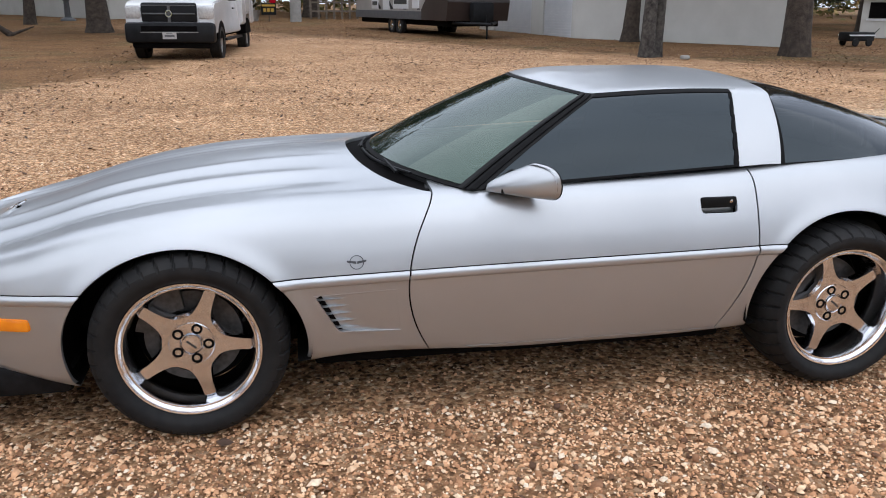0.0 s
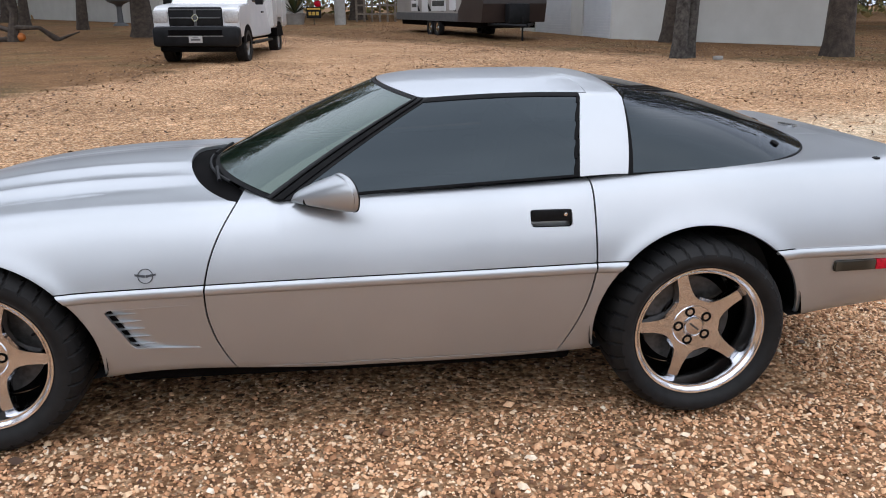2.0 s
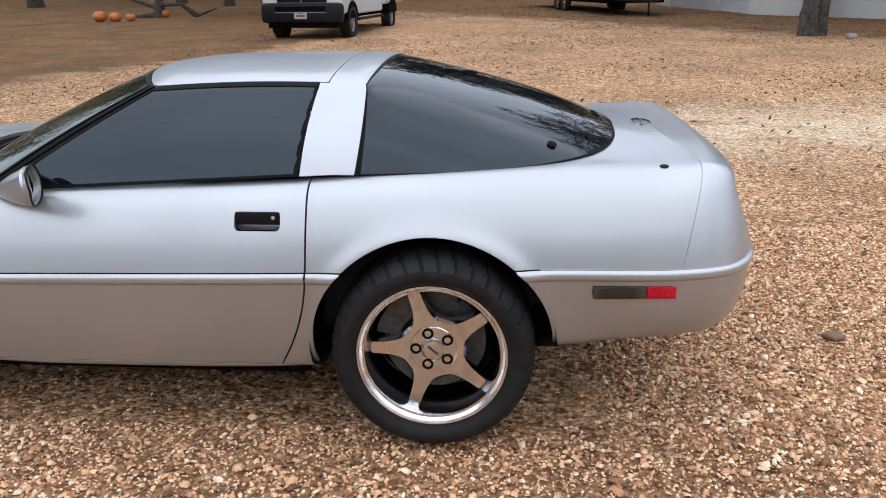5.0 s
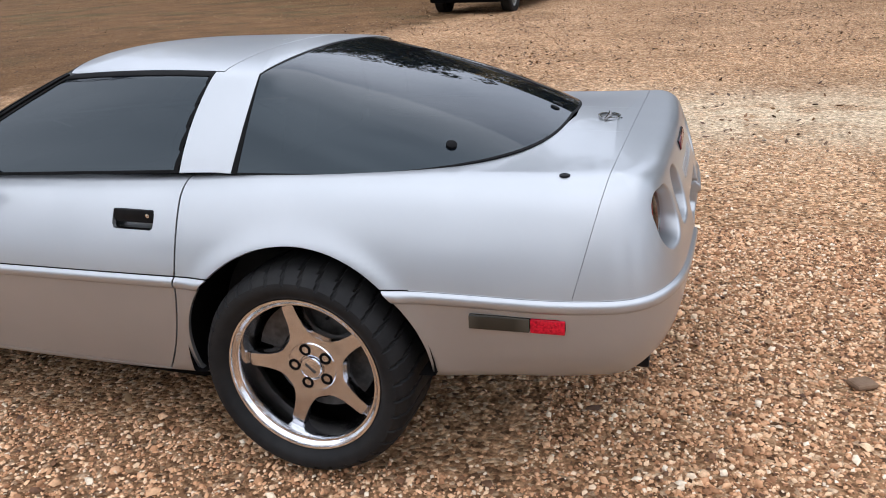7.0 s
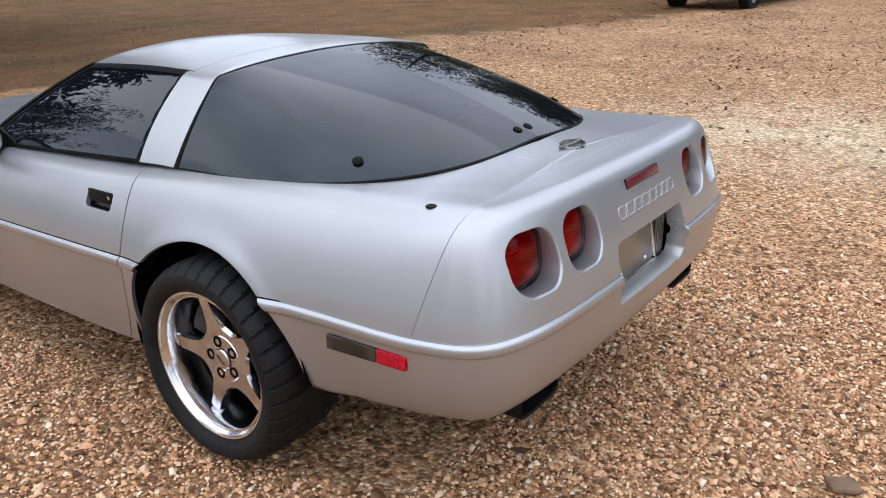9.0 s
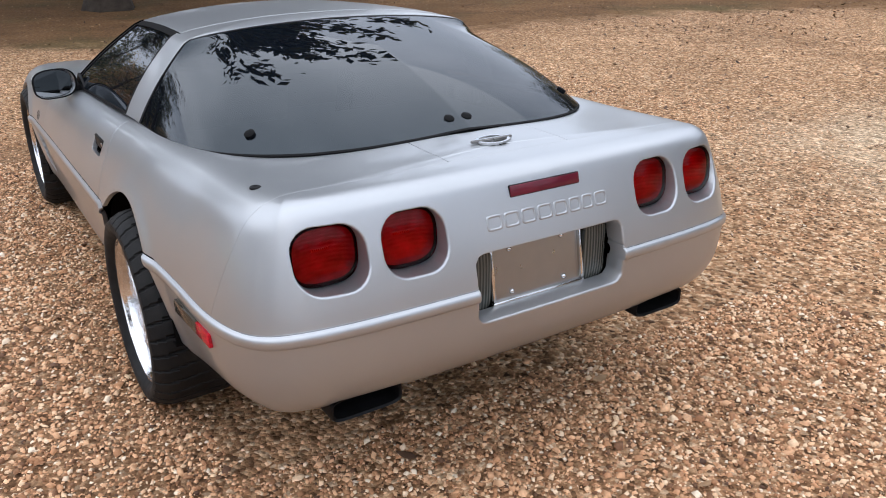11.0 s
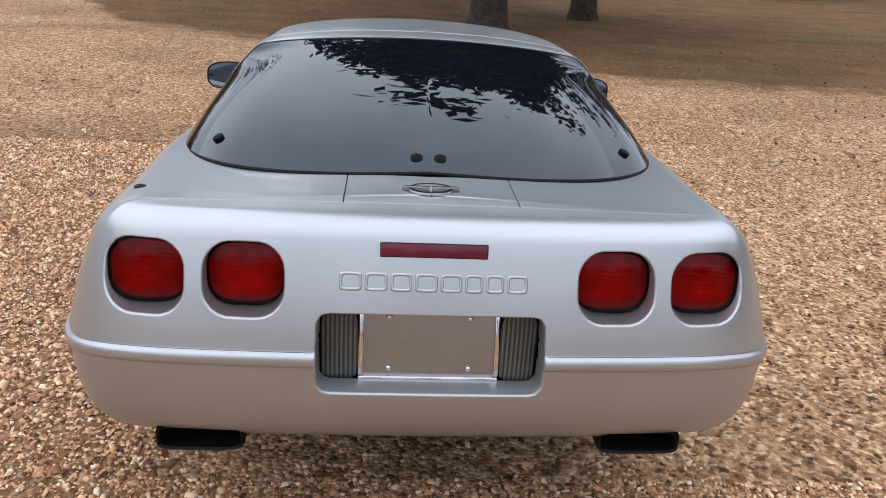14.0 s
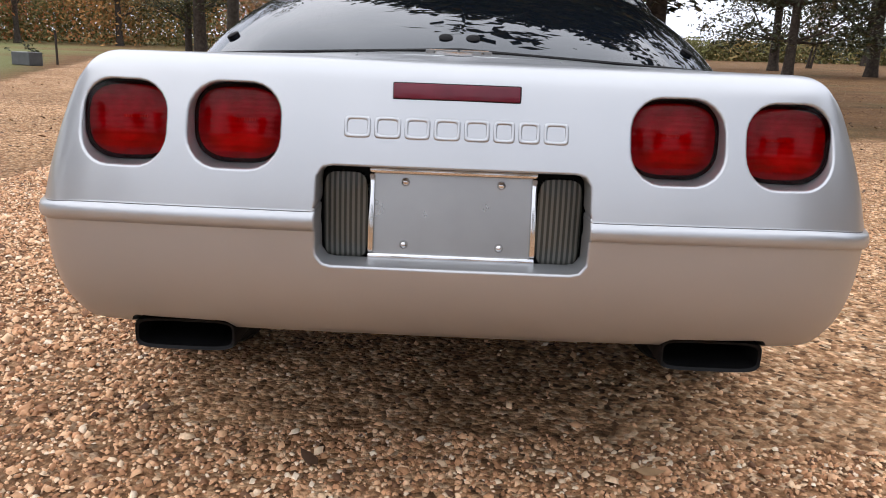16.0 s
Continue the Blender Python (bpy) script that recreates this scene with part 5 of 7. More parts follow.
    l.new(noise_tex(n, l, 1.5, 8, 0.72), wn2.inputs["Value"])
    l.new(wn2.outputs[0], wob.inputs[1])
    edge = ramp_between(n, l, wob.outputs[0], (0, 0, 0), (1, 1, 1), 0.25, 0.75)
    gravel = mixed(0.9, gravel, ramp_between(n, l, noise_tex(n, l, 10.0, 8, 0.75), (0.58, 0.55, 0.52), (1.37, 1.37, 1.37), 0.36, 0.62), "MULTIPLY")
    gravel = mixed(0.8, gravel, ramp_between(n, l, noise_tex(n, l, 30.0, 3, 0.6), (0.50, 0.45, 0.40), (1.42, 1.42, 1.42), 0.36, 0.62), "MULTIPLY")
    l.new(mixed(edge, green, gravel), p.inputs["Base Color"])
    p.inputs["Roughness"].default_value, p.inputs["Specular IOR Level"].default_value = 0.95, 0.12
    b = n.new("ShaderNodeBump")
    b.invert = True
    b.inputs["Strength"].default_value, b.inputs["Distance"].default_value = 0.9, 0.012
    l.new(stone.outputs["Distance"], b.inputs["Height"])
    b2 = n.new("ShaderNodeBump")
    b2.inputs["Strength"].default_value, b2.inputs["Distance"].default_value = 0.5, 0.03
    l.new(litter, b2.inputs["Height"])
    l.new(b.outputs[0], b2.inputs["Normal"])
    l.new(b2.outputs[0], p.inputs["Normal"])
    return m


def ground_sheet():
    xs = np.r_[-900, -400, -200, -110, -80, -60, -48, np.arange(-40, 20.01, 0.3), 26, 34, 46, 60, 90, 200, 500, 900]
    ys = np.r_[-900, -400, -150, -70, -40, -28, -20, np.arange(-15, 45.01, 0.3), 52, 60, 75, 100, 200, 500, 900]
    gx, gy = np.meshgrid(xs, ys)
    gz = ground_z(gx, gy) + 0.02 * np.sin(gx * 0.45 + 1.3) * np.sin(gy * 0.38) * np.clip((np.hypot(gx - 1.5, gy) - 4.5) / 5, 0, 1)
    nx = len(xs)
    idx = np.arange(len(ys) * nx).reshape(len(ys), nx)
    f = np.stack([idx[:-1, :-1], idx[:-1, 1:], idx[1:, 1:], idx[1:, :-1]], -1).reshape(-1, 4)
    ob = link_mesh("ground", np.stack([gx, gy, gz], -1).reshape(-1, 3), [tuple(q) for q in f.tolist()], ground_material())
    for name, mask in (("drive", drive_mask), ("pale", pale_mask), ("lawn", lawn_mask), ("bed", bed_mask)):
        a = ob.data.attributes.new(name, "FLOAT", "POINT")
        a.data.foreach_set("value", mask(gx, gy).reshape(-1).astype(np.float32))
    return tagged(ob, "tan gravel drive beside brown leaf-strewn ground", "ground", kind="structure")


def pieces_mesh(name, base_v, base_f, spots, turns, sizes, mat):
    """Many small closed or flat pieces joined into one mesh."""
    k, nv = len(spots), len(base_v)
    v = np.einsum("kij,vj->kvi", turns * sizes[:, None, :], base_v) + spots[:, None, :]
    f = (base_f[None] + (np.arange(k) * nv)[:, None, None]).reshape(-1, base_f.shape[1])
    me = bpy.data.meshes.new(name)
    me.vertices.add(k * nv)
    me.vertices.foreach_set("co", v.reshape(-1).astype(np.float32))
    me.loops.add(f.size)
    me.loops.foreach_set("vertex_index", f.reshape(-1).astype(np.int32))
    me.polygons.add(len(f))
    me.polygons.foreach_set("loop_start", (np.arange(len(f)) * f.shape[1]).astype(np.int32))
    me.polygons.foreach_set("use_smooth", np.ones(len(f), bool))
    me.update(calc_edges=True)
    me.materials.append(mat)
    return new(name, me)


def random_turns(rng, k, tilt):
    """Rotation matrices: any heading, tilted by about tilt radians."""
    a, b, c = rng.uniform(0, 2 * np.pi, k), rng.normal(0, tilt, k), rng.normal(0, tilt, k)
    o, z = np.ones(k), np.zeros(k)
    rz = np.stack([np.cos(a), -np.sin(a), z, np.sin(a), np.cos(a), z, z, z, o], -1).reshape(-1, 3, 3)
    rx = np.stack([o, z, z, z, np.cos(b), -np.sin(b), z, np.sin(b), np.cos(b)], -1).reshape(-1, 3, 3)
    ry = np.stack([np.cos(c), z, np.sin(c), z, o, z, -np.sin(c), z, np.cos(c)], -1).reshape(-1, 3, 3)
    return rz @ rx @ ry


def pebbles():
    rng = np.random.default_rng(7)
    low = [(0.95 * math.cos(a), 0.95 * math.sin(a), -0.45) for a in (0.3, 1.9, 3.5, 5.0)]
    high = [(0.68 * math.cos(a), 0.68 * math.sin(a), 0.60) for a in (0.9, 3.0, 5.1)]
    v = np.array(low + high) * (1 + rng.uniform(-0.15, 0.15, (7, 1)))
    f = np.array([(0, 1, 4), (1, 5, 4), (1, 2, 5), (2, 3, 5), (3, 6, 5), (3, 0, 6), (0, 4, 6), (4, 5, 6)])
    xy = []
    for x0, x1, y0, y1, per in ((-1.0, 4.8, -2.9, -0.75, 6000), (3.0, 5.6, -0.75, 1.7, 6200), (-1.3, 3.0, -0.75, 0.9, 500), (4.8, 6.0, -2.9, -0.75, 1000), (-2.6, 7.0, 1.7, 4.4, 700), (-4.5, -1.0, -2.6, 2.6, 500)):
        k = int((x1 - x0) * (y1 - y0) * per)
        xy.append(np.stack([rng.uniform(x0, x1, k), rng.uniform(y0, y1, k)], 1))
    xy = np.concatenate(xy)
    xy = xy[rng.uniform(0, 1, len(xy)) > 1.4 * pale_mask(xy[:, 0], xy[:, 1])]
    k = len(xy)
    a = 0.0053 * np.exp(rng.normal(0, 0.40, k))
    sizes = np.stack([a * rng.uniform(0.95, 1.5, k), a * rng.uniform(0.75, 1.05, k), a * rng.uniform(0.45, 0.85, k)], 1)
    spots = np.c_[xy, ground_z(xy[:, 0], xy[:, 1]) + a * rng.uniform(-0.1, 0.95, k)]
    mat = by_island("pebbles", ((0.0, (0.095, 0.046, 0.025)), (0.15, (0.360, 0.172, 0.080)), (0.40, (0.62, 0.325, 0.164)), (0.70, (0.85, 0.515, 0.292)), (0.90, (0.93, 0.68, 0.44)), (1.0, (0.94, 0.82, 0.65))), 0.8, 60.0, 0.3, relief=0.002)
    ob = pieces_mesh("gravel", v, f, spots, random_turns(rng, k, 0.35), sizes, mat)
    return tagged(ob, "loose tan and cream pea gravel round the car", "gravel", kind="stuff")


def fallen_leaves():
    rng = np.random.default_rng(11)
    v = np.array([(-1, 0, 0.10), (-0.35, -0.42, 0.0), (0.3, -0.36, 0.05), (1, 0, 0.22), (0.3, 0.36, 0.12), (-0.35, 0.42, 0.05)])
    f = np.array([(0, 1, 2), (0, 2, 3), (0, 3, 4), (0, 4, 5)])
    x, y = rng.uniform(-30, 22, 300000), rng.uniform(-8, 44, 300000)
    d = drive_mask(x, y)
    clump = 0.5 + 0.5 * np.sin(x * 0.9 + 2 * np.sin(y * 0.31)) * np.sin(y * 0.8 + 1.7 * np.sin(x * 0.4))
    near = np.hypot(x - 2, y + 0.5) < 4.6
    keep = rng.uniform(0, 1, len(x)) < np.where(near, 0.012, np.where(d > 0.5, 0.10 + 0.75 * clump**1.5 * np.clip((y - 4) / 6, 0.1, 1), 0.42 * np.where(x < -4, 0.35, 1)))
    x, y = x[keep], y[keep]
    k = len(x)
    a = rng.uniform(0.018, 0.039, k) * np.where(x < -4, 0.8, 1)
    mat = by_island("dead_leaves", ((0.0, (0.05, 0.026, 0.014)), (0.35, (0.13, 0.062, 0.03)), (0.7, (0.27, 0.14, 0.062)), (1.0, (0.46, 0.30, 0.16))), 0.75, 25.0, 0.0)
    ob = pieces_mesh("fallen_leaves", v, f, np.c_[x, y, ground_z(x, y) + 0.012], random_turns(rng, k, 0.3), np.stack([a, a, a], 1), mat)
    return tagged(ob, "scattered dry brown leaves on the ground", "leaves", kind="stuff")


ground_sheet()
pebbles()
fallen_leaves()

# ---- surroundings ----
M_BARK = surface("bark", (0.0246, 0.0177, 0.0131), (0.0732, 0.0554, 0.0416), 0.95, scale=7, bump=1.0, bump_scale=16, dist=0.03)
M_BARK_PALE = surface("lichen_bark", (0.014, 0.011, 0.009), (0.088, 0.080, 0.070), 0.95, scale=9, bump=1.0, bump_scale=14, dist=0.03)
M_LEAF = by_island("green_oak_leaves", ((0.0, (0.0169, 0.0246, 0.0077)), (0.5, (0.0385, 0.0501, 0.0139)), (0.85, (0.077, 0.077, 0.0231)), (1.0, (0.1309, 0.0924, 0.027))), 0.6, 3.0, 0.0)
M_LEAF_GOLD = by_island("autumn_leaves", ((0.0, (0.0539, 0.0423, 0.0115)), (0.5, (0.1232, 0.0847, 0.0231)), (1.0, (0.231, 0.1155, 0.027))), 0.65, 3.0, 0.0)
M_LEAF_RED = by_island("red_leaves", ((0.0, (0.077, 0.0231, 0.0092)), (0.6, (0.1848, 0.0462, 0.0154)), (1.0, (0.2464, 0.0924, 0.0308))), 0.65, 3.0, 0.0)
M_WHITE = surface("white_vehicle_paint", (0.5698, 0.5775, 0.5852), (0.616, 0.616, 0.616), 0.25, scale=3, coat=0.6)
M_SIDING = surface("pale_painted_wall", (0.455, 0.450, 0.415), (0.515, 0.510, 0.475), 0.7, scale=1.2, bump=0.15, bump_scale=30)
M_SHUTTER = surface("white_louvre", (0.5544, 0.5698, 0.5852), (0.616, 0.6237, 0.6314), 0.45, scale=3)
M_BROWN = surface("brown_trailer_skin", (0.0231, 0.0154, 0.0139), (0.0347, 0.0246, 0.0216), 0.4, scale=2)
M_GREYSKIN = surface("grey_trailer_skin", (0.308, 0.3003, 0.2849), (0.3696, 0.3619, 0.3465), 0.4, scale=2)
M_GREY = surface("grey_cover", (0.0693, 0.0732, 0.077), (0.1001, 0.104, 0.1078), 0.5, scale=5)
M_BUMPER = surface("dark_grey_bumper", (0.0077, 0.0085, 0.0092), (0.0139, 0.0146, 0.0162), 0.5, scale=5, spec=0.15)
M_LAMPGLASS = surface("headlamp_glass", (0.3465, 0.3465, 0.3388), (0.5005, 0.4928, 0.4774), 0.08, scale=16, coat=1.0)
M_ORANGE = surface("pumpkin_skin", (0.385, 0.1001, 0.0154), (0.5236, 0.1694, 0.0308), 0.5, scale=6)
M_WOOD = surface("weathered_wood", (0.0924, 0.0693, 0.0501), (0.1694, 0.1386, 0.1078), 0.85, scale=6, bump=0.4, bump_scale=25)
M_ROOF = surface("grey_shingle", (0.077, 0.077, 0.077), (0.1386, 0.1347, 0.1309), 0.9, scale=9, bump=0.5, bump_scale=18)
M_YELLOW = surface("yellow_sign", (0.462, 0.2772, 0.0385), (0.539, 0.3465, 0.0616), 0.5)
M_CONCRETE = surface("weathered_concrete", (0.2464, 0.2387, 0.2233), (0.3234, 0.3157, 0.2926), 0.9, scale=5, bump=0.3, bump_scale=40)
M_GLASSDARK = surface("dark_window_glass", (0.0092, 0.01, 0.0115), (0.0154, 0.0169, 0.0185), 0.05, scale=2)


def tree_trunk(bm, rng, height, radius, lean, limbs, low=0.38):
    """A tapered, slightly bent trunk with root flare and limbs; returns the limb ends."""
    ends, n = [], 14
    pts = []
    for k in range(9):
        q = k / 8
        pts.append((Vector((lean[0] * q * height + 0.05 * height * 0.1 * math.sin(3 * q + rng.uniform(0, 0.5)), lean[1] * q * height, q * height)), radius * (1 - 0.62 * q) * (1 + 0.30 * max(0, 1 - q * 14) ** 1.5)))
    pts.insert(1, (pts[0][0].lerp(pts[1][0], 0.25), radius * 1.12))
    rings = []
    for c, r in pts:
        rings.append([bm.verts.new(c + Vector((r * math.cos(a), r * math.sin(a), 0)) * (1 + 0.10 * math.sin(a * 5 + c.z) * (1.6 if c.z < 0.2 else 0.5))) for a in [2 * math.pi * i / n for i in range(n)]])
    for a, b in zip(rings, rings[1:]):
        for i in range(n):
            bm.faces.new((a[i], a[(i + 1) % n], b[(i + 1) % n], b[i]))
    for k in range(limbs):
        q = rng.uniform(low, 0.98)
        i = min(int(q * 9), 8)
        base = pts[i][0]
        a, up = 2 * math.pi * (k + rng.uniform(-0.3, 0.3)) / limbs * 2.4, rng.uniform(0.25, 0.9) - (0.4 if q < 0.34 else 0)
        length = height * rng.uniform(0.22, 0.42) * (1.15 - 0.5 * q)
        p, d, r = base, Vector((math.cos(a), math.sin(a), up)).normalized(), pts[i][1] * 0.45
        for j in range(3):
            e = p + d * length / 3
            tube(bm, p, e, r, r * 0.62, 6, False)
            p, r = e, r * 0.62
            ends.append(p.copy())
            d = (d + Vector((rng.uniform(-0.35, 0.35), rng.uniform(-0.35, 0.35), rng.uniform(-0.05, 0.35)))).normalized()
    ends.append(pts[-1][0].copy())
    return ends


def crown(name, rng, centres, leaves, spread, size, mat, parent):
    v = np.array([(-1, 0, 0), (-0.1, -0.45, 0.08), (1, 0, -0.12), (-0.1, 0.45, 0.08)])
    f = np.array([(0, 1, 2), (0, 2, 3)])
    c = np.array([tuple(p) for p in centres])
    subs = np.repeat(c, 5, 0) + rng.normal(0, spread, (len(c) * 5, 3)) * (1, 1, 0.6)
    spots = np.repeat(subs, leaves // 5, 0)
    spots = spots + rng.normal(0, spread * 0.38, spots.shape) * (1, 1, 0.7)
    k = len(spots)
    a = size * rng.uniform(0.6, 1.3, k)
    ob = pieces_mesh(name, v, f, spots, random_turns(rng, k, 0.6), np.stack([a, a, a], 1), mat)
    ob.parent = parent
    return ob


def tree(seed, height, radius, mat, bark, label, lean=(0, 0), limbs=16, leaves=110, spread=0.62, size=0.10, twin=False, low=0.38):
    rng = np.random.default_rng(seed)
    t = thing("tree", label, "tree", "trees")
    bm = bmesh.new()
    ends = tree_trunk(bm, rng, height, radius, lean, limbs, low)
    part("trunk", bm, bark, t, "rough grey-brown trunk", True, 60)
    if twin:
        bm = bmesh.new()
        more = tree_trunk(bm, rng, height * 0.92, radius * 0.9, (lean[0] + 0.035, lean[1]), limbs // 2)
        bmesh.ops.translate(bm, verts=bm.verts, vec=(radius * 1.9, 0.10, 0))
        ends += [e + Vector((radius * 1.9, 0.10, 0)) for e in more]
        part("trunk", bm, bark, t, "second mottled trunk", True, 60)
    crown("crown", rng, ends, leaves, spread, size, mat, t)
    return t


oak = tree(3, 15.5, 0.33, M_LEAF, M_BARK, "tall oak with rough trunk and dark green crown", limbs=26, leaves=90, spread=0.95, size=0.16)
oak.matrix_basis = pose(13.9, 16.6, float(ground_z(0, 16.6)) - 0.03, 0, 0, 140)
lawn_oak = tree(44, 13.0, 0.23, M_LEAF, M_BARK, "lawn oak with low hanging dark crown", limbs=30, leaves=170, spread=0.75, size=0.12, low=0.25)
lawn_oak.matrix_basis = pose(-34.0, 15.5, float(ground_z(0, 15.5)) - 0.03, 0, 0, 70)
great = tree(17, 15.5, 0.36, M_LEAF, M_BARK, "great oak with a dense dark crown", (0.01, -0.01), limbs=30, leaves=130, spread=0.95, size=0.21)
great.matrix_basis = pose(-15.6, 4.7, -0.03, 0, 0, 140) @ Matrix.Diagonal((0.85, 0.85, 0.60, 1))
lead = tree(52, 9.2, 0.22, M_LEAF, M_BARK, "towering oak with a heavy dark crown before the car", (0.01, -0.01), limbs=44, leaves=230, spread=0.72, size=0.17, low=0.40)
lead.matrix_basis = pose(-11.5, 1.85, 0, 0, 0, 20) @ Matrix.Diagonal((1.55, 1.55, 1, 1))
oak_b = tree(8, 14.5, 0.26, M_LEAF, M_BARK, "broad oak with rough trunk and dark green crown", (0.02, 0.01), limbs=24, leaves=90, spread=0.95, size=0.16)
oak_b.matrix_basis = pose(-28.3, -9.2, 0, 0, 0, 40)
gold = tree(5, 10.0, 0.30, M_LEAF_GOLD, M_BARK, "tree turning yellow over the dry lawn", limbs=16, leaves=90, spread=0.8, size=0.11)
gold.matrix_basis = pose(-66.0, 14.0, float(ground_z(0, 14.0)) - 0.03, 0, 0, 0)
twin = tree(12, 14.0, 0.165, M_LEAF, M_BARK_PALE, "twin-trunked tree with pale mottled bark", (-0.008, 0), limbs=14, leaves=90, spread=0.7, size=0.105, twin=True)
twin.matrix_basis = pose(9.55, 16.5, float(ground_z(0, 16.5)) - 0.03, 0, 0, 10)
small = tree(21, 5.0, 0.11, M_LEAF_GOLD, M_BARK, "small many-stemmed tree on the dry lawn", (0.10, 0.05), limbs=10, leaves=60, spread=0.55, size=0.085, twin=True)
small.matrix_basis = pose(-61.0, 27.8, float(ground_z(0, 27.8)) - 0.03, 0, 0, 30)
ruddy = tree(31, 9.0, 0.22, M_LEAF_RED, M_BARK, "tree with red autumn leaves", limbs=16, leaves=80, spread=0.8, size=0.12)
ruddy.matrix_basis = pose(-56, -33, 0, 0, 0, 0)


def plant_again(src, x, y, turn, size):
    """Another tree of the same kind."""
    return copy_thing(src, pose(x, y, float(ground_z(x, y)) - 0.03, 0, 0, turn) @ Matrix.Diagonal((size, size, size, 1)))


for src, x, y, turn, size in (
    (lawn_oak, -49.0, 20.5, 200, 1.25), (lawn_oak, -37.5, 21.2, 300, 1.2), (lawn_oak, -88.0, 45.5, 100, 1.5),
    (oak, -20.1, -7.9, 10, 0.58), (oak, -20.7, -8.45, 210, 0.36), (oak, -27.0, 6.1, 250, 0.6), (oak, -60.0, -20.3, 330, 0.8),
    (great, -22.0, 0.9, 250, 0.8), (ruddy, -50.0, -38.0, 90, 0.9), (gold, -60.0, -27.0, 30, 0.9), (ruddy, -52.0, -36.0, 150, 1.1), (ruddy, -48.0, -31.5, 40, 0.6), (gold, -56.0, -13.0, 160, 0.9), (lawn_oak, -60.0, -8.0, 60, 1.1),
    (oak_b, 11.95, 23.15, 300, 0.95), (oak_b, -11.0, 37.0, 15, 0.9), (great, -6.4, 29.2, 222, 1.25),
    (oak, -18.7, 49.0, 45, 1.3), (oak_b, -21.5, 38.0, 170, 1.2), (oak_b, -15.0, 41.0, 60, 0.9), (gold, 24.0, 27.0, 80, 1.1), (lawn_oak, 24.5, 33.0, 150, 0.9), (lawn_oak, 29.0, 30.0, 20, 0.9), (lawn_oak, 27.5, 41.0, 280, 1.2), (lawn_oak, 34.0, 38.0, 90, 1.2), (gold, 21.0, 36.0, 10, 1.3),
    (great, 2.0, 50.0, 33, 1.5), (gold, -3.0, 54.0, 140, 1.2), (great, 9.0, 52.0, 250, 1.4), (oak_b, -6.0, -30.0, 190, 0.9), (great, -11.0, -22.0, 60, 0.9), (great, -2.0, -25.0, 190, 1.0), (great, 6.5, -22.0, 300, 0.9), (great, 14.0, -26.0, 100, 1.0), (great, 22.0, -19.0, 20, 0.9), (great, 33.0, -9.0, 130, 0.85), (great, 37.0, 2.0, 10, 0.9), (great, 34.0, 13.0, 230, 0.85),
):
    plant_again(src, x, y, turn, size)


def woods_material():
    """Each distant tree has its own hue, each leaf its own shade."""
    m, n, l, p = nodes_of("far_foliage")
    tone, r = n.new("ShaderNodeAttribute"), n.new("ShaderNodeValToRGB")
    tone.attribute_name = "tone"
    for pos, c in ((0.25, (0.1552, 0.1552, 0.0597)), (0.5, (0.2387, 0.1968, 0.0894)), (0.7, (0.3461, 0.2387, 0.1015)), (0.88, (0.4774, 0.2387, 0.0894))):
        r.color_ramp.elements.new(pos).color = (*c, 1)
    r.color_ramp.elements[0].color, r.color_ramp.elements[-1].color = (0.0837, 0.0961, 0.0418, 1), (0.496, 0.1426, 0.0837, 1)
    l.new(tone.outputs["Fac"], r.inputs[0])
    mix = n.new("ShaderNodeMix")
    mix.data_type, mix.blend_type = "RGBA", "MULTIPLY"
    mix.inputs[0].default_value = 0.8
    l.new(r.outputs[0], mix.inputs[6])
    l.new(ramp_between(n, l, n.new("ShaderNodeNewGeometry").outputs["Random Per Island"], (0.7, 0.7, 0.7), (1.25, 1.25, 1.25), 0.0, 1.0), mix.inputs[7])
    l.new(mix.outputs[2], p.inputs["Base Color"])
    p.inputs["Roughness"].default_value, p.inputs["Specular IOR Level"].default_value = 0.9, 0.1
    return m


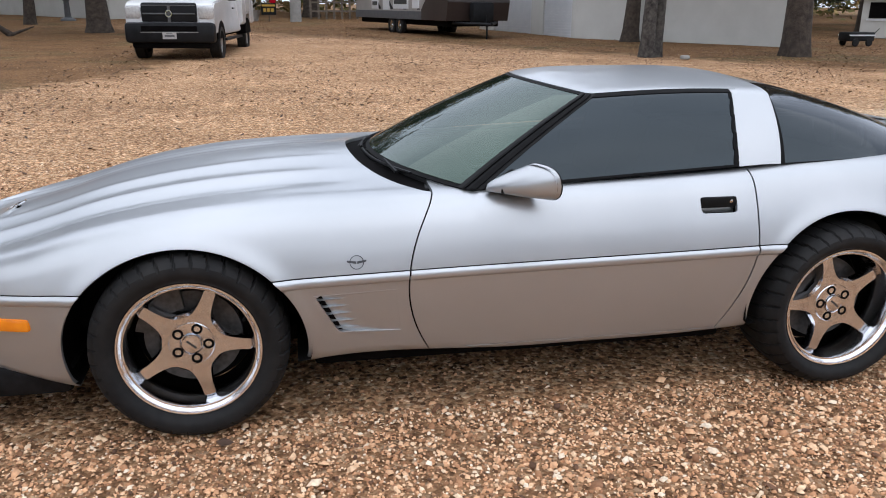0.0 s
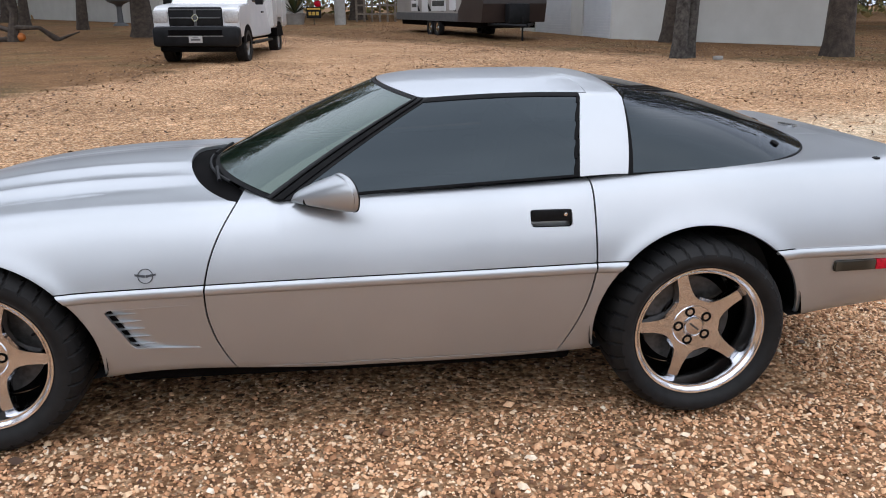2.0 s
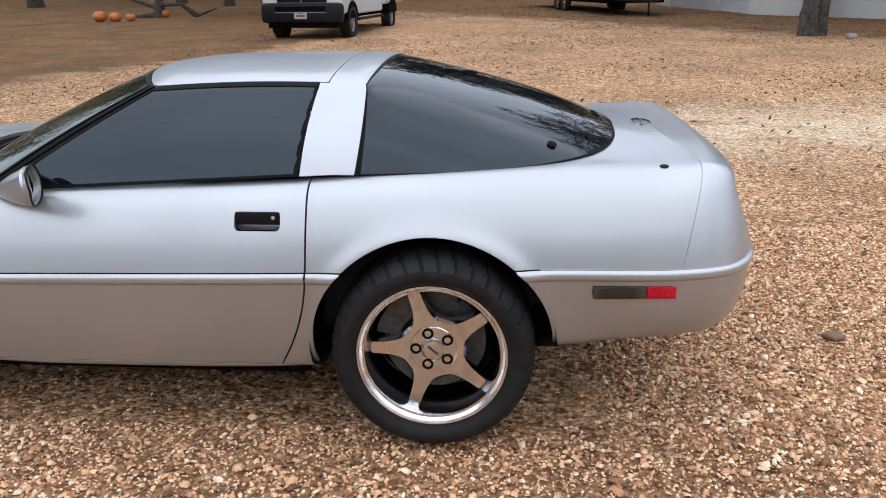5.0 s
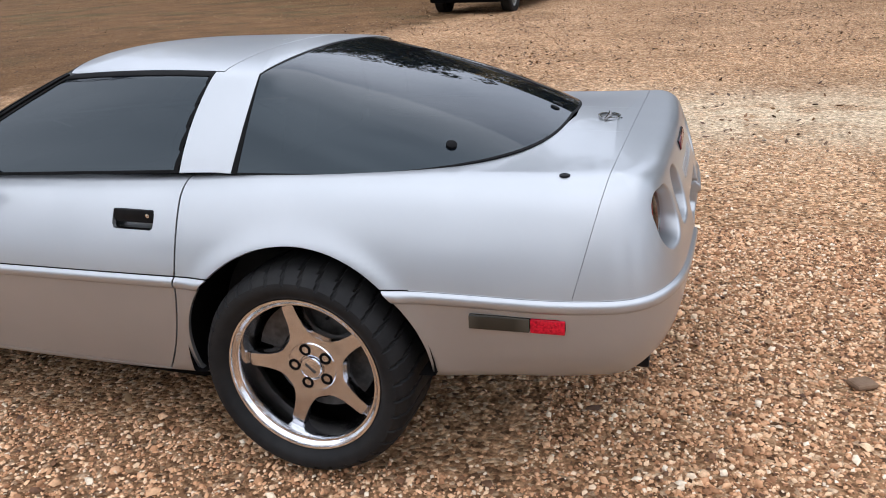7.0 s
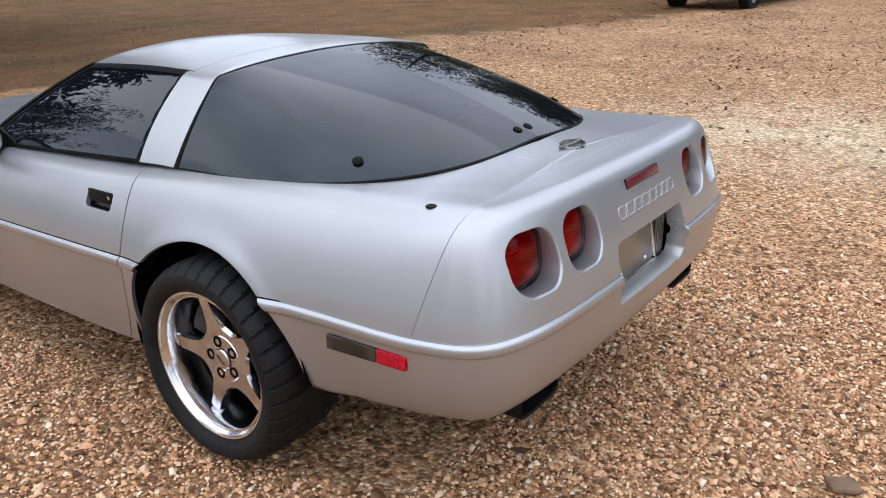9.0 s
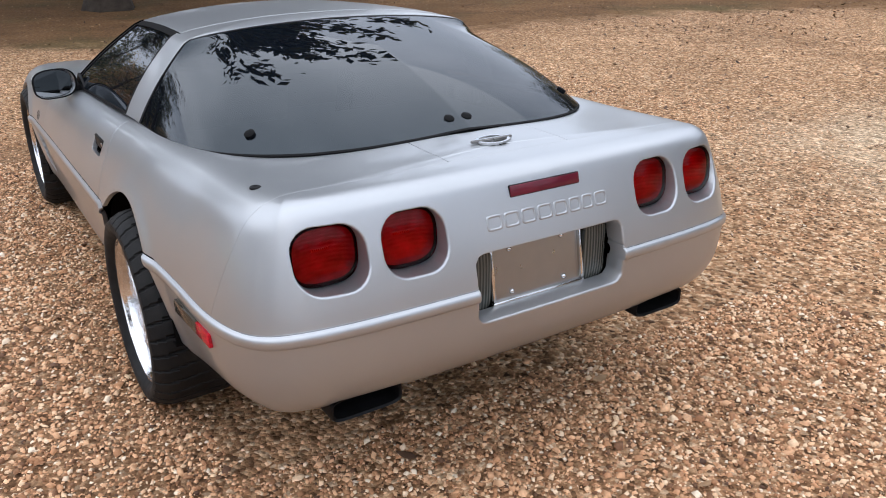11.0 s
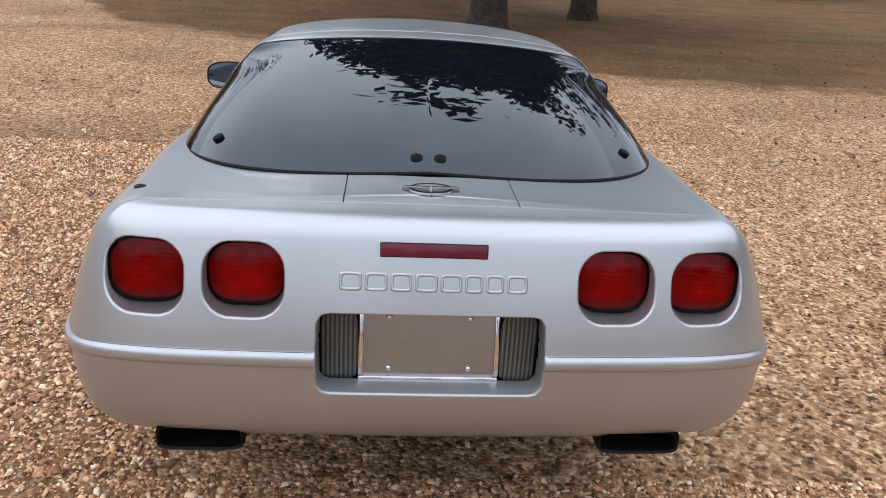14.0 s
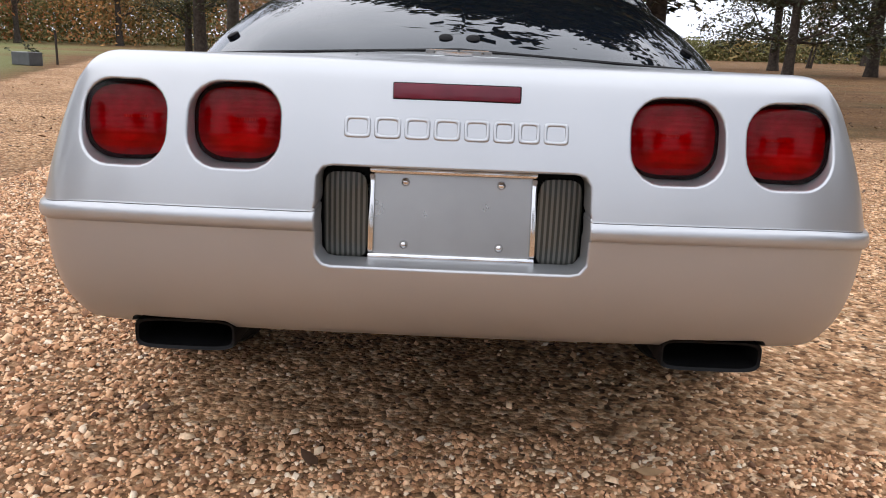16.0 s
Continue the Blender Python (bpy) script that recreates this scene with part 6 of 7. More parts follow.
def far_woods():
    """A distant belt of trees all round, with a russet stretch."""
    rng = np.random.default_rng(77)
    v = np.array([(-1, 0, 0), (-0.1, -0.5, 0.1), (1, 0, -0.1), (-0.1, 0.5, 0.1)])
    f = np.array([(0, 1, 2), (0, 2, 3)])
    mat = woods_material()
    for label, trees, a0, a1, near, tones, per, small, big in (
        ("distant belt of mixed green and brown woods", 480, 0.0, 2 * np.pi, 78, (0.0, 0.7), 110, 0.18, 0.38),
        ("tall green woods beyond the dry lawn", 420, 2.35, 3.80, 80, (0.0, 0.7), 260, 0.14, 0.30),
        ("tall brown and green woods beyond the white building", 420, 0.75, 2.35, 60, (0.1, 0.8), 200, 0.22, 0.42),
        ("russet and olive trees beyond the lane", 120, 3.28, 3.80, 66, (0.1, 1.0), 480, 0.10, 0.22),
    ):
        a = rng.uniform(a0, a1, trees)
        gap = np.abs(a - 2.76) < 0.2
        far = near + 24 * rng.uniform(0, 1, trees) + 30 * gap
        tall = 8.0 + 3.0 * np.sin(a * 7) * np.sin(a * 3 + 1) + rng.uniform(-2.5, 3.0, trees)
        tall = np.where(gap, tall * 0.30, tall + 7.0 * (near == 60))
        c = np.stack([far * np.cos(a), far * np.sin(a), np.where(np.sin(a) > 0, 0.5, 0.0)], 1)
        spots = np.repeat(c, per, 0)
        h = rng.uniform(0, 1, len(spots)) ** 0.8
        wide = np.repeat(rng.uniform(1.2, 2.6, trees), per) * (1.1 - 0.7 * h)
        spots = spots + np.stack([rng.normal(0, 1, len(spots)) * wide, rng.normal(0, 1, len(spots)) * wide, h * np.repeat(tall, per)], 1)
        s = rng.uniform(small, big, len(spots))
        ob = pieces_mesh("far_woods", v, f, spots, random_turns(rng, len(spots), 0.8), np.stack([s, s, s], 1), mat)
        at = ob.data.attributes.new("tone", "FLOAT", "POINT")
        at.data.foreach_set("value", np.repeat(rng.uniform(*tones, trees), per * 4).astype(np.float32))
        tagged(ob, label, "woods", kind="stuff")


far_woods()


def pickup():
    t = thing("pickup_truck", "white pickup truck with dark grille and grey bumper", "truck")
    def sided(name, outline, w0, w1, mat, label="", smooth=False):
        bm = bmesh.new()
        prism(bm, outline, -w0, w0)
        for v in bm.verts:
            if v.co.z > 1.25 and w1 != w0:
                v.co.y *= 1 - (1 - w1 / w0) * min(1, (v.co.z - 1.25) / 0.65)
        bmesh.ops.bevel(bm, geom=bm.edges[:], offset=0.03, segments=2, affect="EDGES")
        return part(name, bm, mat, t, label, True, 40)
    # x runs backwards from the front bumper
    sided("hood", [(0.18, 0.62), (0.14, 1.02), (0.20, 1.24), (0.35, 1.33), (1.35, 1.40), (1.40, 0.62)], 0.99, 0.99, M_WHITE, "white hood and front wings")
    sided("cab", [(1.36, 0.58), (1.36, 1.38), (2.05, 1.92), (2.5, 1.97), (3.7, 1.95), (3.95, 1.40), (3.95, 0.58)], 0.98, 0.80, M_WHITE, "white cab")
    sided("service_body", [(4.0, 0.75), (4.0, 1.55), (6.2, 1.55), (6.2, 0.75), (5.45, 0.75), (5.35, 1.05), (4.75, 1.05), (4.65, 0.75)], 1.02, 1.02, M_WHITE, "white service body with side lockers")
    for s in (-1, 1):
        for x0, x1 in ((4.05, 4.6), (4.65, 5.45), (5.5, 6.15)):
            part("locker_door", boxed(x0, x1, s * 1.02 - 0.012, s * 1.02 + 0.012, 1.08 if 4.6 < x0 < 5.5 else 0.8, 1.5, 0.008), M_WHITE, t, "white locker door")
        part("side_window", boxed(2.15, 2.95, s * 0.885 - 0.02, s * 0.885 + 0.02, 1.42, 1.82, 0.02), M_GLASSDARK, t, "dark side window")
        part("side_window", boxed(3.05, 3.65, s * 0.885 - 0.02, s * 0.885 + 0.02, 1.42, 1.82, 0.02), M_GLASSDARK, t)
        part("door_handle", boxed(2.75, 2.95, s * 0.99 - 0.02, s * 0.99 + 0.02, 1.16, 1.20, 0.008), M_BUMPER, t)
        part("step", boxed(1.55, 3.9, s * 0.95 - 0.07, s * 0.95 + 0.07, 0.42, 0.48, 0.01), M_BUMPER, t)
        head = boxed(0.12, 0.30, s * 0.81 - 0.175, s * 0.81 + 0.175, 0.95, 1.23, 0.05)
        part("headlamp", head, M_LAMPGLASS, t, "clear headlamp", True)
        part("door_mirror", boxed(1.75, 1.87, s * 1.14 - 0.10, s * 1.14 + 0.10, 1.36, 1.62, 0.03), M_BUMPER, t, "black door mirror", True)
    part("windscreen", boxed(-0.01, 0.01, -0.78, 0.78, 0.0, 0.74, 0.0, Matrix.Translation((1.42, 0, 1.40)) @ Matrix.Rotation(radians(50), 4, "Y")), M_GLASSDARK, t, "dark windscreen")
    grille = part("grille", boxed(0.09, 0.18, -0.62, 0.62, 0.87, 1.31, 0.05), M_BUMPER, t, "dark grille with crossbars", True)
    for y0, y1, z0, z1 in ((-0.58, 0.58, 1.055, 1.085), (-0.03, 0.03, 0.89, 1.25), (-0.60, 0.60, 1.24, 1.262), (-0.60, 0.60, 0.868, 0.89)):
        part("grille_bar", boxed(0.082, 0.10, y0, y1, z0, z1, 0.004), M_GREY, grille)
    for k in range(9):
        z = 0.905 + 0.037 * k
        part("grille_slat", boxed(0.092, 0.099, -0.56, 0.56, z, z + 0.008), M_VOID, grille)
    bm = bmesh.new()
    badge_ring(bm, facing((0.078, 0, 1.07), (-1, 0, 0)), 0.075, 0.08, 0.3, 0.01)
    part("grille_badge", bm, M_CHROME, grille, "plain chrome badge")
    part("front_bumper", boxed(0.0, 0.30, -1.01, 1.01, 0.42, 0.88, 0.09), M_BUMPER, t, "dark grey front bumper", True)
    part("bumper_line", boxed(-0.006, 0.02, -0.64, 0.64, 0.655, 0.672), M_STEEL, t)
    part("bumper_grille", boxed(-0.004, 0.02, -0.62, 0.62, 0.69, 0.80, 0.0), M_VOID, t, "black slot in the bumper")
    part("valance", boxed(0.10, 0.5, -0.88, 0.88, 0.30, 0.48, 0.05), M_VOID, t, "", True)
    plate = part("number_plate", boxed(-0.018, -0.006, -0.155, 0.155, 0.515, 0.665, 0.004), M_LAMPGLASS, t, "pale number plate")
    part("plate_bar", boxed(-0.021, -0.0185, -0.11, 0.11, 0.565, 0.61), M_GREY, plate)
    part("plate_bar", boxed(-0.021, -0.0185, -0.07, 0.07, 0.635, 0.65), M_GREY, plate)
    part("chassis", boxed(0.4, 6.2, -0.5, 0.5, 0.45, 0.75), M_VOID, t)
    for x in (1.0, 4.98):
        for s in (-1, 1):
            w = new("wheel")
            w.parent = t
            bm = bmesh.new()
            lathe(bm, [(0.24, -0.12), (0.36, -0.13), (0.395, -0.10), (0.40, 0), (0.395, 0.10), (0.36, 0.13), (0.24, 0.12)], 36, centre=(x, s * 0.87, 0.40), close=True)
            part("tyre", bm, M_TYRE, w, "", True)
            bm = bmesh.new()
            lathe(bm, [(0.25, 0.05), (0.25, s * 0.10), (0.21, s * 0.06), (0.10, s * 0.04), (0.08, s * 0.10), (0.01, s * 0.11)], 28, centre=(x, s * 0.87, 0.40))
            part("rim", bm, M_STEEL, w, "steel rim", True, 30)
            bm = bmesh.new()
            prism(bm, [(x + 0.50 * math.cos(a), max(0.5, 0.45 + 0.46 * math.sin(a))) for a in np.linspace(0, math.pi, 16)], s * 0.70, s * 0.993 if x < 2 else s * 1.023)
            part("wheel_arch", bm, M_VOID, t)
    t.matrix_basis = pose(-2.22, 16.20, float(ground_z(0, 17)) - 0.04, 0, 0, 84)
    return t


pickup()


def yard_cart():
    """A low garden cart standing behind the house corner."""
    t = thing("yard_cart", "low dark garden cart with a pale rim", "cart")
    part("tub", boxed(0.0, 1.3, -0.35, 0.35, 0.22, 0.60, 0.04), M_BUMPER, t, "dark steel tub", True)
    for y in (-0.362, 0.352):
        part("rim_rail", boxed(-0.02, 1.32, y, y + 0.01, 0.44, 0.50), M_SHUTTER, t, "pale rail")
    for x in (0.3, 1.0):
        for s in (-1, 1):
            bm = bmesh.new()
            lathe(bm, [(0.01, -0.04), (0.1, -0.04), (0.16, -0.03), (0.17, 0), (0.16, 0.03), (0.1, 0.04), (0.01, 0.04)], 24, centre=(x, s * 0.38, 0.17))
            part("wheel", bm, M_TYRE, t, "", True)
    bm = bmesh.new()
    tube(bm, (1.3, 0, 0.3), (1.8, 0, 0.75), 0.015, n=6)
    part("handle", bm, M_BUMPER, t)
    t.matrix_basis = pose(18.3, 20.6, float(ground_z(0, 20.6)), 0, 0, 4) @ Matrix.Diagonal((0.75, 0.75, 0.75, 1))
    return t


yard_cart()


def travel_trailer():
    t = thing("travel_trailer", "brown and grey travel trailer with tandem wheels", "trailer")
    # x back from the front wall, y across
    part("body", boxed(0.0, 9.0, 0.0, 2.45, 0.62, 3.2, 0.08), M_GREYSKIN, t, "grey panelled side walls", True)
    bm = bmesh.new()
    prism(bm, [(-0.35, 1.25), (-0.22, 0.62), (1.9, 0.62), (1.9, 0.98), (1.55, 1.3), (1.45, 3.22), (0.0, 3.22)], -0.012, 2.462)
    part("front_cap", bm, M_BROWN, t, "dark brown front cap")
    part("skirt", boxed(1.9, 9.0, -0.014, 0.02, 0.62, 0.92, 0.004), M_GREY, t, "dark grey lower skirt")
    for x0, x1, z0, z1 in ((2.1, 2.7, 1.02, 2.6), (3.1, 4.6, 1.0, 1.5), (3.1, 4.4, 1.75, 2.4), (5.0, 5.7, 0.95, 2.75), (6.1, 7.4, 1.6, 2.4), (6.2, 7.0, 0.98, 1.4)):
        hatch = part("panel", boxed(x0, x1, -0.022, 0.01, z0, z1, 0.006), M_SHUTTER, t, "pale hatch panel")
        part("panel_window" if z1 > 2 else "panel_mark", boxed(x0 + 0.12, x1 - 0.12, -0.03, -0.02, z0 + (z1 - z0) * 0.35, z1 - 0.12, 0.003), M_GLASSDARK, hatch)
    for k in range(4):
        bm = bmesh.new()
        prism(bm, [(2.0 + 1.3 * k, 0.98), (2.25 + 1.3 * k, 0.98), (2.95 + 1.3 * k, 1.62), (2.75 + 1.3 * k, 1.62)], -0.018, -0.013)
        part("stripe", bm, M_BUMPER, t, "dark slanted stripe")
    part("gas_cover", boxed(-0.75, -0.36, 0.80, 1.62, 0.58, 1.26, 0.08), M_BUMPER, t, "dark grey gas-bottle cover", True)
    bm = bmesh.new()
    tube(bm, (0.0, 0.35, 0.55), (-1.25, 1.22, 0.52), 0.06, n=6)
    tube(bm, (0.0, 2.1, 0.55), (-1.25, 1.22, 0.52), 0.06, n=6)
    tube(bm, (-0.95, 1.22, 0.02), (-0.95, 1.22, 0.8), 0.035, n=8)
    part("tongue", bm, M_BUMPER, t, "black steel tongue")
    part("frame", boxed(0.1, 8.8, 0.2, 2.25, 0.42, 0.63), M_VOID, t)
    part("front_lamp", boxed(-0.2, -0.05, 0.2, 0.35, 1.5, 1.58, 0.01), M_AMBER, t)
    for x in (4.1, 4.9):
        for y, s in ((0.12, -1), (2.33, 1)):
            w = new("wheel")
            w.parent = t
            bm = bmesh.new()
            lathe(bm, [(0.2, -0.1), (0.33, -0.1), (0.36, 0), (0.33, 0.1), (0.2, 0.1)], 32, centre=(x, y, 0.36), close=True)
            part("tyre", bm, M_TYRE, w, "", True)
            bm = bmesh.new()
            lathe(bm, [(0.21, 0), (0.21, s * 0.08), (0.1, s * 0.05), (0.01, s * 0.1)], 24, centre=(x, y, 0.36))
            part("rim", bm, M_CHROME, w, "bright rim", True)
    t.matrix_basis = pose(5.85, 25.2, float(ground_z(0, 26)) - 0.02, 0, 0, 105) @ Matrix.Diagonal((1, -1, 1, 1))
    return t


travel_trailer()


def wall_between(name, a, b, height, thick, mat, kind="structure", label="", category="wall", inside=1.0, holes=()):
    """A straight wall with openings (from, to, sill, head)."""
    a, b = Vector((*a, 0)), Vector((*b, 0))
    d = (b - a)
    n = Vector((-d.y, d.x, 0)).normalized() * thick * inside
    ln = d.length
    d.normalize()
    bm = bmesh.new()
    z0 = min(float(ground_z(a.x, a.y)), float(ground_z(b.x, b.y))) - 0.1
    def slab(u0, u1, zz0, zz1):
        m = Matrix((( d.x, n.x / thick, 0, a.x), (d.y, n.y / thick, 0, a.y), (0, 0, 1, z0), (0, 0, 0, 1)))
        box(bm, u0, u1, 0, thick, zz0, zz1, 0, m)
    cuts = sorted(holes)
    u = 0.0
    for h0, h1, s, e in cuts:
        slab(u, h0, 0, height)
        if s > 0:
            slab(h0, h1, 0, s)
        slab(h0, h1, e, height)
        u = h1
    slab(u, ln, 0, height)
    ob = part(name, bm, mat)
    return tagged(ob, label, category, kind=kind), Matrix(((d.x, n.x / thick, 0, a.x), (d.y, n.y / thick, 0, a.y), (0, 0, 1, z0), (0, 0, 0, 1)))


def garage():
    c = ((10.8, 25.5), (16.0, 19.6), (18.4, 26.5), (16.6, 36.5), (9.0, 33.0))
    wall_between("wall_south", c[0], c[1], 3.6, 0.25, M_SIDING, label="plain pale grey-white rendered garage wall")
    _, m = wall_between("wall_west", c[4], c[0], 3.6, 0.25, M_SIDING, label="pale garage wall with two louvred doors", holes=((1.4, 4.56, 0.12, 2.6), (5.46, 7.5, 0.12, 2.6)))
    wall_between("wall_east", c[1], c[2], 3.6, 0.25, M_SIDING, label="plain pale garage wall")
    wall_between("wall_north", c[2], c[3], 3.6, 0.25, M_SIDING, label="plain pale garage wall")
    wall_between("wall_far", c[3], c[4], 3.6, 0.25, M_SIDING, label="plain pale garage wall")
    for k, (u0, u1) in enumerate(((1.4, 4.56), (5.46, 7.5))):
        door = thing("door_%d" % (k + 1), "white louvred roll-up garage door", "door", kind="structure")
        part("door_leaf", boxed(u0, u1, 0.10, 0.14, 0.12, 2.6, 0, m), M_SHUTTER, door)
        for j in range(24):
            z = 0.14 + 0.1025 * j
            part("slat", boxed(u0 + 0.02, u1 - 0.02, 0.045, 0.10, z, z + 0.075, 0, m), M_SHUTTER, door)
    bm = bmesh.new()
    top = [bm.verts.new((x + (x - 14.5) * 0.07, y + (y - 28.5) * 0.07, 3.78)) for x, y in c]
    ridge = bm.verts.new((14.3, 29.0, 5.4))
    for i in range(5):
        bm.faces.new((top[i], top[(i + 1) % 5], ridge))
    bm.faces.new(top[::-1])
    tagged(part("garage_roof", bm, M_ROOF), "low grey shingle garage roof", "roof", kind="structure")


garage()


def white_house():
    a, b = (-9.0, 44.5), (-27.0, 64.0)
    wall_between("wall_house_front", b, a, 3.2, 0.25, M_SIDING, label="white clapboard house wall beyond the trees", inside=1.0)
    wall_between("wall_house_side", a, (-1.5, 52.0), 3.2, 0.25, M_SIDING, label="white clapboard house side wall", inside=1.0)
    d = Vector((a[0] - b[0], a[1] - b[1], 0)).normalized()
    m = Matrix(((d.x, -d.y, 0, b[0]), (d.y, d.x, 0, b[1]), (0, 0, 1, 0.55), (0, 0, 0, 1)))
    for k in range(18):
        bm = boxed(0, 26.5, -0.02, 0.0, 0.05 + 0.17 * k, 0.20 + 0.17 * k, 0, m)
        part("clapboard", bm, M_SIDING, bpy.data.objects["wall_house_front"])
    bm = bmesh.new()
    prism(bm, [(-0.6, 3.1), (5.0, 6.2), (10.5, 3.1)], -0.6, 27.4)
    bmesh.ops.transform(bm, matrix=m @ Matrix(((0, 1, 0, 0), (1, 0, 0, 0), (0, 0, 1, 0), (0, 0, 0, 1))), verts=bm.verts)
    tagged(part("house_roof", bm, M_ROOF), "grey shingle roof of the white house", "roof", kind="structure")


white_house()


def pumpkin(x, y, r, label):
    bm = bmesh.new()
    n, rows = 40, 14
    loops = []
    for k in range(rows + 1):
        p = math.pi * k / rows
        loops.append([bm.verts.new((r * math.sin(p) * math.cos(a) * (1 - 0.07 * abs(math.sin(5 * a))), r * math.sin(p) * math.sin(a) * (1 - 0.07 * abs(math.sin(5 * a))), r * 0.80 - r * 0.80 * math.cos(p) * (1 - 0.12 * math.exp(-((math.sin(p) / 0.25) ** 2))))) for a in [2 * math.pi * i / n for i in range(n)]])
    for a, b in zip(loops, loops[1:]):
        for i in range(n):
            bm.faces.new((a[i], a[(i + 1) % n], b[(i + 1) % n], b[i]))
    t = thing("pumpkin", label, "pumpkin", "pumpkins")
    part("flesh", bm, M_ORANGE, t, "ribbed orange skin", True, 60)
    bm = bmesh.new()
    tube(bm, (0, 0, r * 1.45), (0.03, 0.02, r * 1.85), r * 0.13, r * 0.09, 7)
    part("stalk", bm, M_WOOD, t)
    t.matrix_basis = pose(x, y, float(ground_z(x, y)) - 0.01)


pumpkin(-11.30, 24.4, 0.235, "large orange pumpkin on the lawn")
pumpkin(-10.80, 24.5, 0.21, "orange pumpkin beside a larger one")
pumpkin(-10.35, 24.7, 0.17, "small orange pumpkin at the end of the row")
pumpkin(-10.1, 27.0, 0.20, "orange pumpkin set up on the old stump")


def stump_pile():
    t = thing("stump", "dark twisted stump with fallen branches", "stump")
    for a, b, r0, r1 in (((0, 0, 0), (0.1, 0.1, 1.0), 0.22, 0.12), ((0, 0, 0.4), (-1.3, 0.3, 0.75), 0.10, 0.05), ((0.1, 0, 0.5), (1.0, -0.2, 0.5), 0.10, 0.06), ((1.0, -0.2, 0.5), (1.5, 0.1, 0.05), 0.07, 0.12), ((1.4, 0, 0.05), (2.2, 0.2, 0.35), 0.07, 0.02), ((0.1, 0.1, 0.9), (-0.3, 0.2, 1.8), 0.08, 0.03), ((-0.2, 0, 0.1), (-1.0, -0.3, 0.05), 0.12, 0.04)):
        bm = bmesh.new()
        tube(bm, a, b, r0, r1, 9)
        part("trunk" if r0 > 0.2 else "branch", bm, M_BARK, t, "", True)
    t.matrix_basis = pose(-10.3, 26.9, float(ground_z(0, 26.9)) - 0.03)


stump_pile()


def birdbath():
    t = thing("birdbath", "dark concrete birdbath by the house wall", "birdbath")
    bm = bmesh.new()
    lathe(bm, [(0.30, 0.0), (0.28, 0.08), (0.12, 0.16), (0.10, 0.75), (0.18, 0.85), (0.48, 0.98), (0.50, 1.06), (0.44, 1.05), (0.15, 0.96), (0.01, 0.95)], 28, axis="z")
    part("bowl_and_stem", bm, M_GREY, t, "", True, 40)
    t.matrix_basis = pose(-10.6, 42.2, float(ground_z(0, 42.2)) - 0.02) @ Matrix.Diagonal((1.3, 1.3, 1.3, 1))


birdbath()


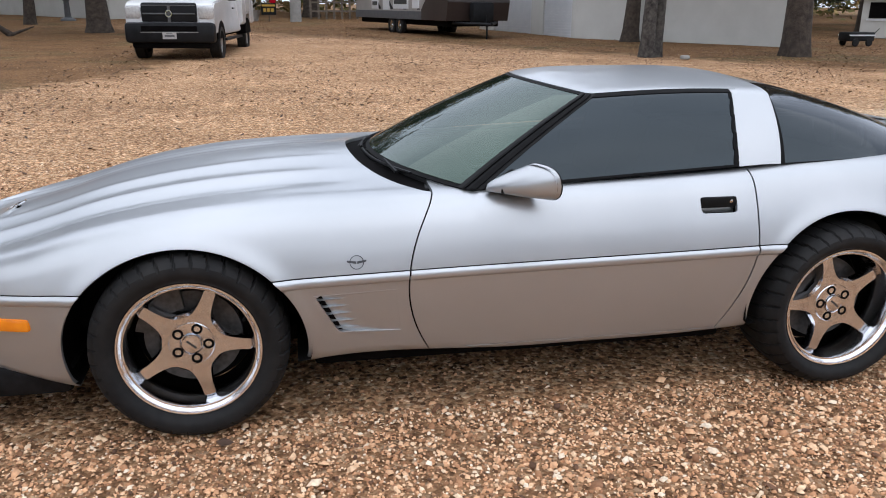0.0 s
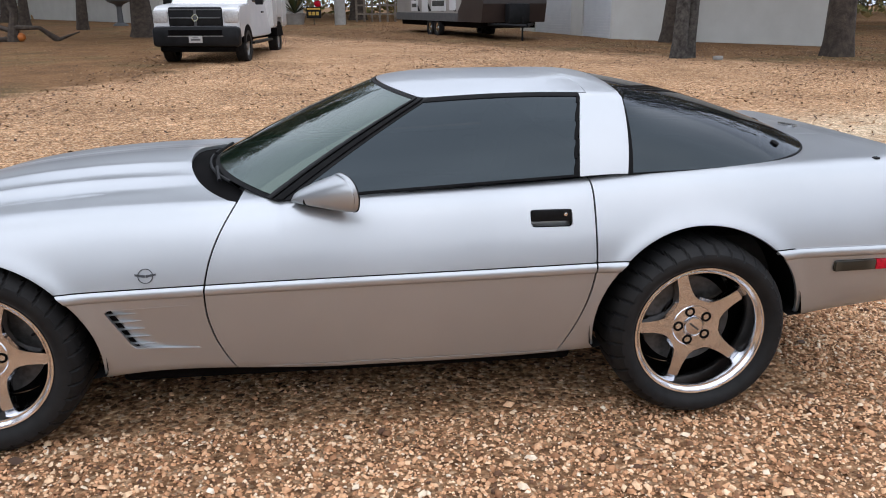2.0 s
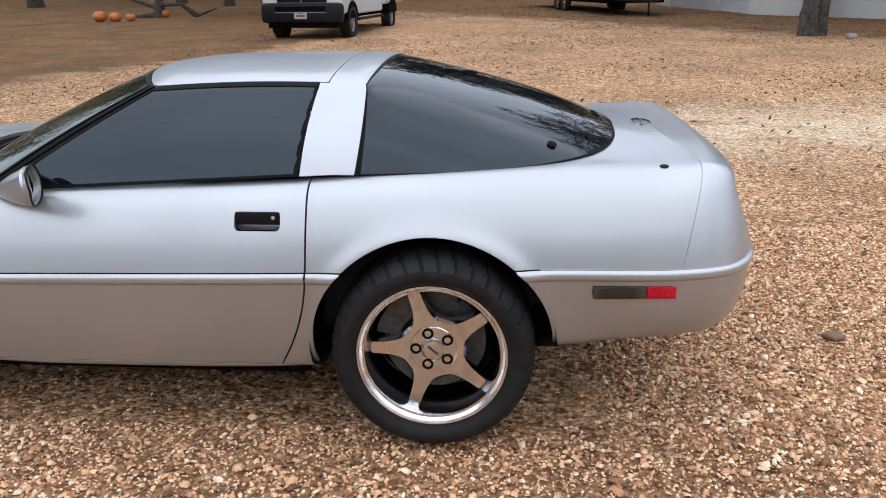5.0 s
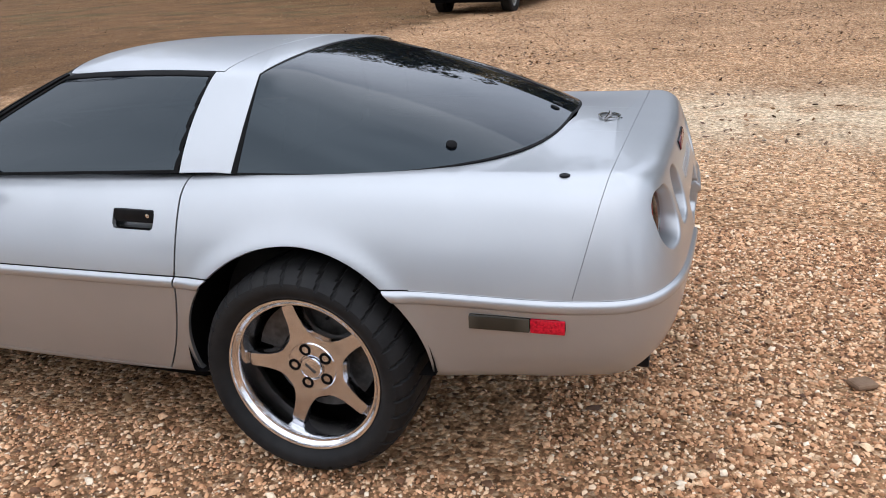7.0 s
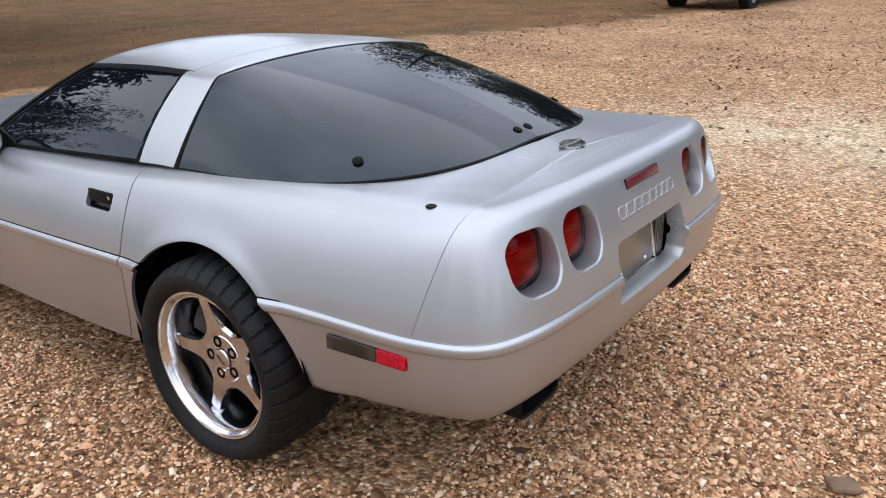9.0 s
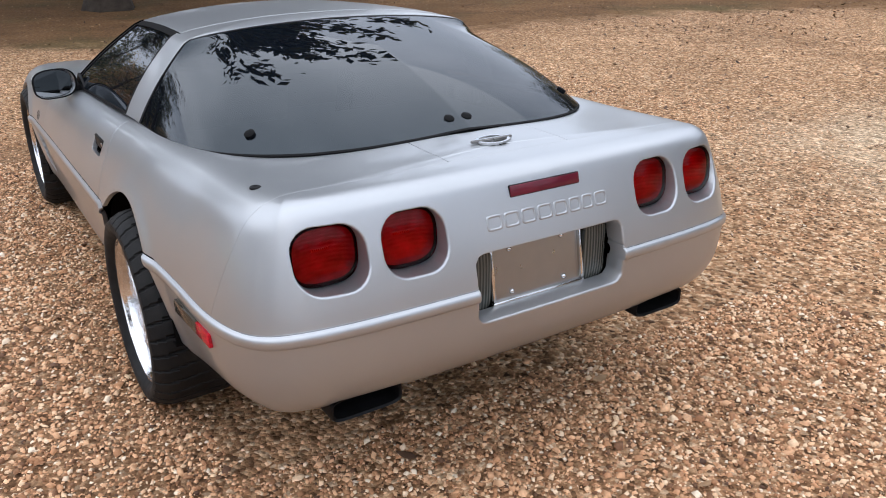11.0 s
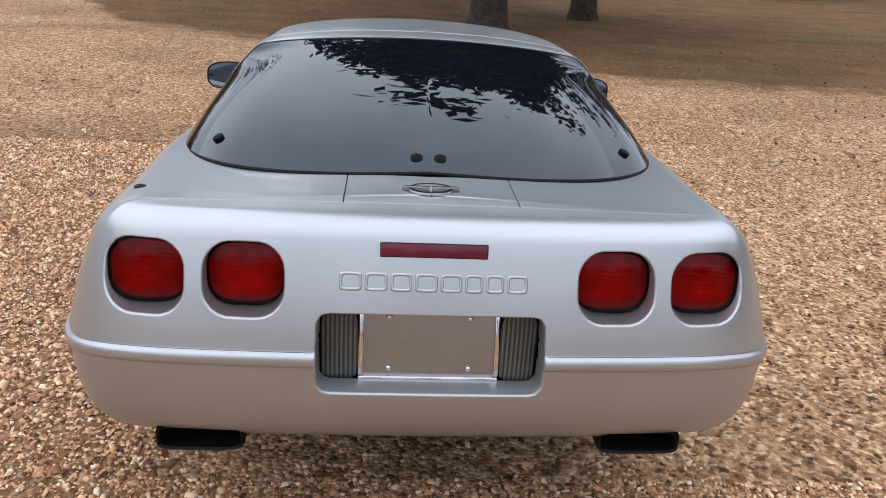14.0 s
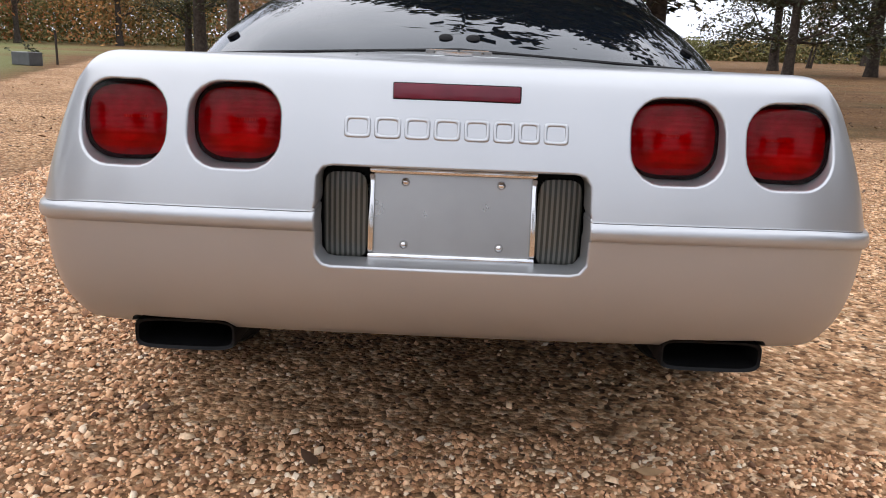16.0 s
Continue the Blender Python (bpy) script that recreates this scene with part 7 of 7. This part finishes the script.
def yard_bits():
    bm = bmesh.new()
    tube(bm, (0, 0, 0), (0, 0, 2.6), 0.30, 0.28, 14)
    p = tagged(part("post", bm, M_CONCRETE, None, "", True), "thick grey round post beside the drive", "post")
    p.matrix_basis = pose(0.95, 41.5, float(ground_z(0, 41.5)) - 0.1)
    t = thing("potted_yucca", "spiky green yucca in a low pot", "plant")
    bm = bmesh.new()
    lathe(bm, [(0.35, 0), (0.45, 0.4), (0.48, 0.45), (0.40, 0.45), (0.38, 0.3)], 24, axis="z")
    part("pot", bm, M_CONCRETE, t, "", True, 40)
    rng = random.Random(4)
    bm = bmesh.new()
    for _ in range(70):
        a, up, ln = rng.uniform(0, 6.28), rng.uniform(0.2, 1.4), rng.uniform(0.7, 1.2)
        d = Vector((math.cos(a) * math.cos(up), math.sin(a) * math.cos(up), math.sin(up)))
        sd = Vector((-math.sin(a), math.cos(a), 0)) * 0.045
        o = Vector((0, 0, 0.45))
        vs = [bm.verts.new(q) for q in (o - sd, o + sd, o + d * ln * 0.6 + sd * 0.8 + Vector((0, 0, 0.05)), o + d * ln, o + d * ln * 0.6 - sd * 0.8 + Vector((0, 0, 0.05)))]
        bm.faces.new(vs)
    part("blades", bm, M_LEAF, t, "long dark green blades")
    t.matrix_basis = pose(-1.5, 42.5, float(ground_z(0, 42.5))) @ Matrix.Diagonal((1.3, 1.3, 1.3, 1))
    t = thing("garden_sign", "small black sign with yellow bars on a stake", "sign")
    part("board", boxed(-0.4, 0.4, -0.02, 0.02, 0.35, 0.95, 0.03), M_BUMPER, t)
    for k in range(3):
        part("sign_bar", boxed(-0.28 + 0.2 * k, -0.13 + 0.2 * k, -0.03, -0.021, 0.5, 0.68), M_YELLOW, t)
    part("sign_bar", boxed(-0.36, 0.36, -0.03, -0.021, 0.78, 0.88), M_YELLOW, t)
    part("stake", boxed(-0.03, 0.03, 0.02, 0.06, 0, 0.8), M_WOOD, t)
    part("red_bow", boxed(0.05, 0.4, -0.04, 0.04, 0.95, 1.25, 0.08), M_MARK, t, "red bow", True)
    t.matrix_basis = pose(-0.45, 41.8, float(ground_z(0, 41.8)), 0, 0, -8)
    for k in range(14):
        x = 1.9 + 0.62 * k * 0.75
        t = thing("fence_post", "weathered wooden fence post and rails", "fence", "back fence")
        part("post", boxed(-0.06, 0.06, -0.06, 0.06, 0, 1.3, 0.01), M_WOOD, t)
        for z in (0.45, 0.95):
            part("rail", boxed(0.0, 0.47, -0.025, 0.025, z, z + 0.10), M_WOOD, t)
        t.matrix_basis = pose(x, 46.5 + 0.05 * k, float(ground_z(0, 46.5)) - 0.05)
    t = thing("garden_shed", "low grey garden shed with dark opening", "shed")
    part("body", boxed(0, 3.0, 0, 2.0, 0, 1.5, 0.02), M_SIDING, t, "grey boarded walls")
    part("roof", boxed(-0.15, 3.15, -0.2, 2.2, 1.5, 1.6, 0.02), M_ROOF, t)
    part("opening", boxed(0.25, 1.45, -0.02, 0.02, 0.75, 1.35), M_VOID, t)
    part("frame", boxed(0.18, 1.52, -0.04, -0.015, 0.66, 0.74), M_SHUTTER, t)
    t.matrix_basis = pose(22.6, 25.5, float(ground_z(0, 25.5)), 0, 0, -38)
    part_lit = tagged(part("white_stone", boxed(-0.11, 0.11, -0.08, 0.08, 0, 0.10, 0.035), M_CONCRETE, None, "", True), "small white block at the foot of a tree", "stone")
    part_lit.matrix_basis = pose(10.25, 15.75, float(ground_z(0, 15.75)), 0, 0, 12)
    # a flat stone by the drive
    bm = boxed(-0.045, 0.045, -0.032, 0.032, 0, 0.022, 0.01)
    st = tagged(part("flat_stone", bm, surface("brown_stone", (0.13, 0.075, 0.042), (0.22, 0.14, 0.085), 0.9, scale=20, bump=0.3, bump_scale=60)), "flat brown stone lying on the gravel", "stone")
    st.matrix_basis = pose(4.02, 0.07, 0.004, 3, 4, 35)
    # garden ornament by the lane
    t = thing("planter", "grey planter box with a dark shrub", "planter")
    part("tub", boxed(-0.42, 0.42, -0.2, 0.2, 0, 0.36, 0.02), M_GREY, t, "grey tub")
    crown("shrub", np.random.default_rng(9), [Vector((-0.45, 0.1, 0.30)), Vector((0.2, 0, 0.40))], 90, 0.14, 0.05, M_LEAF, t)
    t.matrix_basis = pose(-17.7, -12.0, 0, 0, 0, 60)
    bm = bmesh.new()
    tube(bm, (0, 0, 0), (0, 0, 0.95), 0.035, n=8)
    ps = tagged(part("marker_post", bm, M_BARK, None, "", True), "thin dark post at the edge of the lane", "post")
    ps.matrix_basis = pose(-18.8, -11.7, 0)


yard_bits()
